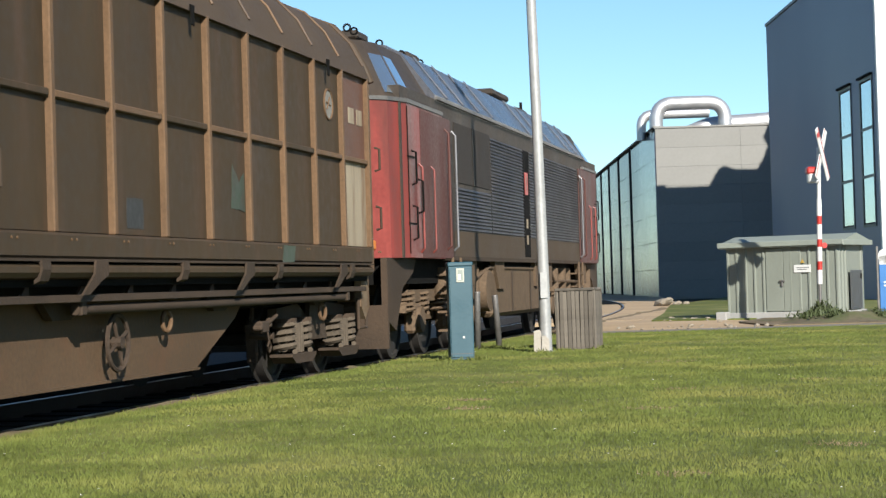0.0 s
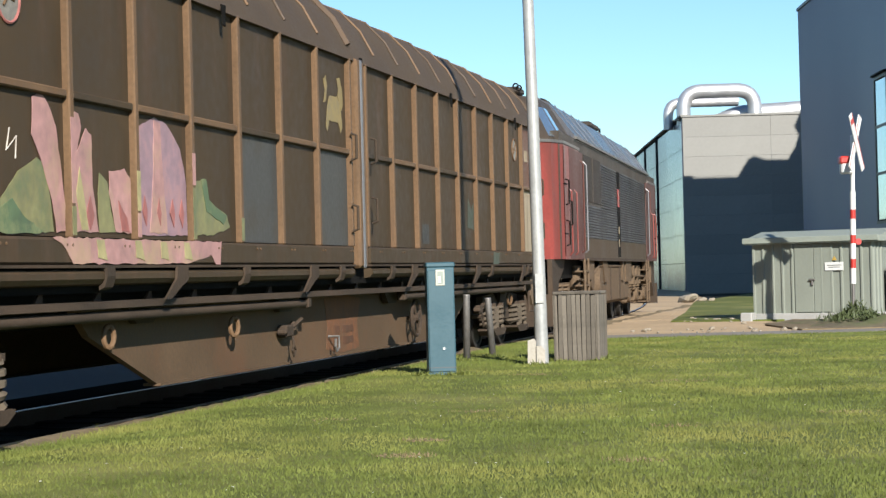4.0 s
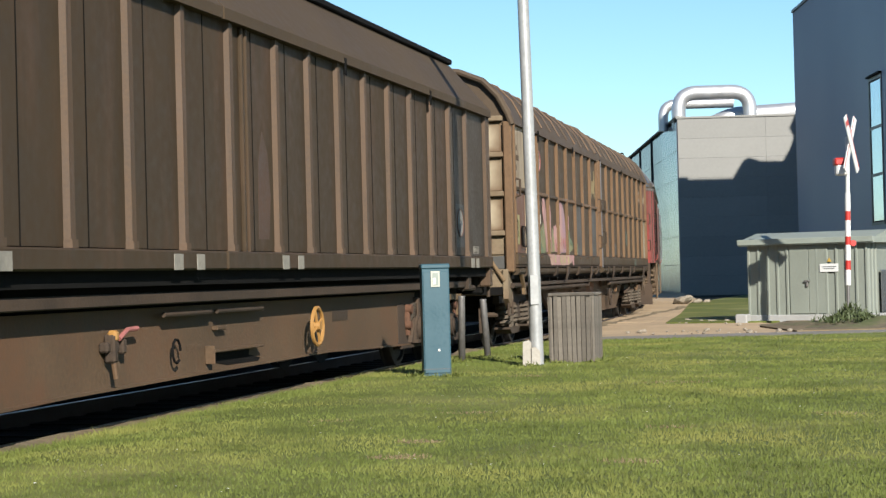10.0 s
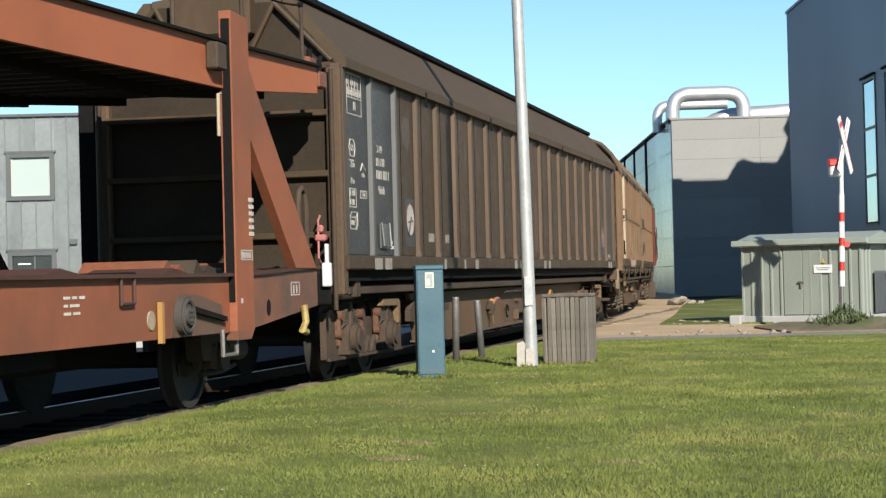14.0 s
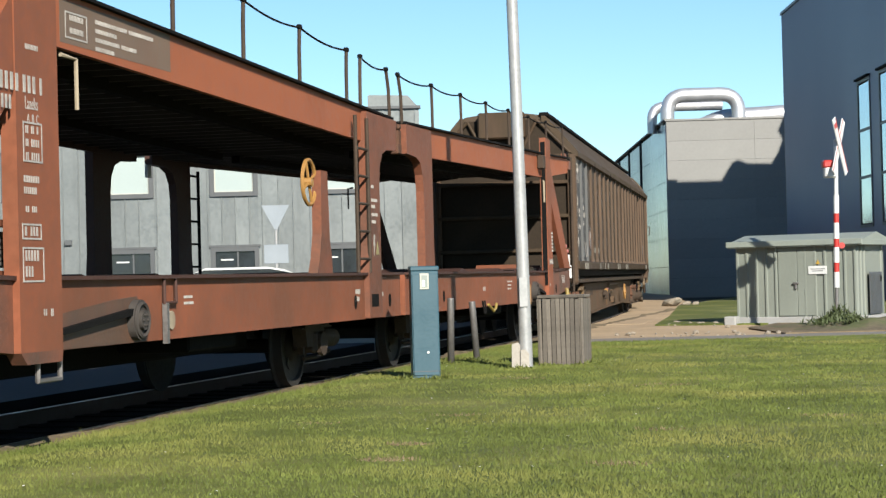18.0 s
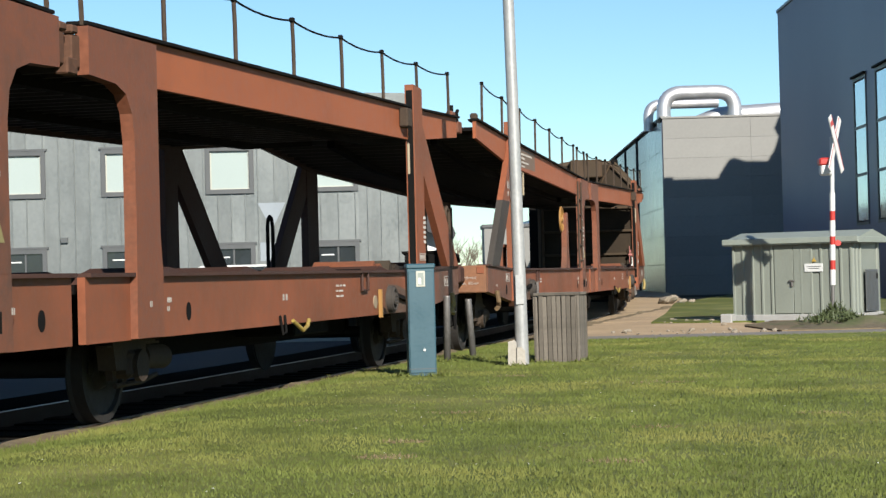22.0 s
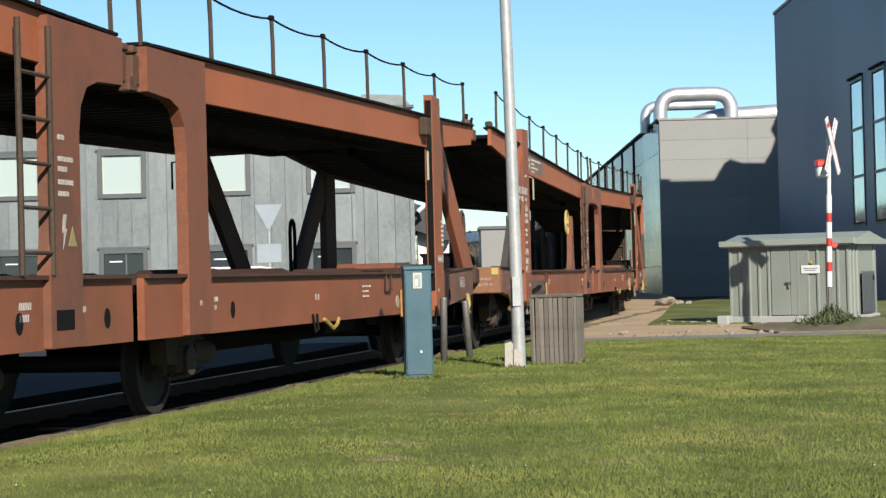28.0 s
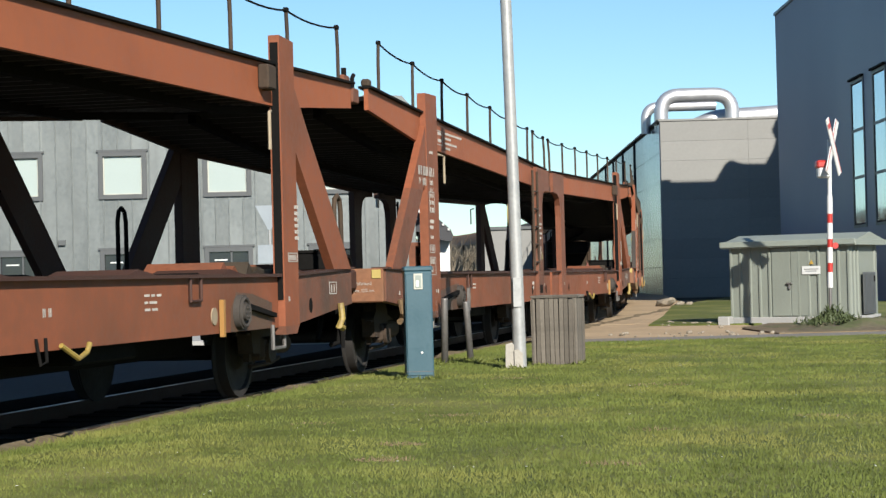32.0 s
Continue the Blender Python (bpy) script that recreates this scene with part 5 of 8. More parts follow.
def van_a():
    root = empty("sliding_wall_van", pose(0, 0, 0), "dirty brown sliding-wall goods van with pink graffiti and curved roof", "goods van")
    h = LEN_A / 2
    fore = h - 0.24
    part("body", boxes((-1.28, 1.28, -h + 0.12, fore - 0.12, 1.05, 3.44)), "dark", root)
    n = 9
    zb, zl, zm, zt = 1.21, 1.45, 2.44, 3.42
    ids = {}
    for half in (0, 1):
        y0, bay = (-10.74, 1.17) if half == 0 else (0.42, 1.122)
        for k in range(n):
            a, b = y0 + k * bay + 0.03, y0 + (k + 1) * bay - 0.03
            i = half * n + k
            up, low = "brown", "brown"
            if i == 0:
                up, low = "cream", "red_brown"
            elif i == 1:
                up, low = "red_brown", "red_brown"
            elif i == 2 * n - 1:
                up, low = "red_brown", "cream"
            elif i in (6, 8):
                low = "panel_bluegrey"
            part("wall_panel", boxes((1.28, 1.305, a, b, zm + 0.03, zt)), up, root)
            part("wall_panel", boxes((1.28, 1.305, a, b, zl, zm - 0.03)), low, root)
        for k in range(n + 1):
            y = y0 + k * bay
            bright = half == 0 and k == 1
            part("rib", boxes((1.28, 1.36, y - 0.036, y + 0.036, zl - 0.01, zt + 0.02), bev=0.01), "cream" if bright else "rib", root, "cream-painted rib" if bright else "")
            if k < n:
                part("wall_rail", boxes((1.29, 1.35, y + 0.05, y + bay - 0.05, zm - 0.03, zm + 0.03), bev=0.01), "rib" if k % 3 else "brown", root)
        bm = boxes((1.28, 1.37, y0 - 0.03, y0 + n * bay - 0.03, zb + 0.04, zl - 0.01), bev=0.02)
        part("door_skirt", bm, "brown", root)
        part("skirt_lip", boxes((1.29, 1.385, y0 - 0.02, y0 + n * bay - 0.05, zb + 0.02, zb + 0.04)), "under", root)
        part("runner", prisms(([(1.26, 1.20), (1.35, 1.215), (1.378, 1.19), (1.378, 1.15), (1.35, 1.115), (1.26, 1.10)], y0, y0 + n * bay - 0.05, "y")), "brown", root)
        nails = bmesh.new()
        for k in range(11):
            for d in (0.0, 0.09):
                disc(nails, (1.372, y0 + 0.35 + k * 1.0 + d, 1.39), 0.011, 0.012, "x", 8)
        tagged(part("rivets", nails, "rib", root), "paired rivet heads", kind="stuff")
        part("far_wall", boxes((-1.33, -1.29, y0, y0 + n * bay - 0.05, zb, zt)), "brown", root)
    # middle post where the two doors meet
    part("door_post", boxes((1.28, 1.39, -0.06, 0.24, zb, zt + 0.03), bev=0.03), "rib", root, "pale middle post between the doors")
    # Thin bright strip put on as the highlight down the post.
    part("door_seal", boxes((1.385, 1.40, 0.04, 0.12, zb, zt + 0.02), bev=0.008), "silver_dull", root, "bright metal strip drawn for the post's highlight")
    for y, z in ((-0.28, 2.35), (0.5, 1.7), (-0.28, 1.6), (0.5, 2.35), (h - 0.2, 2.35), (h - 0.2, 1.65), (-h + 0.1, 2.3)):
        part("door_handle", tubes((((1.37, y, z), (1.43, y, z + 0.02), (1.43, y, z + 0.26), (1.37, y, z + 0.28)), 0.016)), "under", root)
    # roof with its seams
    prof = [(1.36, 3.42), (1.30, 3.58), (1.15, 3.86), (0.92, 4.10), (0.55, 4.25), (0.0, 4.31), (-0.55, 4.25), (-0.92, 4.10), (-1.15, 3.86), (-1.30, 3.58), (-1.36, 3.42)]
    part("roof", prisms((prof, -h + 0.05, fore - 0.05, "y")), "roof", root, smooth=True)
    for k in range(21):
        y = -h + 0.15 + k * (LEN_A - 0.54) / 20
        bm = bmesh.new()
        mid = k == 10
        pts = [(x * 1.004, y + (0.0 if not mid else 0.0), z + 0.004) for x, z in prof[1:-1]]
        tube(bm, pts, 0.05 if mid else 0.017, 6)
        part("roof_seam", bm, "rib_b" if k % 2 == 0 else "rib", root, smooth=True)
    for k in range(5):
        y = -8.5 + 4.3 * k
        part("eave_hook", prisms(([(y, 3.47), (y + 0.10, 3.47), (y + 0.08, 3.36), (y + 0.09, 3.29), (y + 0.03, 3.30), (y + 0.03, 3.38)], 1.37, 1.385, "x")), "dark", root)
    # end walls
    for e in (-1, 1):
        yy = fore if e > 0 else -h
        part("end_wall", prisms(([(p[0] * 0.93, p[1]) for p in prof] + [(-1.2, 0.95), (1.2, 0.95)], yy - e * 0.14, yy - e * 0.06, "y")), "cream_end", root, "rust-stained cream end wall")
        for z in (1.15, 1.75, 2.35, 2.95, 3.5):
            part("end_stiffener", boxes((-1.2, 1.2, yy - e * 0.05, yy + e * 0.06, z - 0.04, z + 0.04), bev=0.012), "cream_end", root)
        for sx in (-1, 1):
            part("corner_post", boxes((sx * 1.20, sx * 1.33, yy - e * 0.16, yy + e * 0.05, 1.15, 3.45), bev=0.02), "rib", root)
            arch = [(x * 0.99, yy + e * 0.02, z - 0.02) for x, z in (prof[:6] if sx > 0 else prof[5:])]
            part("end_arch", tubes((arch, 0.05)), "roof", root)
        part("headstock", boxes((-1.22, 1.22, yy - e * 0.1, yy + e * 0.06, 0.80, 1.2), bev=0.02), "cream_end", root, "rust-stained tan headstock")
        part("headstock_slot", boxes((0.80, 1.18, yy + e * 0.055, yy + e * 0.064, 0.81, 0.93)), "dark", root)
        for z0, z1 in ((1.42, 1.72), (1.79, 2.31), (2.39, 2.91), (2.99, 3.46)):
            for x0, x1 in ((-1.17, -0.46), (-0.43, 0.43), (0.46, 1.17)):
                part("end_panel", boxes((x0, x1, yy - e * 0.07, yy - e * 0.03, z0, z1), bev=0.012), "cream_panel" if z0 > 1.5 else "cream_end", root, "bleached cream end panel with rusty rim")
        part("end_band", boxes((-1.17, 1.17, yy - e * 0.07, yy - e * 0.02, 1.20, 1.40), bev=0.01), "panel_bluegrey", root, "dark grey band above the headstock")
        part("end_strut", tubes((((0.92, yy + e * 0.07, 1.42), (1.18, yy + e * 0.10, 1.02)), 0.03)), "yellowed", root, "tan slanting strut")
        part("end_ladder_rail", tubes((((0.62, yy + e * 0.10, 1.3), (0.62, yy + e * 0.10, 2.75)), 0.014), (((0.74, yy + e * 0.12, 1.35), (0.72, yy + e * 0.14, 2.5)), 0.012)), "rib", root)
        part("corner_plate", prisms(([(yy - e * 0.25, 1.2), (yy + e * 0.08, 1.2), (yy + e * 0.10, 0.75), (yy - e * 0.10, 0.60), (yy - e * 0.28, 0.75)], 1.16, 1.24, "x")), "cream_end", root)
        buffers(root, yy + e * 0.08, e, "dark")
        part("step", tubes((((1.22, yy, 0.85), (1.22, yy, 0.5), (1.22, yy - e * 0.35, 0.5), (1.22, yy - e * 0.35, 0.85)), 0.02)), "under", root)
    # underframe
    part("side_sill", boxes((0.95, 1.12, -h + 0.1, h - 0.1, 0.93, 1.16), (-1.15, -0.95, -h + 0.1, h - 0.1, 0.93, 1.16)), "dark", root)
    for a, b in ((-8.9, -1.86), (-1.84, 10.3)):
        part("foot_rail", prisms(([(1.20, 0.99), (1.325, 0.985), (1.33, 0.935), (1.315, 0.93), (1.305, 0.965), (1.20, 0.965)], a, b, "y")), "under", root, "grimy angle rail under the doors")
    for a, b in ((-8.85, -1.63), (2.03, 9.6)):
        part("brake_pipe", tubes((((1.27, a, 0.875), (1.27, b, 0.875)), 0.04), seg=12), "under", root, smooth=True)
        for y in (a + 0.06, b - 0.06):
            part("pipe_clamp", boxes((1.22, 1.32, y - 0.05, y + 0.05, 0.83, 0.945), bev=0.01), "under", root)
    part("end_pipe", tubes((((1.27, -10.8, 0.945), (1.27, -8.95, 0.945)), 0.04), seg=12), "under", root, smooth=True)
    for y in (-10.0, -6.7, -3.72, -0.76, 1.27, 4.09, 6.78, 9.5):
        part("door_clamp", prisms(([(1.33, 1.235), (1.395, 1.235), (1.40, 1.17), (1.375, 1.09), (1.33, 1.07), (1.33, 1.10), (1.36, 1.12), (1.38, 1.17), (1.375, 1.215), (1.33, 1.215)], y - 0.075, y + 0.075, "y")), "under", root)
    for y in (-8.9, -5.3, -1.76, 2.25, 5.8, 9.1):
        part("door_bracket", prisms(([(y - 0.10, 1.24), (y + 0.13, 1.24), (y + 0.13, 1.13), (y - 0.02, 1.08), (y - 0.24, 0.985), (y - 0.36, 0.985), (y - 0.12, 1.14)], 1.38, 1.40, "x")), "under", root, "bolted swept bracket")
        part("sill_gusset", prisms(([(y - 0.55, 0.93), (y + 0.20, 0.93), (y - 0.05, 0.80), (y - 0.38, 0.80)], 1.10, 1.16, "x")), "under", root)
    k = -8.6
    while k < 10:
        part("rail_bracket", prisms(([(k, 0.99), (k + 0.13, 0.99), (k + 0.13, 1.075), (k + 0.10, 1.075)], 1.21, 1.23, "x")), "under", root)
        k += 0.98
    for sx in (-1, 1):
        gird = [(-6.7, 0.95), (6.6, 0.95), (6.25, 0.72), (5.15, 0.30), (-5.1, 0.30), (-6.4, 0.72)]
        part("fish_belly_girder", prisms((gird, sx * 1.02, sx * 1.08, "x")), "girder", root)
        part("girder_flange", boxes((sx * 0.96, sx * 1.11, -5.1, 5.15, 0.28, 0.302)), "girder", root)
    part("floor_pan", boxes((-0.9, 0.9, -h + 0.3, h - 0.3, 0.80, 1.05)), "dark", root)
    spray(root, 1.0802, [(-0.45, 0.90), (0.25, 0.93), (0.95, 0.88), (0.78, 0.60), (0.85, 0.34), (0.2, 0.31), (-0.4, 0.36), (-0.34, 0.6)], "girder_rust", "rusted patch on the girder")
    for y0, y1 in ((-0.1, 0.1), (0.2, 0.62)):
        for z0, z1 in ((0.40, 0.48), (0.52, 0.60)):
            spray(root, 1.0836, [(y0, z0), (y1, z0), (y1, z1), (y0, z1)], "rust", "faint rusty stencil block")
    hand_wheel(root, 1.2, 3.01, 0.60, 0.22, "bogie", label="rusty brake hand wheel")
    part("wheel_shaft", tubes((((1.05, 3.01, 0.60), (1.2, 3.01, 0.60)), 0.025)), "under", root)
    for y, z in ((-3.54, 0.705), (4.12, 0.74), (-6.3, 0.72), (8.9, 0.72)):
        eye = bmesh.new()
        tube(eye, [(1.19 + 0.02 * math.sin(q * 0.524), y + 0.05 * math.sin(q * 0.524), z + 0.08 * math.cos(q * 0.524)) for q in range(13)], 0.022, 7)
        part("rope_eye", eye, "rib", root, "tan cast rope eye", smooth=True)
    for y in (-1.9, 6.9):
        valve = boxes((1.08, 1.18, y - 0.12, y + 0.12, 0.55, 0.67), (1.10, 1.2, y - 0.2, y - 0.12, 0.58, 0.63), (1.12, 1.18, y + 0.14, y + 0.22, 0.60, 0.70), bev=0.015)
        tube(valve, [(1.16, y + 0.1, 0.64), (1.2, y + 0.3, 0.72)], 0.02, 6)
        part("valve", valve, "bogie", root)
        part("valve_pull", tubes((((1.18, y + 0.05, 0.56), (1.19, y + 0.06, 0.47), (1.19, y + 0.01, 0.42), (1.19, y + 0.06, 0.36), (1.19, y + 0.12, 0.42), (1.19, y + 0.06, 0.47)), 0.011), seg=6), "under", root)
    part("pull_handle", tubes((((1.09, -0.35, 0.50), (1.2, -0.33, 0.50), (1.2, -0.33, 0.38), (1.2, -0.42, 0.35), (1.2, -0.46, 0.40), (1.2, -0.45, 0.48)), 0.014), seg=7), "galv", root, "bent grey pull handle")
    part("hook_lever", prisms(([(-10.33, 1.13), (-10.17, 1.13), (-9.98, 0.88), (-9.94, 0.80), (-10.08, 0.80), (-10.09, 0.9)], 1.30, 1.35, "x")), "yellowed", root, "tan rusty hook lever")
    part("inspection_flap", boxes((1.31, 1.33, -10.08, -9.76, 1.57, 1.84), bev=0.008), "under", root)
    part("flap_frame", tubes((((1.335, -10.10, 1.86), (1.345, -10.10, 1.55), (1.345, -9.74, 1.55), (1.335, -9.74, 1.86), (1.335, -10.10, 1.86)), 0.014), seg=6), "dark", root)
    yp = part("letter_panel", boxes((1.307, 1.313, -10.60, -10.21, 1.58, 2.04)), "yellow_panel", root, "faded yellow panel with a black letter")
    text("R", 0.42, root, "dark", 1.314, -10.40, 1.81, squeeze=0.6)
    bars(root, 1.306, -h + 0.25, 3.28, [[0.16], [0.26, 0.10], [0.46, 0.06], [0.34]], 0.155, 0.085, "under")
    bars(root, 1.306, -h + 0.25, 2.68, [[0.2], [0.15]], 0.1, 0.05, "under")
    for y, z in ((-8.08, 3.0), (h - 1.95, 3.0)):
        bm = bmesh.new()
        disc(bm, (1.308, y, z), 0.17, 0.004, "x", 28)
        d = part("emblem_disc", bm, "faded", root, "faded round emblem with a red rim")
        bm = bmesh.new()
        ring(bm, (1.311, y, z), 0.165, 0.012, "x", 28)
        part("emblem_rim", bm, "spray_red" if y < 0 else "rib", d)
        part("emblem_bar", tubes((((1.311, y - 0.07, z - 0.06), (1.311, y + 0.05, z + 0.08)), 0.012), (((1.311, y - 0.09, z + 0.02), (1.311, y + 0.09, z - 0.01)), 0.010), seg=5), "rib", d)
    for dy in (0.0, 0.36):
        part("label_plate", boxes((1.307, 1.312, h - 1.12 + dy, h - 0.88 + dy, 2.86, 3.04)), "cream", root)
    # graffiti on the rear door
    g = 1.309
    spray(root, g, [(-8.26, 1.68), (-7.99, 1.87), (-7.7, 1.98), (-7.61, 1.94), (-7.5, 1.69), (-7.46, 1.48), (-8.34, 1.46), (-8.32, 1.57)], "spray_olive", "olive sprayed shape")
    spray(root, g + 0.004, [(-8.34, 1.46), (-8.28, 1.62), (-8.09, 1.69), (-7.92, 1.57), (-7.65, 1.49), (-7.69, 1.46)], "spray_green", "green sprayed shape")
    spray(root, g + 0.004, [(-7.76, 2.38), (-7.61, 2.41), (-7.47, 2.31), (-7.4, 2.2), (-7.28, 1.67), (-7.28, 1.48), (-7.42, 1.48), (-7.48, 1.69), (-7.65, 1.97), (-7.78, 2.13)], "pink", "pink sprayed lettering")
    spray(root, g, [(-7.15, 2.32), (-7.03, 2.33), (-6.98, 2.23), (-7.06, 2.05), (-6.9, 2.22), (-6.81, 2.18), (-6.8, 1.82), (-6.72, 1.49), (-7.18, 1.48), (-7.18, 1.87)], "pink", "pink sprayed lettering")
    spray(root, g + 0.004, [(-7.02, 1.95), (-6.95, 1.7), (-6.9, 1.5), (-7.0, 1.5), (-7.1, 1.75)], "spray_yellow", "pale yellow sprayed streak")
    spray(root, g + 0.004, [(-6.85, 1.75), (-6.78, 1.6), (-6.86, 1.5), (-6.93, 1.62)], "spray_red", "red sprayed streak")
    spray(root, g, [(-6.68, 1.92), (-6.54, 1.86), (-6.48, 1.66), (-6.41, 1.49), (-6.7, 1.49), (-6.72, 1.77)], "spray_olive", "olive sprayed shape")
    spray(root, g + 0.004, [(-6.51, 1.94), (-6.23, 1.97), (-6.12, 1.9), (-6.11, 1.49), (-6.41, 1.49), (-6.51, 1.77)], "pink", "pink sprayed lettering")
    spray(root, g + 0.008, [(-6.36, 1.72), (-6.2, 1.6), (-6.16, 1.5), (-6.3, 1.5)], "spray_red", "red sprayed streak")
    spray(root, g, [(-6.01, 2.27), (-5.85, 2.33), (-5.59, 2.40), (-5.36, 2.37), (-5.07, 2.19), (-4.95, 1.9), (-4.95, 1.49), (-6.01, 1.48)], "spray_lilac", "lilac sprayed lettering")
    spray(root, g + 0.004, [(-5.62, 2.38), (-5.5, 2.36), (-5.45, 1.9), (-5.38, 1.5), (-5.75, 1.5), (-5.66, 1.95)], "pink", "pink sprayed lettering")
    for y in (-5.85, -5.56, -5.28, -5.08):
        spray(root, g + 0.008, [(y, 1.78), (y + 0.05, 1.66), (y + 0.02, 1.55), (y - 0.05, 1.66)], "spray_red", "red sprayed streak")
    spray(root, g, [(-4.8, 1.93), (-4.49, 1.97), (-4.44, 1.79), (-4.0, 1.67), (-3.93, 1.57), (-4.34, 1.5), (-4.79, 1.5), (-4.81, 1.82)], "spray_olive", "olive sprayed shape")
    spray(root, g + 0.004, [(-4.62, 1.96), (-4.49, 1.97), (-4.44, 1.79), (-4.0, 1.67), (-4.1, 1.6), (-4.5, 1.7)], "spray_green", "green sprayed shape")
    spray(root, 1.372, [(-7.62, 1.44), (-4.31, 1.44), (-4.36, 1.26), (-4.47, 1.26), (-4.58, 1.33), (-5.15, 1.26), (-7.29, 1.26), (-7.47, 1.40)], "pink", "pink sprayed stripe on the skirt")
    for y in (-6.9, -6.2, -5.7, -5.2):
        spray(root, 1.376, [(y, 1.43), (y + 0.12, 1.43), (y + 0.18, 1.28), (y + 0.02, 1.30)], "spray_yellow", "pale yellow sprayed streak")
    for y, lo, hi, mat in ((-7.23, 1.68, 2.28, "pink"), (-7.23, 1.46, 1.66, "spray_olive"), (-6.06, 1.66, 1.96, "spray_yellow"), (-6.06, 1.46, 1.64, "pink"), (-4.89, 1.90, 2.16, "pink"), (-4.89, 1.46, 1.88, "spray_olive"), (-3.72, 1.46, 1.66, "spray_olive")):
        part("graffiti", boxes((1.3602, 1.3625, y - 0.034, y + 0.034, lo, hi)), mat, root, "spray paint across a rib")
    part("cream_patch", prisms(([(-10.70, 2.40), (-10.39, 2.40), (-10.41, 2.24), (-10.59, 2.2), (-10.66, 2.0), (-10.70, 2.0)], 1.3052, 1.3065, "x")), "cream", root, "old cream paint showing through")
    part("chalk_marks", tubes((((g, -8.1, 2.15), (g, -8.15, 2.0), (g, -8.0, 2.1), (g, -8.02, 1.95)), 0.006), seg=4), "stencil", root)
    spray(root, g, [(-0.98, 2.66), (-0.92, 2.61), (-0.85, 2.73), (-0.55, 2.73), (-0.45, 2.63), (-0.38, 2.68), (-0.44, 2.9), (-0.55, 3.0), (-0.84, 2.98), (-0.92, 2.86)], "spray_ochre", "ochre sprayed shape with two claws")
    spray(root, g, [(-1.04, 2.9), (-0.95, 2.93), (-0.91, 3.08), (-0.96, 3.18), (-1.03, 3.14), (-0.99, 3.03)], "spray_ochre", "ochre sprayed claw")
    spray(root, g, [(-0.53, 3.01), (-0.41, 2.86), (-0.34, 2.93), (-0.37, 3.08), (-0.44, 3.2), (-0.56, 3.19), (-0.50, 3.08)], "spray_ochre", "ochre sprayed claw")
    spray(root, g, [(5.55, 1.75), (5.95, 1.72), (5.95, 2.1), (5.8, 2.0), (5.6, 2.15)], "spray_faint", "faint green sprayed shape")
    spray(root, 1.372, [(6.9, 1.25), (7.3, 1.25), (7.35, 1.42), (6.95, 1.42)], "spray_faint", "faint teal sprayed shape")
    spray(root, 1.306, [(3.0, 1.5), (3.35, 1.5), (3.35, 1.75), (3.0, 1.75)], "panel_grey", "overpainted grey patch")
    for y in (-9.15, 9.15):
        coil_bogie(root, y)
    return root


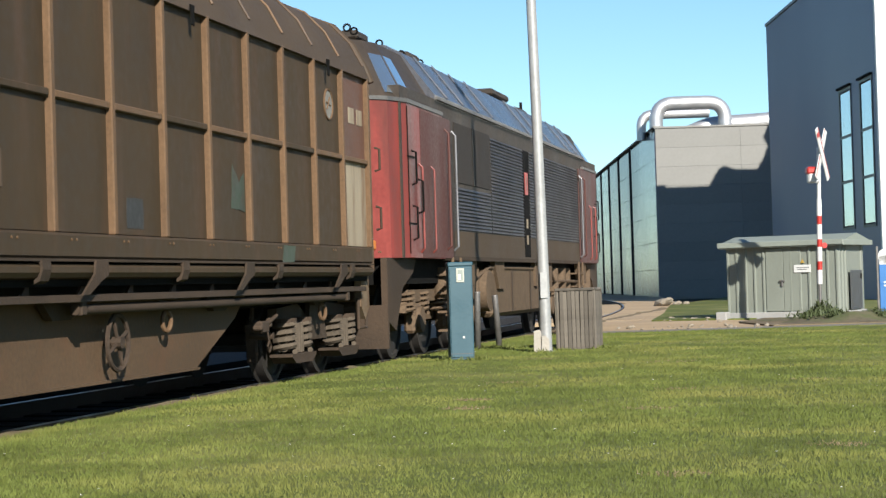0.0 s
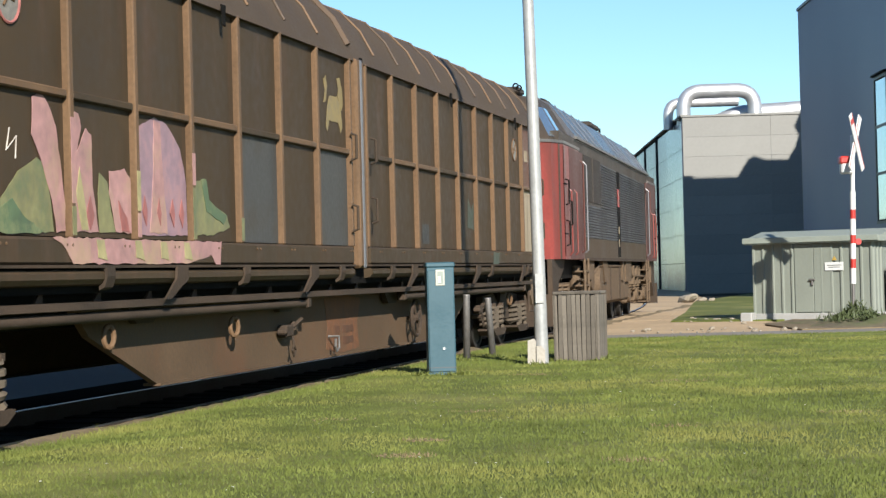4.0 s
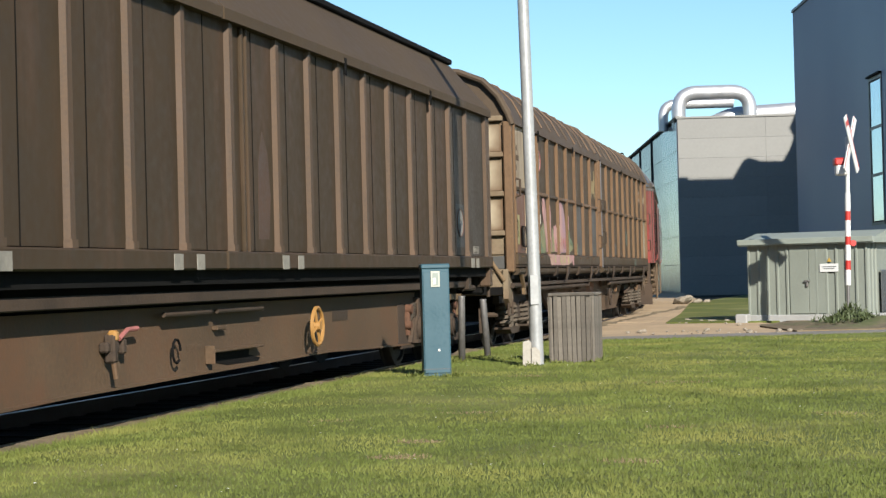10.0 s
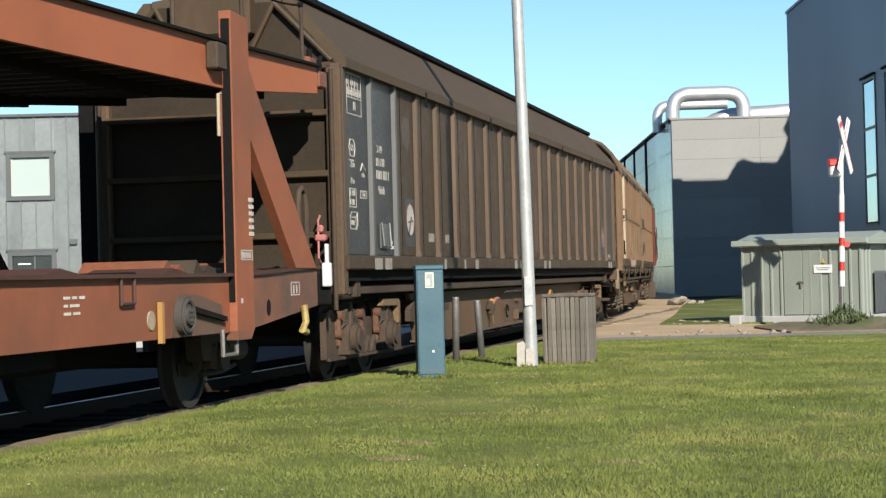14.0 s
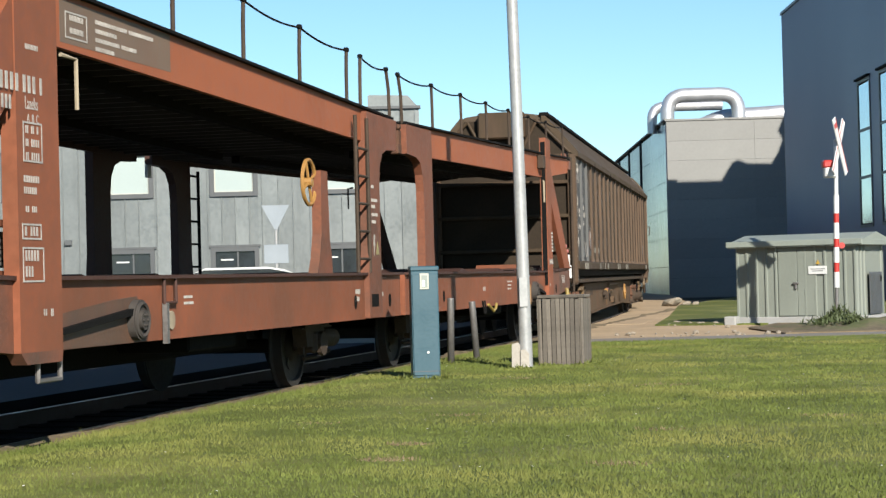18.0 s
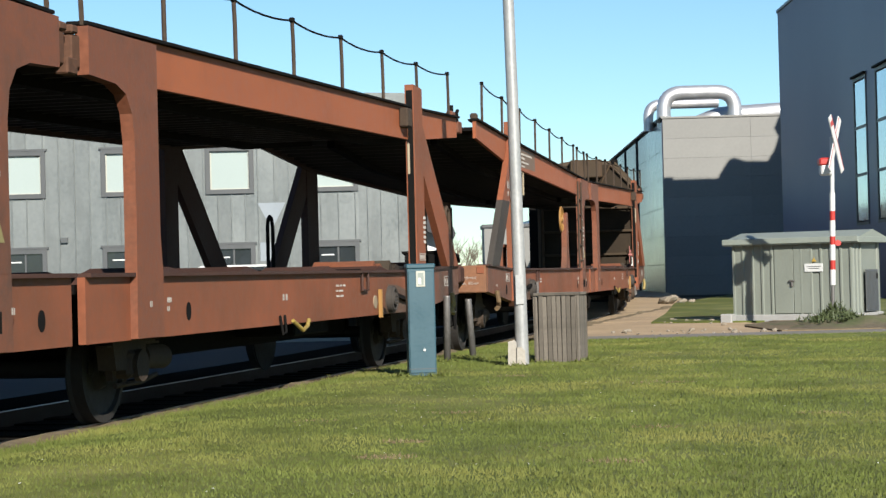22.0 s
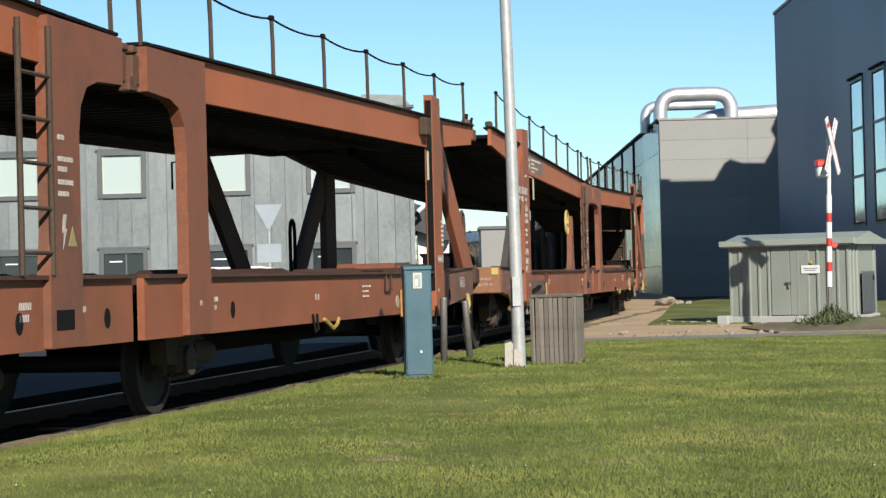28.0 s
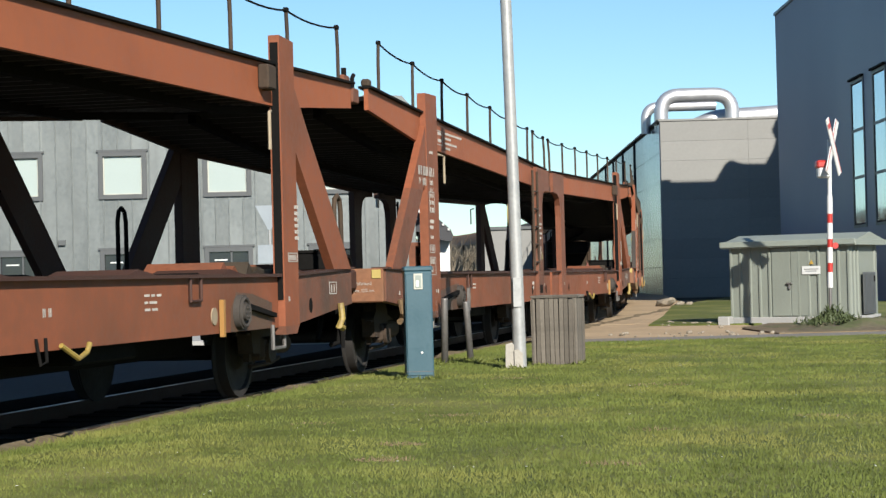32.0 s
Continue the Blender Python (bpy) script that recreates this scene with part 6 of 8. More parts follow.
def van_b():
    root = empty("sliding_wall_van", pose(0, 0, 0), "weathered brown ribbed sliding-wall van with stencilled grey panels", "goods van")
    h = LEN_B / 2
    hf = h + 0.32
    wide = 0.42
    zb, zt = 1.22, 3.38
    part("body", boxes((-1.28 - wide, 1.28, -h + 0.12, hf - 0.12, 1.1, 3.36)), "dark", root)
    n = 20
    lines = [-10.9] + [-9.73 + 1.106 * k for k in range(9)] + [0.28] + [1.57 + 1.033 * k for k in range(9)] + [11.13]
    for i in range(20):
        a, b = lines[i] + 0.05, lines[i + 1] - 0.05
        grey = i in (0, 1)
        pale = i > 17
        part("wall_panel", boxes((1.28, 1.30, a, b, zb + 0.17, zt)), "panel_grey" if grey else "panel_dark" if pale else "brown_b", root, "grey-painted panel" if grey else "")
    for i, y in enumerate(lines):
        grey = i in (1, 2)
        wide = 0.1 if i in (0, 20) else 0.075
        slope = [(1.28, y - wide), (1.345, y - wide * 0.55), (1.345, y + wide * 0.55), (1.28, y + wide)]
        part("rib", prisms((slope, zb + 0.15, zt + 0.01, "z")), "panel_grey_rib" if grey else "rib_b", root)
        if not grey and 0 < i < 20:
            part("rib_foot", prisms(([(1.30, y - 0.07), (1.36, y - 0.05), (1.36, y + 0.05), (1.30, y + 0.07)], zb + 0.15, zb + 0.22, "z")), "rib_b", root)
    for y in (-0.31, 0.93, *[q + 0.36 for q in lines[2:9]], *[q + 0.36 for q in lines[11:19]]):
        part("panel_seam", boxes((1.295, 1.304, y - 0.007, y + 0.007, zb + 0.17, zt)), "dark", root)
    for y in (0.62, 0.74):
        part("door_lip", boxes((1.29, 1.335, y - 0.03, y + 0.03, zb + 0.15, zt), bev=0.012), "brown_b", root)
    part("rust_patch", prisms(([(1.05, 1.5), (1.35, 1.5), (1.42, 1.9), (1.35, 2.3), (1.2, 2.5), (1.08, 2.2)], 1.3002, 1.3022, "x")), "rust_haze", root, "rusty stain on the panel")
    for a, b in ((-h + 0.05, -0.02), (0.02, hf - 0.05)):
        part("door_sill", boxes((1.27, 1.375, a, b, zb, zb + 0.16), bev=0.015), "brown_b", root)
        part("roof_slope", prisms(([(1.39, 3.38), (1.39, 3.48), (0.78, 4.18), (0.70, 4.18), (0.70, 4.1), (1.30, 3.38)], a, b, "y")), "roof_b", root)
        part("far_wall", boxes((-1.36 - wide, -1.29 - wide, a, b, zb, zt)), "brown_b", root)
        part("far_roof_slope", prisms(([(-1.39 - wide, 3.38), (-1.39 - wide, 3.48), (-0.78 - wide, 4.18), (-0.70 - wide, 4.18), (-0.70 - wide, 4.1), (-1.30 - wide, 3.38)], a, b, "y")), "roof_b", root)
        part("roof_seal", boxes((0.66, 0.84, a, b, 4.17, 4.25), bev=0.015), "dark", root, "black roof-edge seal")
    part("roof", prisms(([(0.72, 4.12), (0.70, 4.20), (0.35, 4.25), (-0.35 - wide, 4.25), (-0.70 - wide, 4.20), (-0.72 - wide, 4.12)], -h + 0.1, hf - 0.1, "y")), "roof", root)
    for y in (-7.25, -3.05, 3.7, 7.52):
        part("eave_hook", prisms(([(y, 3.44), (y + 0.10, 3.44), (y + 0.08, 3.33), (y + 0.09, 3.26), (y + 0.03, 3.27), (y + 0.03, 3.35)], 1.38, 1.395, "x")), "dark", root)
    for e in (-1, 1):
        yy = hf if e > 0 else -h
        end = [(1.26, 0.95), (1.30, 3.40), (1.22, 3.50), (0.68, 4.12), (-0.68 - wide, 4.12), (-1.22 - wide, 3.50), (-1.30 - wide, 3.40), (-1.26 - wide, 0.95)]
        part("end_wall", prisms((end, yy - e * 0.12, yy - e * 0.05, "y")), "end_shade", root, "brown end wall darkened for the carrier's shade")
        for z in (1.6, 2.25, 2.9, 3.4):
            part("end_stiffener", boxes((-1.25 - wide, 1.25, yy - e * 0.04, yy + e * 0.05, z - 0.035, z + 0.035), bev=0.01), "brown_b", root)
        for sx in (-1, 1):
            off = 0 if sx > 0 else -wide
            part("corner_post", boxes((sx * 1.18 + off, sx * 1.34 + off, yy - e * 0.14, yy + e * 0.05, 0.95, 3.42), bev=0.02), "rib_b", root)
            part("corner_pipe", tubes((((sx * 1.26 + off, yy + e * 0.10, 0.8), (sx * 1.26 + off, yy + e * 0.10, 3.35)), 0.025)), "under", root)
            part("gable_brace", tubes((((sx * 1.25 + off, yy + e * 0.02, 3.45), (sx * 0.62 + off, yy + e * 0.02, 4.1)), 0.03), (((sx * 0.25 + off, yy + e * 0.02, 3.4), (sx * 0.62 + off, yy + e * 0.02, 4.1)), 0.03)), "brown_b", root)
        part("gable_box", boxes((-0.45 - wide / 2, 0.45 - wide / 2, yy - e * 0.05, yy + e * 0.18, 3.75, 4.26), bev=0.03), "brown_b", root)
        part("headstock", boxes((-1.2 - wide, 1.2, yy - e * 0.1, yy + e * 0.1, 0.85, 1.2), bev=0.02), "dark", root)
        buffers(root, yy + e * 0.10, e, "dark")
    part("tail_board", boxes((1.16, 1.2, -h - 0.16, -h - 0.10, 1.28, 1.5), (1.13, 1.23, -h - 0.17, -h - 0.11, 1.05, 1.3), bev=0.01), "white", root, "white marker board")
    part("coupling_lamp", boxes((1.06, 1.18, -h - 0.18, -h - 0.08, 1.53, 1.60), (1.10, 1.15, -h - 0.18, -h - 0.10, 1.62, 1.70), bev=0.015), "spray_red", root, "red valve handle")
    part("grab_rail", tubes((((1.1, -h - 0.08, 1.3), (1.1, -h - 0.16, 1.35), (1.1, -h - 0.16, 1.75), (1.1, -h - 0.08, 1.8)), 0.012)), "spray_red", root)
    part("side_sill", boxes((1.10, 1.22, -h + 0.6, h - 0.55, 0.95, 1.045), (-1.22, -1.10, -h + 0.6, h - 0.55, 0.95, 1.045), bev=0.01), "under", root)
    for e in (-1, 1):
        part("sill_tube", tubes((((1.16, e * (h - 0.15), 0.94), (1.16, e * (h - 0.9), 0.94)), 0.04)), "under", root)
        part("sill_clamp", boxes((1.08, 1.26, e * (h - 0.9), e * (h - 0.72), 0.92, 1.12), bev=0.01), "under", root)
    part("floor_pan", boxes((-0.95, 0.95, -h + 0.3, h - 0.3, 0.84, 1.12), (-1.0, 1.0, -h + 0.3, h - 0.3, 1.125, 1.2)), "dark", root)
    for sx in (-1, 1):
        low = [(-6.58, 0.31), (-6.1, 0.275), (-4.66, 0.28), (-2.65, 0.32), (0.0, 0.34), (4.0, 0.36), (5.3, 0.33), (7.5, 0.29)]
        gird = [(-6.95, 0.92), (-6.78, 0.74)] + low + [(7.62, 0.45), (7.72, 0.66), (7.9, 0.92)]
        part("fish_belly_girder", prisms((gird, sx * 0.98, sx * 1.04, "x")), "girder", root)
        part("girder_flange", prisms((low + [(y, z - 0.022) for y, z in reversed(low)], sx * 0.95, sx * 1.08, "x")), "girder", root)
        part("girder_shoe", prisms(([(-7.1, 0.57), (-6.78, 0.55), (-6.72, 0.78), (-6.85, 0.84), (-7.1, 0.70)], sx * 1.02, sx * 1.09, "x")), "bogie", root)
        part("girder_stiffener", prisms(([(7.48, 0.30), (7.56, 0.30), (7.68, 0.46), (7.78, 0.66), (7.9, 0.86), (7.82, 0.86), (7.70, 0.66), (7.6, 0.46)], sx * 1.04, sx * 1.09, "x")), "bogie", root)
        # Dark patch in the outline of the shelf's shadow on the girder.
        part("girder_opening", prisms(([(0.33, 0.485), (1.45, 0.48), (1.43, 0.43), (1.76, 0.39), (1.70, 0.362), (0.84, 0.365), (0.33, 0.42)], sx * 1.041, sx * 1.044, "x")), "dark", root, "dark patch painted as the shelf's ragged shadow")
    part("girder_shelf", boxes((1.04, 1.13, 0.31, 1.62, 0.498, 0.522), bev=0.004), "girder", root, "narrow plate bracket on the girder")
    part("shelf_end", boxes((1.04, 1.13, 0.28, 0.305, 0.40, 0.56), bev=0.004), "girder", root)
    part("girder_lug", boxes((1.04, 1.10, 0.46, 0.70, 0.69, 0.725), bev=0.006), "girder", root)
    hand_wheel(root, 1.20, 3.13, 0.64, 0.19, "ochre", label="yellow brake hand wheel")
    part("valve", boxes((1.04, 1.12, -2.02, -1.78, 0.60, 0.68), (1.06, 1.15, -1.96, -1.88, 0.52, 0.74), (1.06, 1.13, -1.74, -1.66, 0.58, 0.70), bev=0.015), "bogie", root, "grimy brake valve block")
    part("valve_cap", boxes((1.08, 1.16, -1.95, -1.87, 0.68, 0.77), bev=0.02), "ochre", root, "yellow valve cap")
    part("lever", tubes((((1.12, -1.80, 0.70), (1.13, -1.66, 0.765), (1.13, -1.46, 0.77)), 0.02)), "spray_red", root, "red brake lever")
    part("valve_pull", tubes((((1.12, -1.92, 0.54), (1.13, -1.90, 0.40)), 0.022)), "rib", root)
    part("hose_loop", tubes(([(1.10, -0.55 + 0.09 * math.cos(q * 0.6), 0.55 + 0.10 * math.sin(q * 0.6)) for q in range(10)], 0.012), seg=6), "dark", root)
    for y in (-5.2, 4.2):
        part("stain", boxes((1.0402, 1.043, y, y + 0.6, 0.66, 0.78)), "under", root, "dark square grease stain")
    for y0, y1 in ((-0.9, 0.2), (0.35, 1.6)):
        part("pipe_run", tubes((((1.13, y0, 0.86), (1.13, y1, 0.86)), 0.022), seg=8), "under", root)
    for y, w in ((-9.88, 0.32), (-9.42, 0.30), (-6.32, 0.12), (-5.06, 0.09), (-4.32, 0.2), (-1.27, 0.2), (-0.76, 0.18), (1.5, 0.2), (1.98, 0.18), (9.78, 0.2), (10.1, 0.18)):
        part("label_plate", boxes((1.376, 1.382, y, y + w, zb + 0.0, zb + 0.13), bev=0.002), "plate_pale", root)
    x = 1.302
    grid = bmesh.new()
    for z in (3.36, 3.20, 3.10, 2.92):
        box(grid, x, x + 0.003, -10.64, -10.05, z - 0.006, z + 0.006)
    for y in (-10.64, -10.55, -10.43, -10.31, -10.19, -10.05):
        box(grid, x, x + 0.003, y - 0.006, y + 0.006, 2.92 if y in (-10.64, -10.05) else 3.1, 3.36)
    tagged(part("load_table", grid, "stencil", root), "white stencilled load table", kind="stuff")
    bars(root, x, -10.62, 3.185, [[0.56]], 0.1, 0.06)
    bars(root, x, -10.38, 3.06, [[0.12]], 0.1, 0.09)
    bars(root, x, -10.62, 3.32, [[0.06, -0.02, 0.05, 0.06, 0.05, 0.06]], 0.1, 0.08)
    hexa = bmesh.new()
    tube(hexa, [(x, -10.60, 2.55), (x, -10.55, 2.64), (x, -10.40, 2.64), (x, -10.35, 2.55), (x, -10.40, 2.46), (x, -10.55, 2.46), (x, -10.60, 2.55)], 0.007, 4)
    part("marking_frame", hexa, "stencil", root)
    for words, y, z, size in (("62.0", -10.475, 2.55, 0.10), ("22.0m", -10.46, 2.37, 0.10), ("24.1m", -10.475, 2.19, 0.09), ("R  60m", -10.03, 2.055, 0.075), ("31 RIV", -9.28, 2.60, 0.13), ("Habbills", -9.22, 2.13, 0.13), ("16.0m", -10.03, 2.27, 0.075)):
        text(words, size, root, "stencil", x + 0.001, y, z, squeeze=0.72)
    bars(root, x, -10.60, 2.42, [[0.012, 0.15, 0.012]], 0.1, 0.01)
    bars(root, x, -10.60, 2.09, [[0.06, 0.13], [0.06, 0.1]], 0.10, 0.06, frame_of=(-10.62, -10.34, 1.90, 2.11))
    bars(root, x, -10.57, 1.76, [[0.14]], 0.1, 0.05, frame_of=(-10.61, -10.37, 1.66, 1.80))
    part("marking_frame", tubes((((x, -10.61, 1.80), (x, -10.55, 1.85), (x, -10.31, 1.85), (x, -10.37, 1.80)), 0.005), (((x, -10.31, 1.85), (x, -10.31, 1.71), (x, -10.37, 1.66)), 0.005), seg=4), "stencil", root)
    bars(root, x, -10.14, 2.02, [[0.0]], 0.1, 0.07, frame_of=(-10.17, -9.89, 2.01, 2.10))
    part("marking_frame", tubes((((x, -10.14, 2.32), (x, -10.06, 2.40), (x, -9.98, 2.36), (x, -9.92, 2.33)), 0.008), seg=4), "stencil", root)
    bars(root, x, -9.44, 2.50, [[0.13, 0.05, 0.14]], 0.1, 0.09)
    bars(root, x, -9.44, 2.36, [[0.26, 0.20, 0.05]], 0.1, 0.10)
    bars(root, x, -8.86, 1.56, [[0.1], [0.16]], 0.06, 0.04)
    bars(root, x, 10.3, 1.50, [[0.06, 0.06, 0.06]], 0.1, 0.06, mat="plate_pale", frame_of=(10.26, 10.62, 1.42, 1.52))
    part("pale_smear", prisms(([(-8.15, 2.75), (-7.9, 2.68), (-7.75, 2.8), (-7.8, 3.05), (-8.05, 3.08), (-8.2, 2.95)], 1.3002, 1.302, "x")), "brown_smear", root, "pale worn smear")
    for y in (-7.87, 9.47):
        part("emblem_board", boxes((1.301, 1.304, y - 0.25, y + 0.25, 1.50, 2.08)), "panel_grey", root)
        bm = bmesh.new()
        disc(bm, (1.3055, y, 1.83), 0.205 if y < 0 else 0.19, 0.003, "x", 28)
        d = part("emblem_disc", bm, "stencil" if y < 0 else "faded", root, "round pale emblem with a worn rim")
        bm = bmesh.new()
        ring(bm, (1.307, y, 1.83), 0.20 if y < 0 else 0.185, 0.008, "x", 28)
        part("emblem_rim", bm, "red_brown", d)
        bm = bmesh.new()
        tube(bm, [(1.308, y - 0.10, 1.66), (1.308, y + 0.04, 1.86)], 0.014, 5)
        tube(bm, [(1.308, y - 0.10, 1.80), (1.308, y + 0.10, 1.82)], 0.012, 5)
        part("emblem_bar", bm, "dark_grey", d)
    for y, w in ((-6.87, 0.3), (-5.89, 0.2)):
        part("label_plate", boxes((1.302, 1.306, y, y + w, 1.57, 1.68)), "plate_pale", root)
    part("inspection_flap", boxes((1.301, 1.32, -9.38, -8.98, 1.46, 1.75), bev=0.008), "dark_grey", root)
    part("flap_frame", tubes((((1.33, -9.36, 1.76), (1.35, -9.34, 1.5), (1.35, -9.02, 1.48), (1.33, -9.0, 1.76)), 0.012)), "galv", root)
    for y in (-8.72, 9.3):
        part("brake_pull", prisms(([(y, 0.80), (y + 0.10, 0.875), (y + 0.80, 0.87), (y + 0.86, 0.83), (y + 0.86, 0.60), (y + 0.77, 0.58), (y + 0.76, 0.79)], 1.08, 1.15, "x")), "yellowed", root, "yellowed angled brake rod")
    part("hose_loop", tubes(([(1.14, 9.0 + 0.2 * math.cos(q * 0.55), 0.72 + 0.17 * math.sin(q * 0.55)) for q in range(11)], 0.016), seg=6), "dark", root)
    for y in (-9.12, 8.65):
        leaf_bogie(root, y)
    return root


def beam_z(y):
    """Lower and upper edge of the upper deck's side beam."""
    a = abs(y)
    if a < 10.2:
        k = (a - 0.1) / 10.1
        return 2.63 + 0.17 * k, 2.98 + 0.21 * k
    k = (a - 10.2) / 3.05
    return 2.80 + 0.24 * k, 3.19 + 0.09 * k


def out(sx, x):
    """Across the carrier: its far side stands further from the rails' middle."""
    return x if sx > 0 else -x - 0.42


def carrier():
    root = empty("car_carrier_wagon", pose(0, 0, 0), "empty red oxide double-deck car carrier wagon, two coupled halves", "car carrier", group="car carriers of the train")
    for e in (-1, 1):
        for sx in (-1, 1):
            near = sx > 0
            # far-side parts take darker colours, which hold the shade under the deck
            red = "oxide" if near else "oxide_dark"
            # lower side beam in two lengths, its end tapering upwards
            main = [(e * 0.12, 1.17), (e * 10.35, 1.17), (e * 10.35, 0.69), (e * 0.12, 0.69)]
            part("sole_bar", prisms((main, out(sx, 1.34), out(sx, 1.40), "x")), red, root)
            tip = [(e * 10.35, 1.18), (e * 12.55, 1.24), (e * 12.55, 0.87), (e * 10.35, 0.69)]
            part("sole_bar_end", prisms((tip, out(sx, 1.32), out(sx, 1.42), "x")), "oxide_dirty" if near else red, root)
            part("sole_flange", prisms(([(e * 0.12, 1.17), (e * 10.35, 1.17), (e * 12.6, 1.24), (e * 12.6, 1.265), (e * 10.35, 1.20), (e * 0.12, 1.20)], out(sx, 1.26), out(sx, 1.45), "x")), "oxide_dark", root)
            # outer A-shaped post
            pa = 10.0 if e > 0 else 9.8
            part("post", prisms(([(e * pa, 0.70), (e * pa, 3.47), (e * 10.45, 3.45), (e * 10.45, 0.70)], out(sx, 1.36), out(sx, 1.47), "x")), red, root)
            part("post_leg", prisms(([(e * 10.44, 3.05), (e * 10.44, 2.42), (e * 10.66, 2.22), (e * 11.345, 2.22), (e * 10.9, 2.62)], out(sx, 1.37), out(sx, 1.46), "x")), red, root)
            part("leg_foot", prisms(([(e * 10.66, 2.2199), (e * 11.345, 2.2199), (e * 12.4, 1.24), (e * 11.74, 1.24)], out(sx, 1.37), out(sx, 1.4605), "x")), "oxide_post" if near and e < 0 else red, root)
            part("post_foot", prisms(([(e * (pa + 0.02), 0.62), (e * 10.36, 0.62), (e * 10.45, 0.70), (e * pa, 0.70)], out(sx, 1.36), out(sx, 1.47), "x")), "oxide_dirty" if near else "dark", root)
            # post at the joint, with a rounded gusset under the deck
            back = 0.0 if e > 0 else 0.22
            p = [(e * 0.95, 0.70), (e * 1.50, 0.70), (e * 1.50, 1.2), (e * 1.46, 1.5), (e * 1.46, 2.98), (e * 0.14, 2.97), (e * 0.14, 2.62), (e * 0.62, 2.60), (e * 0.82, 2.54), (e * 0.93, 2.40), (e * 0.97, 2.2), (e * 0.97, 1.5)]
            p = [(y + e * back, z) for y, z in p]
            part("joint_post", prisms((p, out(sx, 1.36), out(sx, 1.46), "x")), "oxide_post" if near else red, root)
            # upper beam, shorter at the front end
            tip_y = 12.84 if e > 0 else 13.08
            seg = []
            for y in (1.4, 10.2, 12.82 if e > 0 else 13.06):
                seg.append(y)
            top = [(e * y, beam_z(y)[1]) for y in seg]
            low = [(e * y, beam_z(y)[0]) for y in reversed(seg)]
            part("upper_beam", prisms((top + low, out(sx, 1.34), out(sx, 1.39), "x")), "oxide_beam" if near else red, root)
            part("beam_flange", prisms(([(e * (0.16 + back), 2.985), (e * 10.2, 3.19), (e * tip_y, 3.27), (e * tip_y, 3.295), (e * 10.2, 3.215), (e * (0.16 + back), 3.01)], out(sx, 1.28), out(sx, 1.44), "x")), "dark", root)
            if e > 0:
                part("beam_clamp", boxes((out(sx, 1.39), out(sx, 1.5), e * 9.56, e * 9.8, 2.92, 3.15), bev=0.015), "bogie" if near else "oxide_dark", root)
            # railing
            runs = ((0.17, 1.8, 3.55, 5.3, 7.05, 8.8, 10.5, 12.3),) if e > 0 else ((0.42, 1.70), (2.25, 3.95, 5.65, 7.4, 9.12, 10.85, 12.6))
            for run_of in runs:
                tops = []
                for y in run_of:
                    z = beam_z(y)[1]
                    lean = (0.15 if e > 0 else -0.12) if y in (0.17, 0.42) else 0.03
                    part("railing_post", tubes((((out(sx, 1.40), e * y, z), (out(sx, 1.40), e * (y - lean * 0.2), z + 0.35), (out(sx, 1.40), e * (y - lean), z + 0.58)), 0.02), seg=6), "bogie" if near else "dark", root)
                    part("post_cap", boxes((out(sx, 1.40) - 0.025, out(sx, 1.40) + 0.025, e * (y - lean) - 0.03, e * (y - lean) + 0.03, z + 0.55, z + 0.60), bev=0.01), "dark", root)
                    tops.append((y - lean, z + 0.57))
                for (ya, za), (yb, zb) in zip(tops, tops[1:]):
                    sag = 0.045 * min(1.0, abs(yb - ya))
                    pts = [(out(sx, 1.40), e * (ya + (yb - ya) * q / 6), za + (zb - za) * q / 6 - sag * 4 * (q / 6) * (1 - q / 6)) for q in range(7)]
                    part("railing_rope", tubes((pts, 0.011), seg=5), "dark", root, smooth=True)
            # hoop step, hooks and fittings on the sole bar
            part("hoop_step", tubes((((out(sx, 1.42), e * 9.75, 0.72), (out(sx, 1.42), e * 9.75, 0.50), (out(sx, 1.42), e * 10.1, 0.50), (out(sx, 1.42), e * 10.1, 0.72)), 0.02), seg=6), "galv", root)
            part("tie_down_hook", tubes((((out(sx, 1.45), e * 12.0, 0.88), (out(sx, 1.47), e * 11.98, 0.72), (out(sx, 1.45), e * 11.92, 0.64), (out(sx, 1.45), e * 12.06, 0.62)), 0.035), seg=8), ("worn_yellow" if e > 0 else "yellowed") if near else "dark", root, ("yellow tie-down hook" if e > 0 else "tan tie-down hook") if near else "")
            dy, ly = (8.83, 8.3) if e > 0 else (8.35, 7.75)
            drum = bmesh.new()
            disc(drum, (out(sx, 1.43), e * dy, 0.86), 0.155, 0.06, "x", 24)
            ring(drum, (out(sx, 1.465), e * dy, 0.86), 0.125, 0.018, "x", 22)
            disc(drum, (out(sx, 1.47), e * dy, 0.86), 0.075, 0.04, "x", 18)
            for q in range(6):
                disc(drum, (out(sx, 1.495), e * dy + 0.045 * math.cos(q * 1.047), 0.86 + 0.045 * math.sin(q * 1.047)), 0.010, 0.012, "x", 8)
            part("winch_drum", drum, "sooty_leg" if near else "dark", root, "greasy ringed winch drum" if near else "", smooth=True)
            part("winch_arm", prisms(([(e * dy, 0.96), (e * 9.8, 0.83), (e * 9.8, 0.79), (e * dy, 0.91)], out(sx, 1.402), out(sx, 1.45), "x")), "dark", root)
            part("greasy_plate", prisms(([(e * (dy - 0.22), 0.692), (e * (dy - 0.2), 0.9), (e * (dy - 0.05), 1.04), (e * (dy + 0.4), 1.02), (e * 9.8, 0.93), (e * 9.8, 0.692)], out(sx, 1.398), out(sx, 1.402), "x")), "greasy" if near else "oxide_dark", root, "greasy stained plate round the winch" if near else "")
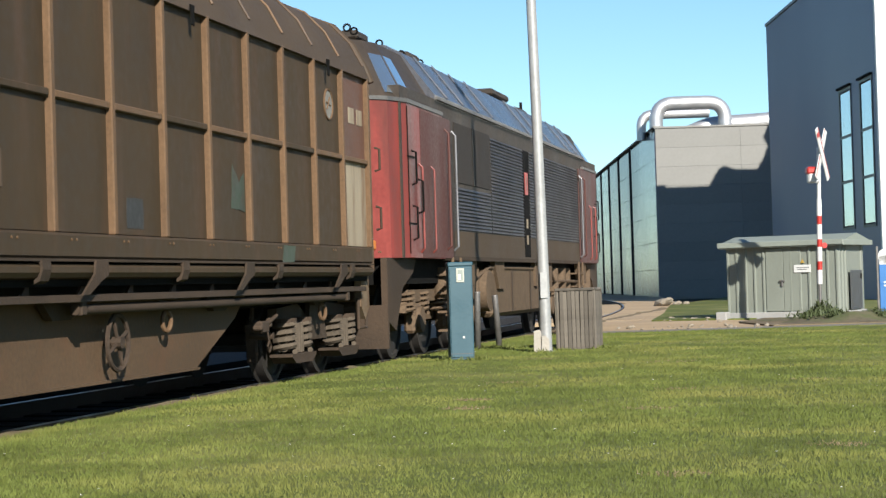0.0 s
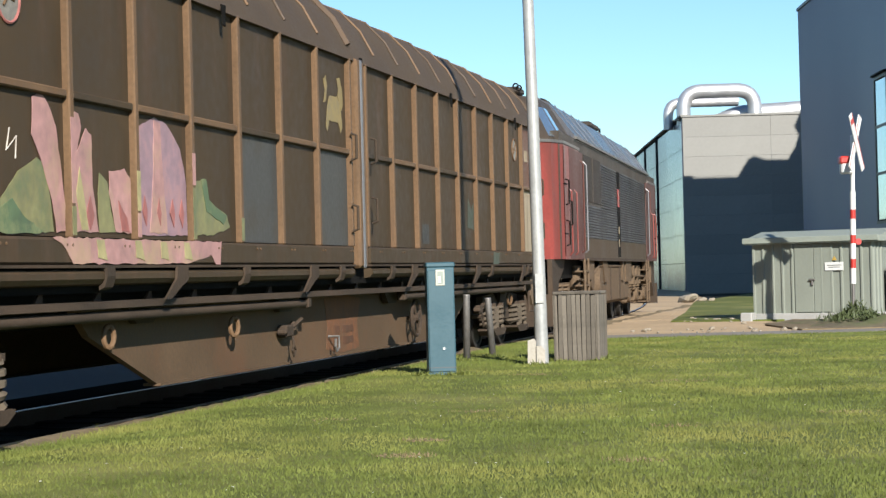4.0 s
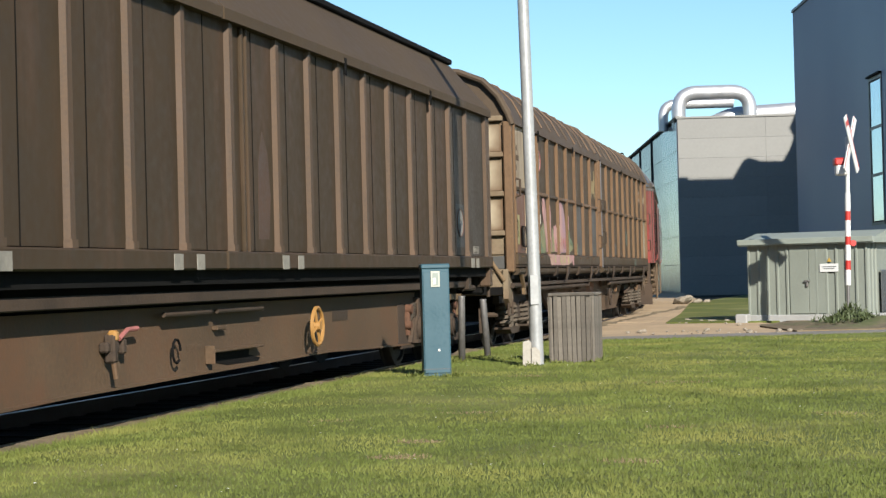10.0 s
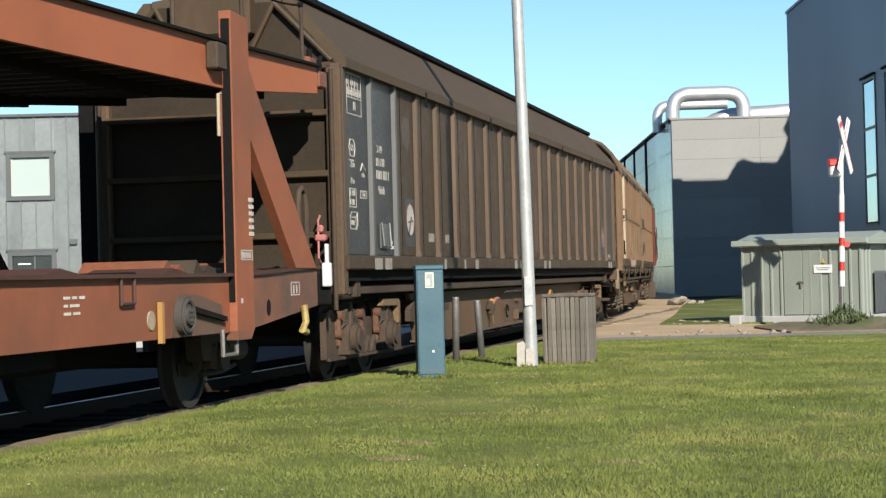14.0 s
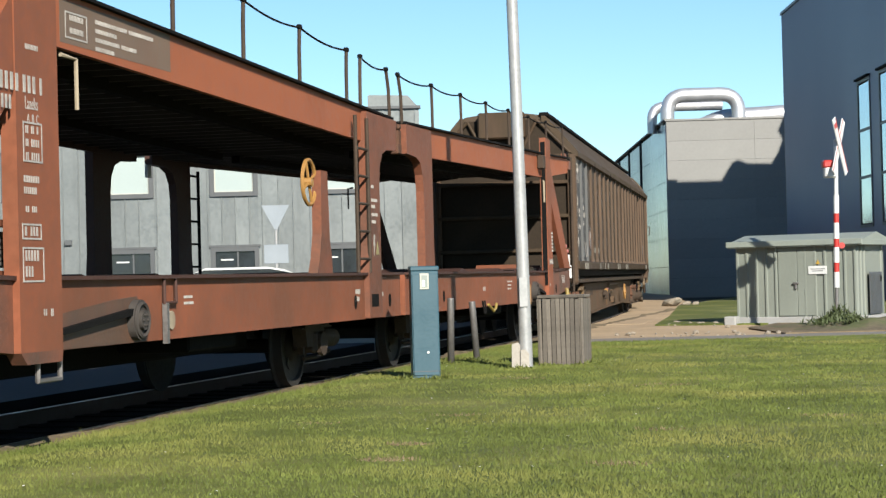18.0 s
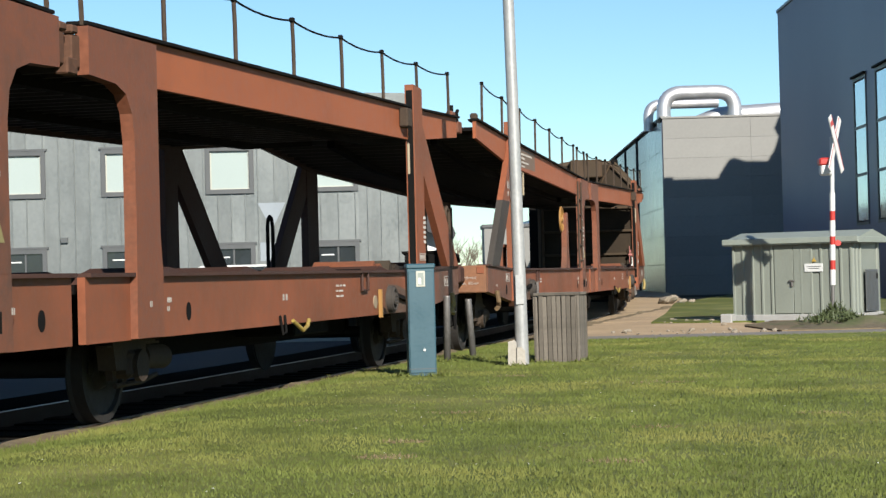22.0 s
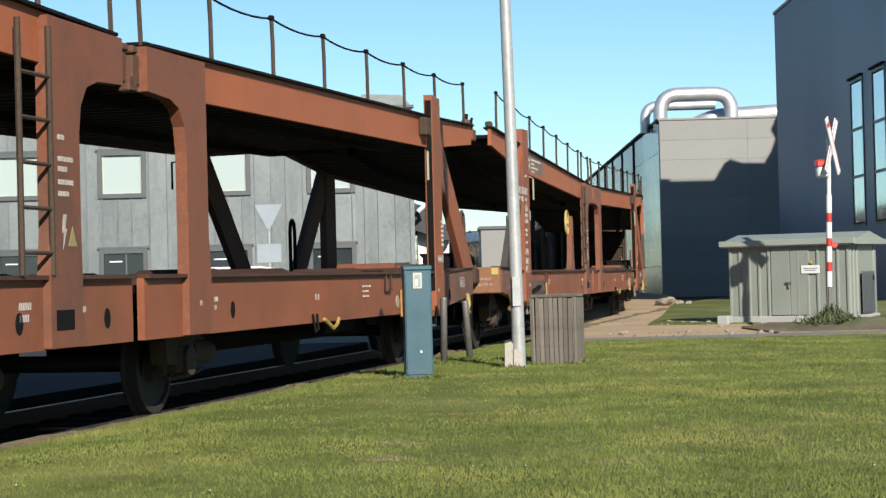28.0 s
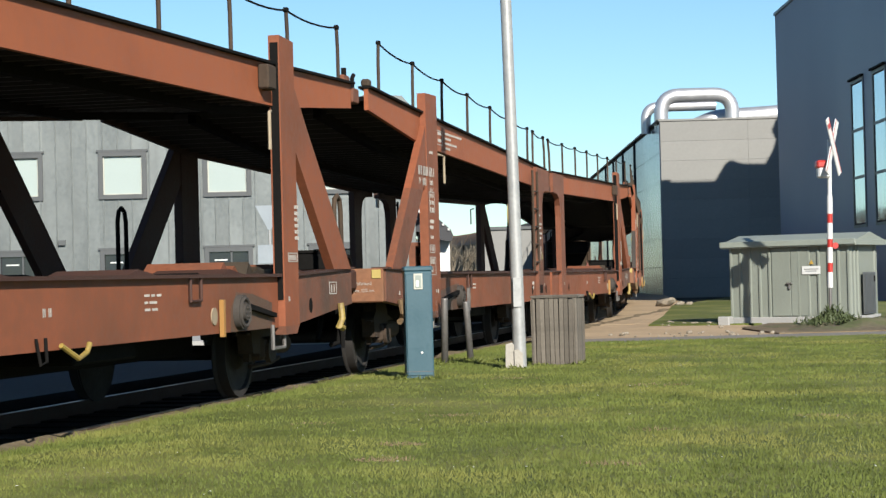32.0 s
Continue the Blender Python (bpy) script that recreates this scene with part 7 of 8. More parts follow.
            part("tie_lever", boxes((out(sx, 1.41), out(sx, 1.45), e * ly, e * (ly + 0.05), 0.66, 0.98)), ("ochre" if e > 0 else "galv") if near else "dark", root, ("yellow lever" if e > 0 else "dull grey lever") if near else "")
            part("lashing_frame", tubes((((out(sx, 1.43), e * 7.55, 1.2), (out(sx, 1.43), e * 7.55, 0.98), (out(sx, 1.43), e * 7.80, 0.98), (out(sx, 1.43), e * 7.80, 1.2)), 0.015), seg=6), "oxide_dark", root)
            part("deck_lever", tubes((((out(sx, 1.46), e * 9.72, 2.72), (out(sx, 1.5), e * 9.55, 2.70), (out(sx, 1.5), e * 9.55, 2.35)), 0.016), seg=6), "cream" if near else "dark", root)
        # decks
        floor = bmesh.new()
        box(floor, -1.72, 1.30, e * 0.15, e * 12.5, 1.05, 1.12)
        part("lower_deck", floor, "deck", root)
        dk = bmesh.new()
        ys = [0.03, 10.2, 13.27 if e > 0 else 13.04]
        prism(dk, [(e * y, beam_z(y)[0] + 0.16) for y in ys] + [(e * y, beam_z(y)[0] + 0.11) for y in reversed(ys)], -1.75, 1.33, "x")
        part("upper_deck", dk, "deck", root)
        y = 0.45
        while y < (13.2 if e > 0 else 12.95):
            z = beam_z(y)[0]
            part("deck_rib", boxes((-1.75, 1.33, e * (y - 0.02), e * (y + 0.02), z + 0.045, z + 0.11)), "deck_rib", root)
            y += 0.36
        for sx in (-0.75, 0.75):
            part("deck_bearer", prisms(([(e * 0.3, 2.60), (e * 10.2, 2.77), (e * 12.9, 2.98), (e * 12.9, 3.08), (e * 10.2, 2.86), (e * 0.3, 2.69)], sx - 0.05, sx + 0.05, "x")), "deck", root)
        # headstock with the short lettering seen on it
        part("headstock", boxes((-1.80, 1.40, e * 12.45, e * 12.62, 0.86, 1.25), bev=0.015), "headstock_paint", root)
        buffers(root, e * 12.62, e, "dark")
        for y in (9.3, 7.1, 4.4, 2.4, 11.4):
            if e > 0 or y > 11:
                part("wheel_chock", prisms(([(e * (y - 0.5), 1.12), (e * (y + 0.45), 1.12), (e * (y + 0.3), 1.2), (e * (y - 0.1), 1.25), (e * (y - 0.35), 1.2)], 0.5, 1.2, "x")), "oxide_dark", root)
            part("wheel_chock", prisms(([(e * (y - 0.5), 1.12), (e * (y + 0.45), 1.12), (e * (y + 0.3), 1.2), (e * (y - 0.1), 1.25), (e * (y - 0.35), 1.2)], -1.5, -0.8, "x")), "dark", root)
        if e > 0:
            rnd = random.Random(31)
            for k in range(5):
                y, w = 5.9 + 1.3 * k, rnd.uniform(0.3, 0.55)
                hump = [(y - w, 1.12)] + [(y - w + 2 * w * q / 6, 1.12 + rnd.uniform(0.03, 0.10)) for q in range(1, 6)] + [(y + w, 1.12)]
                part("folded_sheet", prisms((hump, 0.2 - 0.5 * (k % 2), 1.15, "x")), "deck_rib" if k % 2 else "deck", root, "crumpled brown sheeting on the deck")
        y0, y1 = (2.45, 10.1) if e > 0 else (-10.2, -3.1)
        # Dark block for inner beams, added to hide the bright ground behind.
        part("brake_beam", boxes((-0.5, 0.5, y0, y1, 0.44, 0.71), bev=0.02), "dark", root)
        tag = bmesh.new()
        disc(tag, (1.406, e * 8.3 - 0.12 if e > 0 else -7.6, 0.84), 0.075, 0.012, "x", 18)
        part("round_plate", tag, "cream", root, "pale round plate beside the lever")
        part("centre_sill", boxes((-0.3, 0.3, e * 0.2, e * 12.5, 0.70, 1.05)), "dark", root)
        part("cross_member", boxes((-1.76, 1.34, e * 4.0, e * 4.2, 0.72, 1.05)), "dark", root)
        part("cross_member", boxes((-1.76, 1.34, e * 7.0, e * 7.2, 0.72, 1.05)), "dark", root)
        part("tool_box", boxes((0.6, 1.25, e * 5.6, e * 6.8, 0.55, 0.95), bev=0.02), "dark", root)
        bx = 1.28 if e > 0 else -1.78
        part("bent_rail", tubes((((bx, e * 12.42, 1.2), (bx, e * 12.42, 1.88), (bx, e * 12.46, 2.0), (bx, e * 12.55, 2.04), (bx, e * 12.64, 2.0), (bx, e * 12.68, 1.88), (bx, e * 12.68, 1.2)), 0.028), seg=8), "bogie" if e > 0 else "dark", root, smooth=True)
    # axles with their boxes, springs and guards
    for y in (-11.42, -2.5, 1.8, 10.55):
        ROLLING.append(wheelset(root, y, split=True, z=0.44, r=0.44))
        for sx in (-1, 1):
            ab = bmesh.new()
            box(ab, sx * 0.90, sx * 1.12, y - 0.19, y + 0.19, 0.36, 0.60, 0.04)
            disc(ab, (sx * 1.13, y, 0.46), 0.13, 0.05, "x", 16)
            part("axle_box", ab, "bogie", root)
            part("spring_housing", prisms(([(y - 0.40, 0.44), (y + 0.10, 0.42), (y + 0.22, 0.52), (y + 0.24, 0.74), (y + 0.10, 0.90), (y - 0.26, 0.92), (y - 0.34, 0.74), (y - 0.46, 0.66)], sx * 0.94, sx * 1.09, "x")), "bogie", root)
            cyl = bmesh.new()
            tube(cyl, [(sx * 1.0, y + 0.28, 0.52), (sx * 1.0, y + 0.74, 0.50), (sx * 1.0, y + 0.78, 0.50)], 0.105, 14)
            part("damper", cyl, "bogie", root, smooth=True)
            part("brake_lever", tubes((((sx * 0.95, y - 0.1, 0.30), (sx * 1.0, y + 0.3, 0.31), (sx * 1.02, y + 0.62, 0.36)), 0.022), seg=6), "bogie", root)
            for q in (-1, 1):
                part("axle_guard", prisms(([(y + q * 0.30, 0.75), (y + q * 0.26, 0.35), (y + q * 0.19, 0.35), (y + q * 0.19, 0.75)], sx * 0.94, sx * 1.0, "x")), "bogie", root)
            sp = bmesh.new()
            for k in range(5):
                half = 0.55 - 0.09 * k
                prism(sp, [(y - half, 0.62 + 0.02 * k), (y + half, 0.62 + 0.02 * k), (y + half, 0.638 + 0.02 * k), (y - half, 0.638 + 0.02 * k)], sx * 0.98, sx * 1.08, "x")
            part("leaf_spring", sp, "bogie", root)
            part("brake_block", boxes((sx * 0.70, sx * 0.80, y + 0.46, y + 0.54, 0.3, 0.62), bev=0.02), "bogie", root)
    rnd = random.Random(8)
    for k in range(3):
        y = 9.55 + 0.7 * k
        hump = [(y - 0.5, 1.12)] + [(y - 0.5 + 1.0 * q / 7, 1.17 + rnd.uniform(0.02, 0.15)) for q in range(1, 7)] + [(y + 0.5, 1.12)]
        part("folded_sheet", prisms((hump, 0.35 + 0.1 * k, 1.1 + 0.05 * k, "x")), "panel_dark" if k == 1 else "oxide_post", root, "crumpled brown sheeting on the deck")
    # close coupling with its bellows at the rear end, and a plate on the headstock
    part("coupling_bellows", prisms(([(-13.18, 0.74), (-12.64, 0.86), (-12.64, 1.22), (-12.74, 1.38), (-13.05, 1.46), (-13.18, 1.40)], 0.35, 0.98, "x")), "dark", root)
    part("bellows_plate", prisms(([(-13.14, 1.47), (-12.6, 1.40), (-12.52, 1.30), (-12.54, 1.29), (-12.62, 1.37), (-13.14, 1.44)], 0.30, 1.02, "x")), "dark", root)
    part("coupling_clamp", boxes((0.98, 1.10, -13.0, -12.64, 1.0, 1.24), bev=0.03), "oxide_dark", root)
    part("hose", tubes((((0.9, -12.7, 1.0), (0.95, -12.85, 0.7), (0.95, -12.95, 0.42), (0.9, -13.1, 0.40)), 0.03), seg=8), "dark", root)
    part("hose", tubes((((0.7, -12.7, 0.95), (0.75, -13.0, 0.6), (0.75, -13.12, 0.45)), 0.03), seg=8), "dark", root)
    part("hanger_rod", tubes((((1.0, -12.8, 0.9), (1.0, -12.95, 0.36)), 0.018), seg=6), "dark", root)
    part("hanger_rod", tubes((((1.0, -13.02, 0.9), (1.0, -12.98, 0.36)), 0.018), seg=6), "dark", root)
    part("headstock_plate", boxes((1.27, 1.375, -12.632, -12.62, 1.135, 1.235), bev=0.003), "wheel_yellow", root, "small square plate on the headstock")
    cage = part("paper_clip_cage", boxes((1.22, 1.30, -10.50, -10.46, 1.2, 1.57), (1.22, 1.30, -10.14, -10.10, 1.2, 1.57), (1.21, 1.31, -10.46, -10.14, 1.53, 1.575), (1.22, 1.30, -10.46, -10.14, 1.2, 1.24)), "oxide_post", root, "small brown cage with white papers behind its wires")
    part("paper", boxes((1.235, 1.245, -10.45, -10.15, 1.26, 1.50)), "faded", cage, "pale papers in the cage")
    for k in range(3):
        part("cage_wire", boxes((1.275, 1.285, -10.46, -10.14, 1.30 + 0.075 * k, 1.308 + 0.075 * k)), "dark", cage)
    for e in (-1, 1):
        part("joint_hinge", boxes((1.30, 1.40, *((-0.02, 0.13) if e > 0 else (-0.35, -0.14)), 2.66, 2.90), (1.32, 1.43, *((-0.06, 0.02) if e > 0 else (-0.16, -0.04)), 2.60, 2.72), (1.33, 1.42, *((-0.05, 0.06) if e > 0 else (-0.26, -0.13)), 2.90, 2.96), bev=0.012), "rust", root, "rusty hinge block between the halves")
        if e > 0:
            part("end_fitting", boxes((1.30, 1.41, 12.84, 13.10, 3.07, 3.24), (1.30, 1.38, 12.6, 12.84, 3.29, 3.36), bev=0.015), "oxide_post", root, "rusty end bracket")
            part("end_pin", tubes((((1.35, 13.04, 3.24), (1.35, 13.04, 3.36), (1.35, 13.10, 3.40)), 0.025), seg=8), "dark", root)
            part("end_pin", tubes((((1.35, 12.7, 3.36), (1.35, 12.7, 3.44)), 0.03), seg=8), "dark", root)
            # Flat plate on the post; the channel's inner shade is its dark colour.
            part("post_channel", boxes((1.378, 1.455, 9.992, 9.998, 0.95, 3.40)), "dark", root, "flat dark plate holding the shade of the post's channel")
        else:
            part("end_fitting", boxes((1.30, 1.40, -13.04, -12.92, 3.29, 3.38), bev=0.02), "bogie", root)
    # brake column with its wheel, and the access ladder, on the rear half
    part("brake_column", prisms(([(-3.30, 1.2), (-2.74, 1.2), (-2.76, 1.36), (-2.82, 1.55), (-2.86, 2.26), (-3.10, 2.26), (-3.12, 1.6), (-3.2, 1.36)], 1.24, 1.34, "x")), "oxide_post", root)
    hand_wheel(root, 1.27, -3.30, 2.13, 0.23, "wheel_yellow", "x", label="yellow brake hand wheel")
    for sx, y in ((1, -1.92), (-1, 1.78)):
        lx = out(sx, 1.46)
        lad = [(((lx, y + d, 1.2), (lx, y + d, 2.9 if sx > 0 else 2.62)), 0.022) for d in (-0.24, 0.24)]
        part("ladder_rail", tubes(lad[0], seg=6), "bogie" if sx > 0 else "dark", root)
        part("ladder_rail", tubes(lad[1], seg=6), "bogie" if sx > 0 else "dark", root)
        for k in range(5):
            part("ladder_rung", tubes((((lx, y - 0.24, 1.35 + 0.30 * k), (lx, y + 0.24, 1.35 + 0.30 * k)), 0.016), seg=6), "bogie" if sx > 0 else "dark", root)
    # markings
    x = 1.472
    bars(root, x, -10.96, 2.52, [[0.11, 0.10, 0.30, 0.22, 0.06]], 0.1, 0.115)
    bars(root, x, -10.72, 2.37, [[0.22]], 0.1, 0.09)
    text("RIV", 0.11, root, "stencil", x, -10.88, 2.325, squeeze=0.62)
    text("Laaeks", 0.12, root, "stencil", x, -10.22, 2.335, squeeze=0.62)
    text("A  B  C", 0.085, root, "stencil", x, -10.20, 2.235, squeeze=0.7)
    bars(root, x, -10.32, 2.19, [[0.05, 0.05, 0.04], [0.05, 0.13], [0.05, 0.13]], 0.088, 0.05, frame_of=(-10.36, -10.07, 1.95, 2.215))
    bars(root, x, -10.36, 1.86, [[0.24], [0.2]], 0.075, 0.045)
    bars(root, x, -10.34, 1.66, [[0.06, 0.08]], 0.08, 0.04)
    bars(root, x, -10.36, 1.525, [[0.05, 0.13]], 0.08, 0.06, frame_of=(-10.40, -10.11, 1.44, 1.545))
    bars(root, x, -10.36, 1.37, [[0.22], [0.13]], 0.105, 0.07, frame_of=(-10.40, -10.08, 1.16, 1.39))
    bars(root, x, -10.30, 2.73, [[0.2]], 0.1, 0.035)
    bars(root, x, 10.35, 1.86, [[0.14], [0.14], [0.14], [0.14], [0.14], [0.14]], 0.06, 0.035)
    bars(root, x, 10.15, 1.38, [[0.24]], 0.06, 0.05, frame_of=(10.12, 10.43, 1.31, 1.4))
    bars(root, x, -9.99, 0.98, [[0.05]], 0.05, 0.05)
    bars(root, 1.422, -10.95, 1.10, [[0.04, 0.12]], 0.1, 0.08, frame_of=(-10.98, -10.67, 1.0, 1.125))
    bars(root, 1.422, 11.75, 1.08, [[0.06, 0.05]], 0.1, 0.08, frame_of=(11.68, 11.95, 0.98, 1.11))
    bars(root, 1.392, -9.40, 3.04, [[0.24], [0.24]], 0.09, 0.04, frame_of=(-9.48, -9.10, 2.87, 3.06))
    bars(root, 1.392, -8.95, 3.06, [[0.6, 0.5], [0.4], [0.45, 0.3], [0.35]], 0.065, 0.03)
    bars(root, 1.402, 6.6, 1.05, [[0.11, 0.08, 0.1], [0.07, 0.16], [0.12, 0.12]], 0.055, 0.02)
    bars(root, 1.402, -7.3, 1.03, [[0.2], [0.22]], 0.05, 0.022)
    bars(root, 1.402, 4.75, 0.98, [[0.06, 0.06]], 0.06, 0.06)
    bars(root, 1.402, -2.1, 1.02, [[0.2], [0.16]], 0.08, 0.05)
    bars(root, 1.402, 1.72, 1.0, [[0.1], [0.06]], 0.07, 0.04)
    for z, w in ((2.17, 0.12), (2.02, 0.26), (1.95, 0.16), (1.86, 0.26), (1.78, 0.18)):
        bars(root, 1.462, -1.57, z, [[w]], 0.09, 0.035)
    part("crossing_arrow", prisms(([(-1.50, 1.62), (-1.44, 1.62), (-1.47, 1.52), (-1.44, 1.52), (-1.51, 1.38), (-1.49, 1.49), (-1.52, 1.49)], 1.461, 1.464, "x")), "stencil", root)
    tri = part("warning_triangle", prisms(([(-1.42, 1.40), (-1.28, 1.40), (-1.35, 1.54)], 1.461, 1.465, "x")), "yellow_panel", root, "faded yellow warning triangle")
    part("sole_notch", boxes((1.461, 1.463, -1.64, -1.34, 0.82, 0.96)), "dark", root, "dark notch at the post's foot")
    for y in (-12.1, -10.1, 1.2, 10.1, -1.2):
        bars(root, 1.472 if abs(y) > 9 and abs(y) < 11 else 1.463, y, 0.98, [[0.06]], 0.05, 0.045)
    for y in (-10.95, 11.0, -0.62, 2.2, -2.1):
        bm = bmesh.new()
        disc(bm, (1.422 if abs(y) > 10 else 1.402, y, 0.88), 0.075, 0.006, "x", 16)
        for v in bm.verts:
            v.co.y = y + (v.co.y - y) * 0.75
        part("beam_hole", bm, "dark", root, "dark oval hole in the beam")
    part("faded_panel", boxes((1.3905, 1.3915, -9.57, -7.45, 2.83, 3.13)), "panel_faded", root, "faded brown-grey painted panel")
    part("label_plate", boxes((-1.80, -1.76, -0.06, 0.06, 2.44, 2.60)), "white", root, "white plate")
    part("post_stain", prisms(([(-1.67, 1.2), (-1.22, 1.2), (-1.25, 1.5), (-1.4, 1.9), (-1.6, 2.2), (-1.665, 2.4)], 1.4605, 1.462, "x")), "oxide_post", root)
    part("flap_lever", tubes((((1.42, 5.0, 0.72), (1.46, 5.2, 0.62), (1.46, 5.35, 0.66), (1.46, 5.4, 0.72)), 0.02)), "worn_yellow", root, "yellow lever")
    part("chain", tubes((((1.42, 4.6, 0.78), (1.44, 4.62, 0.60), (1.44, 4.72, 0.62), (1.42, 4.75, 0.78)), 0.012)), "dark", root)
    # the headstock's lettering faces backwards
    for words, z in (("Pufferstand", 1.06), ("max. 1025 mm", 0.98)):
        cu = bpy.data.curves.new("lettering", "FONT")
        cu.body, cu.size, cu.align_x = words, 0.055, "CENTER"
        tmp = bpy.data.objects.new("lettering", cu)
        scene.collection.objects.link(tmp)
        bpy.context.view_layer.update()
        me = bpy.data.meshes.new_from_object(tmp.evaluated_get(bpy.context.evaluated_depsgraph_get()))
        bpy.data.objects.remove(tmp)
        me.transform(Matrix(((0.75, 0, 0, 0), (0, 0, -1, 0), (0, 1, 0, 0), (0, 0, 0, 1))))
        me.materials.clear()
        me.materials.append(M["stencil"])
        ob = new("lettering", me)
        ob.parent = root
        ob.location = (1.17, -12.626, z)
    return root


def loco():
    root = empty("diesel_locomotive", pose(0, 0, 0), "grimy red and black diesel locomotive with louvred sides", "locomotive")
    h = 9.75
    zb, zs = 1.33, 3.30
    # side walls and cabs
    core = [(1.40, zb), (1.40, zs + 0.2), (-1.40, zs + 0.2), (-1.40, zb)]
    part("hood", prisms((core, -h + 0.6, h - 0.6, "y")), "loco_black", root)
    for e in (-1, 1):
        cab = bmesh.new()
        plan = [(-1.44, 0.0), (1.44, 0.0), (1.44, 2.1), (1.30, 2.55), (1.02, 2.85), (-1.02, 2.85), (-1.30, 2.55), (-1.44, 2.1)]
        flip = [(x, e * (h - 2.9 + y)) for x, y in plan]
        prism(cab, flip, zb, zs, "z")
        bmesh.ops.recalc_face_normals(cab, faces=cab.faces)
        part("cab_shell", cab, "loco_red" if e < 0 else "loco_red_dirty", root, "red cab shell with rounded corners")
        # cab top with raked windows
        low = [(x * 0.99, e * (h - 2.9 + y)) for x, y in plan]
        high = [(x * 0.66, e * (h - 2.9 + min(y, 2.85) * 0.80)) for x, y in plan]
        top = bmesh.new()
        a = [top.verts.new((x, y, zs + 0.03)) for x, y in low]
        b = [top.verts.new((x, y, 4.12)) for x, y in high]
        for i in range(len(a)):
            top.faces.new((a[i], a[(i + 1) % 8], b[(i + 1) % 8], b[i]))
        top.faces.new(b)
        top.faces.new(a[::-1])
        bmesh.ops.recalc_face_normals(top, faces=top.faces)
        part("cab_roof", top, "loco_black", root)
        belt = [(x * 1.012, e * (h - 2.9 + y * 1.006)) for x, y in plan]
        part("belt_strip", prisms((belt, zs - 0.01, zs + 0.04, "z")), "galv", root, "silver belt strip")
        # side windows lie on the raked cab side
        for sx in (-1, 1):
            for y0, y1 in ((1.60, 2.08), (2.16, 2.52)):
                def on(y, z):
                    k = (z - zs - 0.03) / (4.12 - zs - 0.03)
                    yy = y + (y * 0.80 - y) * k
                    xx = 1.44 if y <= 2.1 else 1.44 - 0.31 * (y - 2.1)
                    return (sx * (xx * (0.99 + (0.66 - 0.99) * k) + 0.012), e * (h - 2.9 + yy), z)
                w = bmesh.new()
                q = [w.verts.new(on(y, z)) for y, z in ((y0, zs + 0.10), (y1, zs + 0.10), (y1, zs + 0.64), (y0, zs + 0.64))]
                q2 = [w.verts.new(Vector(v.co) + Vector((-sx * 0.03, 0, 0))) for v in q]
                for i in range(4):
                    w.faces.new((q[i], q[(i + 1) % 4], q2[(i + 1) % 4], q2[i]))
                w.faces.new(q)
                w.faces.new(q2[::-1])
                bmesh.ops.recalc_face_normals(w, faces=w.faces)
                part("cab_window", w, "glass", root, "bright reflecting cab window")
            # door, rails and steps
            yd = h - 2.9
            # door panel widened along the cab side, to carry its shaded red
            part("cab_door", boxes((sx * 1.40, sx * 1.445, e * (yd - 0.5), e * (yd + 1.4), zb, zs - 0.03), bev=0.01), "loco_door" if e < 0 else "loco_red_dirty", root)
            for d, paint in ((0.12, "loco_door"), (0.58, "silver_dull")):
                part("hand_rail", tubes((((sx * 1.44, e * (yd - d), 1.45), (sx * 1.50, e * (yd - d), 1.5), (sx * 1.50, e * (yd - d), 3.05), (sx * 1.44, e * (yd - d), 3.12)), 0.017), seg=8), paint, root)
            for y, z in ((1.9, 1.55), (1.9, 2.25), (1.55, 1.9)):
                part("grab_loop", tubes((((sx * 1.42, e * (yd + y), z), (sx * 1.50, e * (yd + y), z + 0.03), (sx * 1.50, e * (yd + y), z + 0.42), (sx * 1.42, e * (yd + y), z + 0.45)), 0.015), seg=8), "dark", root)
            for d in (0.8, 1.5):
                part("hand_rail", tubes((((sx * 1.44, e * (yd + d), 1.4), (sx * 1.49, e * (yd + d), 1.45), (sx * 1.49, e * (yd + d), 2.5), (sx * 1.44, e * (yd + d), 2.55)), 0.014), seg=8), "loco_red", root)
            for z in (1.75, 2.6):
                part("cab_seam", boxes((sx * 1.30, sx * 1.452, e * (yd + 1.75), e * (yd + 2.12), z, z + 0.025)), "dark", root)
            part("corner_seam", boxes((sx * 1.43, sx * 1.446, e * (yd + 2.08), e * (yd + 2.11), zb + 0.05, zs - 0.05)), "dark", root)
            for k in range(4):
                part("cab_step", boxes((sx * 1.2, sx * 1.46, e * (yd - 0.95), e * (yd - 0.45), 0.32 + 0.26 * k, 0.35 + 0.26 * k)), "loco_bogie", root)
            part("step_frame", tubes((((sx * 1.44, e * (yd - 0.97), 0.32), (sx * 1.44, e * (yd - 0.97), 1.35)), 0.025), (((sx * 1.44, e * (yd - 0.43), 0.32), (sx * 1.44, e * (yd - 0.43), 1.35)), 0.025)), "loco_bogie", root)
            part("tail_lamp", boxes((sx * 0.95, sx * 1.15, e * (h - 0.2), e * (h - 0.05), 1.42, 1.55), bev=0.02), "copper", root)
        part("plough", prisms(([(-1.35, 0.22), (1.35, 0.22), (1.35, 0.75), (-1.35, 0.75)], e * (h + 0.05), e * (h + 0.12), "y")), "under", root)
        part("front_skirt", prisms(([(e * (h - 1.7), 1.33), (e * (h - 0.1), 1.33), (e * (h - 0.1), 0.55), (e * (h - 0.5), 0.42), (e * (h - 0.9), 0.95), (e * (h - 1.5), 1.15)], 1.22, 1.30, "x")), "under", root)
        buffers(root, e * (h - 0.1), e, "under")
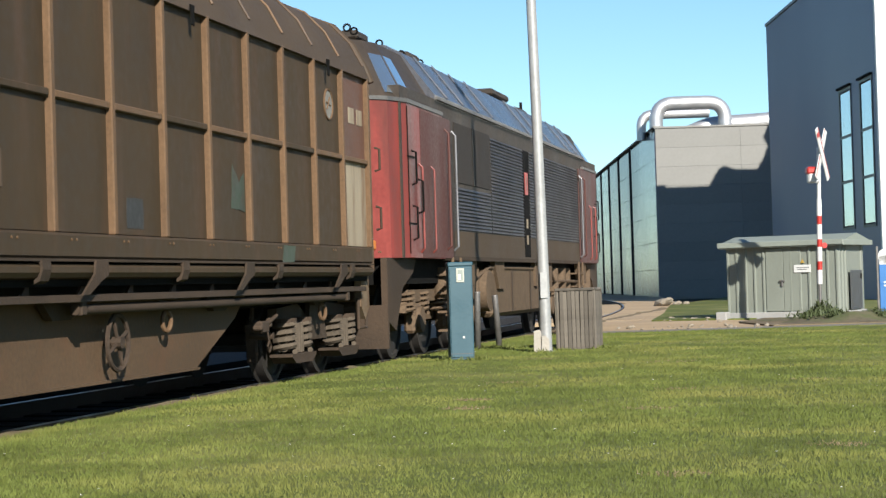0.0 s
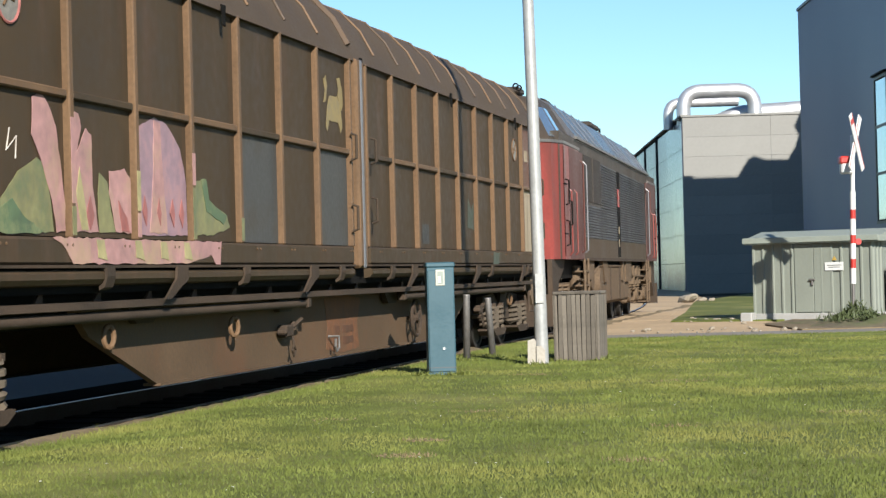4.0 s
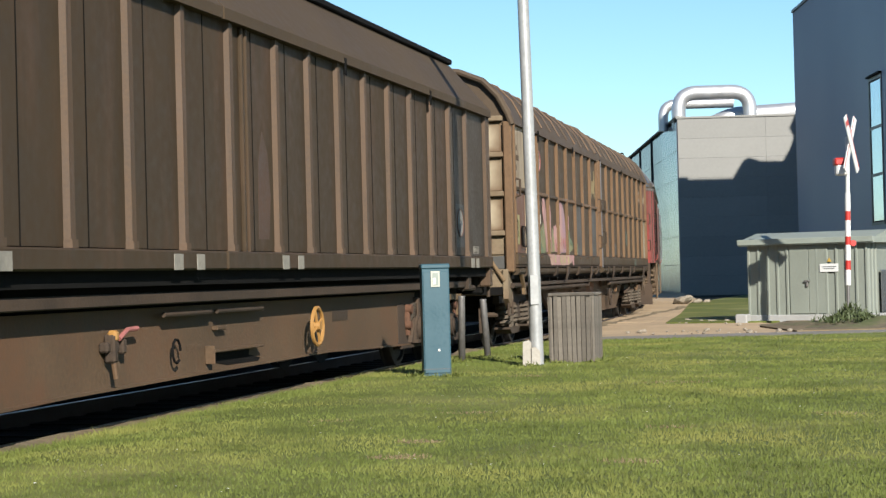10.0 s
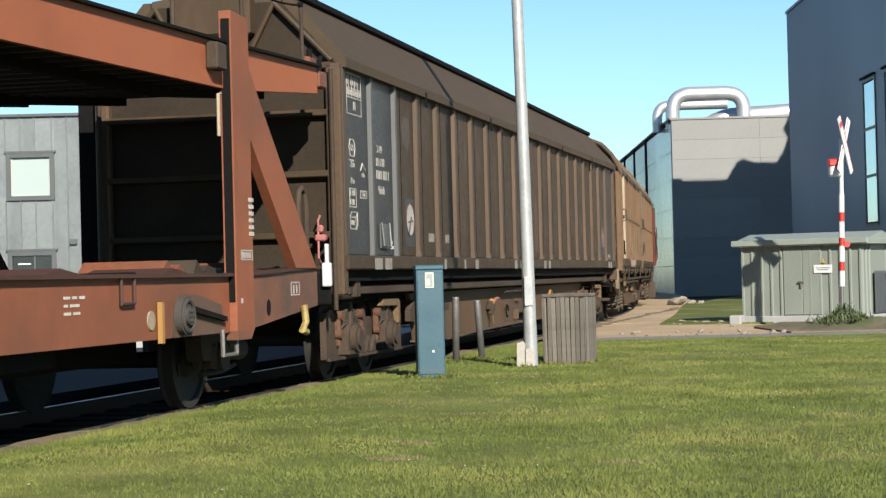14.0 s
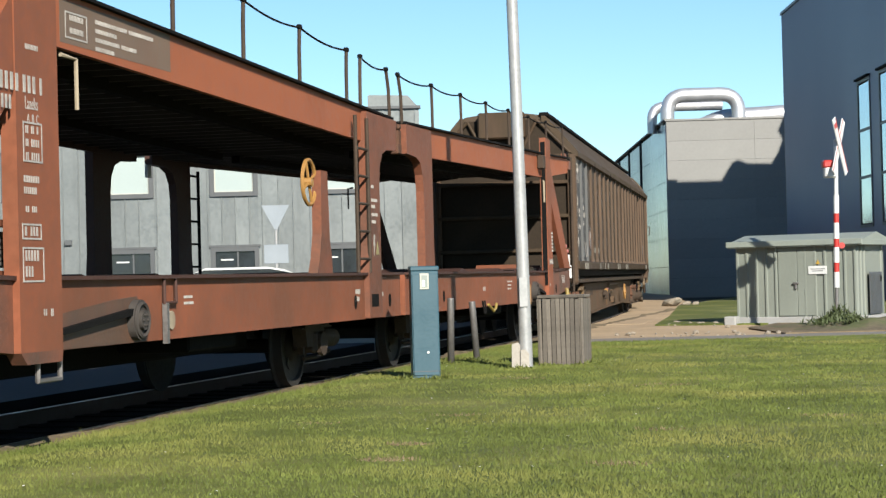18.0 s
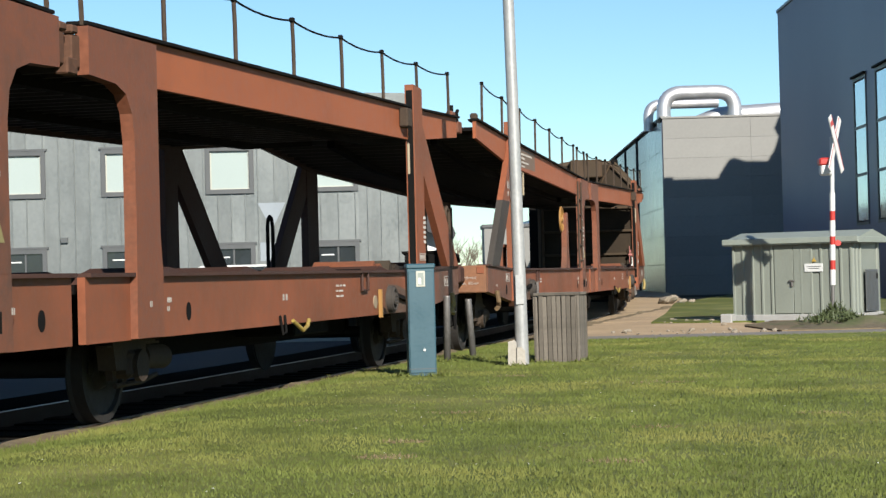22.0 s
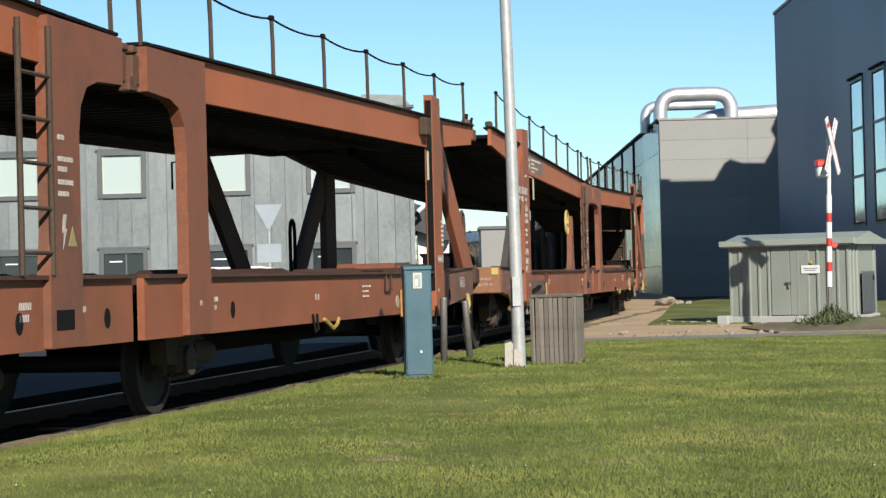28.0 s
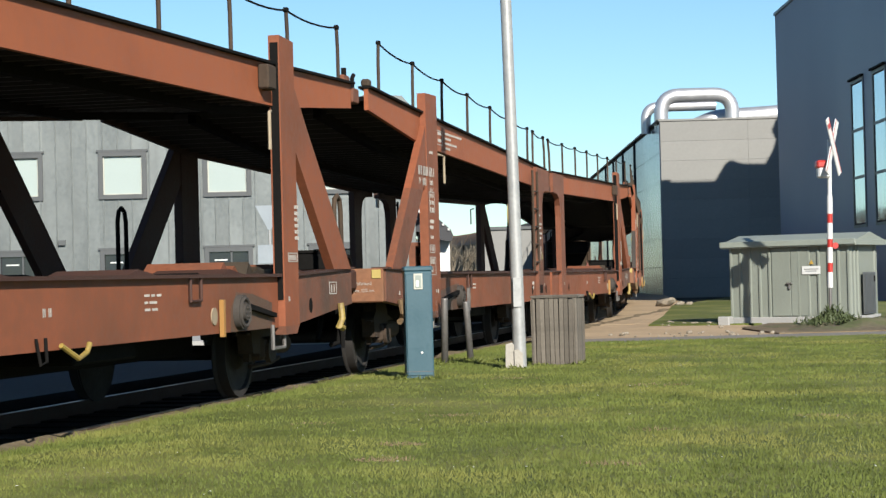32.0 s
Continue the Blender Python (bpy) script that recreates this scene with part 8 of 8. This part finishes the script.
    # louvres, in rows along the side
    for sx in (-1, 1):
        for y0, y1, z0, z1 in ((-3.2, -0.28, 1.75, 3.24), (0.36, 6.3, 1.75, 3.24), (-5.95, -3.25, 1.75, 2.36)):
            z = z0
            while z < z1:
                part("louvre", prisms(([(sx * 1.40, z), (sx * 1.420, z + 0.004), (sx * 1.40, z + 0.038)], y0, y1, "y")), "louvre", root)
                z += 0.052
        part("intake_grille", boxes((sx * 1.39, sx * 1.415, -5.95, -3.28, 2.42, 3.28), bev=0.008), "grille", root, "dark brown intake grille")
        part("grille_post", boxes((sx * 1.40, sx * 1.425, -4.68, -4.60, 2.42, 3.28)), "loco_black", root)
        part("side_band", boxes((sx * 1.40, sx * 1.408, -0.26, 0.34, 1.4, 3.24)), "dark", root)
        bm = boxes((sx * 1.409, sx * 1.413, -0.12, 0.2, 2.48, 2.86))
        part("logo_plate", bm, "sign_red", root, "red square emblem")
        bars(root, 1.4135, -0.04, 2.8, [[0.16], [0.16]], 0.15, 0.12)
        for z in (1.9, 1.62):
            part("label_plate", boxes((sx * 1.409, sx * 1.413, -0.04, 0.12, z, z + 0.16)), "cream", root)
        part("sill_strip", boxes((sx * 1.38, sx * 1.43, -h + 2.9, h - 2.9, 1.31, 1.37)), "under", root)
        # dust-coated lower edge, and the webs that reach down between the openings
        part("lower_panel", boxes((sx * 1.40, sx * 1.406, -6.3, 6.3, 1.37, 1.73)), "roof", root, "dust-coated lower edge of the body")
        for web in ([(-2.96, 1.31), (-2.13, 1.31), (-2.08, 0.88), (-2.6, 0.88)], [(0.9, 1.31), (1.1, 1.31), (1.25, 0.9), (0.98, 0.9)], [(1.55, 1.31), (2.8, 1.31), (2.75, 0.86), (1.6, 0.86)], [(-5.6, 1.31), (-4.38, 1.31), (-4.5, 0.95), (-5.4, 0.95)], [(6.2, 1.31), (7.4, 1.31), (7.3, 0.9), (6.4, 0.9)]):
            part("side_web", prisms((web, sx * 1.30, sx * 1.38, "x")), "loco_bogie", root)
        for y, r in ((-4.0, 0.11), (3.6, 0.15), (4.7, 0.13), (5.5, 0.1), (-6.2, 0.12), (8.3, 0.12)):
            pot = bmesh.new()
            tube(pot, [(sx * 1.22, y, 0.78), (sx * 1.22, y, 1.0), (sx * 1.22, y, 1.22)], r, 12)
            part("sand_pot", pot, "loco_bogie", root, smooth=True)
        part("brake_pipe", tubes((((sx * 1.33, -6.6, 0.98), (sx * 1.33, -5.2, 0.92), (sx * 1.33, -3.2, 1.22), (sx * 1.33, 2.9, 1.2), (sx * 1.33, 3.3, 0.98), (sx * 1.33, 7.6, 0.94)), 0.028), seg=8), "loco_bogie", root)
        # roof shoulder
        part("roof_shoulder", prisms(([(sx * 1.40, 3.48), (sx * 1.41, 3.56), (sx * 0.95, 4.16), (sx * 0.80, 4.22), (sx * 0.80, 3.5)], -h + 2.6, h - 2.6, "y")), "loco_roof", root)
        part("gutter", boxes((sx * 1.39, sx * 1.45, -h + 2.6, h - 2.6, 3.49, 3.53)), "galv", root)
        for k in range(12):
            y = -6.4 + 1.15 * k
            if k in (4, 5, 9):
                continue
            part("roof_panel_seam", prisms(([(sx * 1.415, 3.57), (sx * 0.955, 4.17), (sx * 0.955, 4.185), (sx * 1.43, 3.575)], y, y + 0.12, "y")), "silver_dull", root)
        part("fuel_tank", boxes((sx * 0.7, sx * 1.33, -2.95, 2.6, 0.44, 1.25), bev=0.06), "loco_bogie", root)
        tank = bmesh.new()
        disc(tank, (sx * 1.25, -3.6, 0.86), 0.32, 0.34, "x", 22)
        part("air_reservoir", tank, "loco_bogie", root, "dust-caked round air reservoir", smooth=True)
        for y in (-1.3, 0.5):
            part("tank_strap", boxes((sx * 1.33, sx * 1.345, y, y + 0.1, 0.5, 1.25)), "under", root)
    part("roof_centre", prisms(([(0.82, 4.1), (0.80, 4.24), (0.35, 4.30), (-0.35, 4.30), (-0.80, 4.24), (-0.82, 4.1)], -h + 2.4, h - 2.4, "y")), "loco_roof", root)
    for y in (-8.6, -8.25, -6.9, -4.4, -5.6, 2.2):
        bm = bmesh.new()
        ring(bm, (0.6, y, 4.33), 0.045, 0.014, "y", 14)
        part("lifting_eye", bm, "dark", root)
    for y, l, w in ((-7.6, 0.6, 0.3), (-5.0, 0.7, 0.4), (1.2, 1.6, 0.55), (4.6, 0.7, 0.35)):
        part("roof_hatch", boxes((-w, w + 0.25, y - l / 2, y + l / 2, 4.28, 4.40), bev=0.03), "loco_black", root)
    part("aerial", tubes((((0.4, 5.6, 4.3), (0.4, 5.6, 4.62)), 0.03)), "dark", root)
    part("horn", tubes((((0.5, 7.6, 4.25), (0.5, 8.0, 4.22)), 0.06)), "dark", root)
    part("underframe", boxes((-1.2, 1.2, -h + 0.4, h - 0.4, 1.0, 1.33)), "dark", root)
    for yb in (-5.6, 5.6):
        fr = bmesh.new()
        for sx in (-1, 1):
            prism(fr, [(-2.5, 0.62), (-2.3, 0.92), (2.3, 0.92), (2.5, 0.62), (2.1, 0.6), (1.9, 0.76), (-1.9, 0.76), (-2.1, 0.6)], sx * 1.02, sx * 1.14, "x")
        box(fr, -1.0, 1.0, -1.2, 1.2, 0.5, 0.85)
        bo = part("bogie", fr, "loco_bogie", root, "dusty brown three-axle bogie")
        bo.location = (0, yb, 0)
        for ay in (-1.9, 0.0, 1.9):
            for sx in (-1, 1):
                ab = bmesh.new()
                box(ab, sx * 1.02, sx * 1.18, ay - 0.22, ay + 0.22, 0.34, 0.74, 0.04)
                disc(ab, (sx * 1.19, ay, 0.52), 0.17, 0.10, "x", 18)
                part("axle_box", ab, "loco_bogie", bo, smooth=True)
                for dy in (-0.42, 0.42):
                    part("spring", coil(bmesh.new(), (sx * 1.12, ay + dy, 0.60), 0.10, 0.026, 4, 0.28), "loco_bogie", bo, smooth=True)
            ROLLING.append(wheelset(bo, ay, z=0.52, r=0.52))
        for sx in (-1, 1):
            part("sand_pipe", tubes((((sx * 1.1, 2.6, 1.0), (sx * 1.1, 2.75, 0.6), (sx * 0.85, 2.8, 0.25)), 0.03)), "loco_bogie", bo)
            cyl = bmesh.new()
            disc(cyl, (sx * 1.22, 0.95, 0.95), 0.2, 0.3, "x", 18)
            part("brake_cylinder", cyl, "loco_bogie", bo, smooth=True)
    return root


TRAIN = []
TRAIN.append((loco(), -10.15, 5.6))
TRAIN.append((van_a(), LEN_A / 2, 9.05))
TRAIN.append((van_b(), LEN_A + GAP + LEN_B / 2, 9.07))
first = LEN_A + GAP + LEN_B + 13.8
unit = carrier()
TRAIN.append((unit, first, 7.0))
for k in range(1, 4):
    more = copy_thing(unit, pose(0, 0, 0))
    TRAIN.append((more, first + k * UNIT, 7.0))
    if k > 1:
        for o in [o for o in more.children if o.name.startswith("faded_panel")]:
            bpy.data.objects.remove(o)
    ROLLING += [o for o in more.children if o.name.startswith("wheelset")]

# on the first two carriers the rear leg's foot is caked with soot
for thing, mid, half in TRAIN[3:5]:
    for o in thing.children:
        if o.name.startswith("leg_foot") and min(v.co.y for v in o.data.vertices) < -11 and min(v.co.x for v in o.data.vertices) > 0:
            o.material_slots[0].link = "OBJECT"
            o.material_slots[0].material = M["sooty_leg"]
            tagged(o, "soot-caked grey foot of the leg")
for o in TRAIN[4][0].children:
    if o.name.startswith("tie_lever") and min(v.co.x for v in o.data.vertices) > 0:
        o.material_slots[0].link = "OBJECT"
        o.material_slots[0].material = M["ochre"]
        tagged(o, "yellow lever")
for o in TRAIN[3][0].children:
    if o.name.startswith(("hand_wheel", "headstock_plate")):
        o.material_slots[0].link = "OBJECT"
        o.material_slots[0].material = M["ochre" if o.name.startswith("hand") else "oxide"]


def motions():
    for thing, mid, half in TRAIN:
        walk(thing, [(k * 0.5, ride(k * 0.5, mid, half)) for k in range(65)])
    for ws in ROLLING:
        at = ws.location.copy()
        r = at.z
        walk(ws, [(k * 0.1, pose(at.x, at.y, at.z, math.degrees(-run(k * 0.1) / r) % 360.0)) for k in range(321)])


motions()
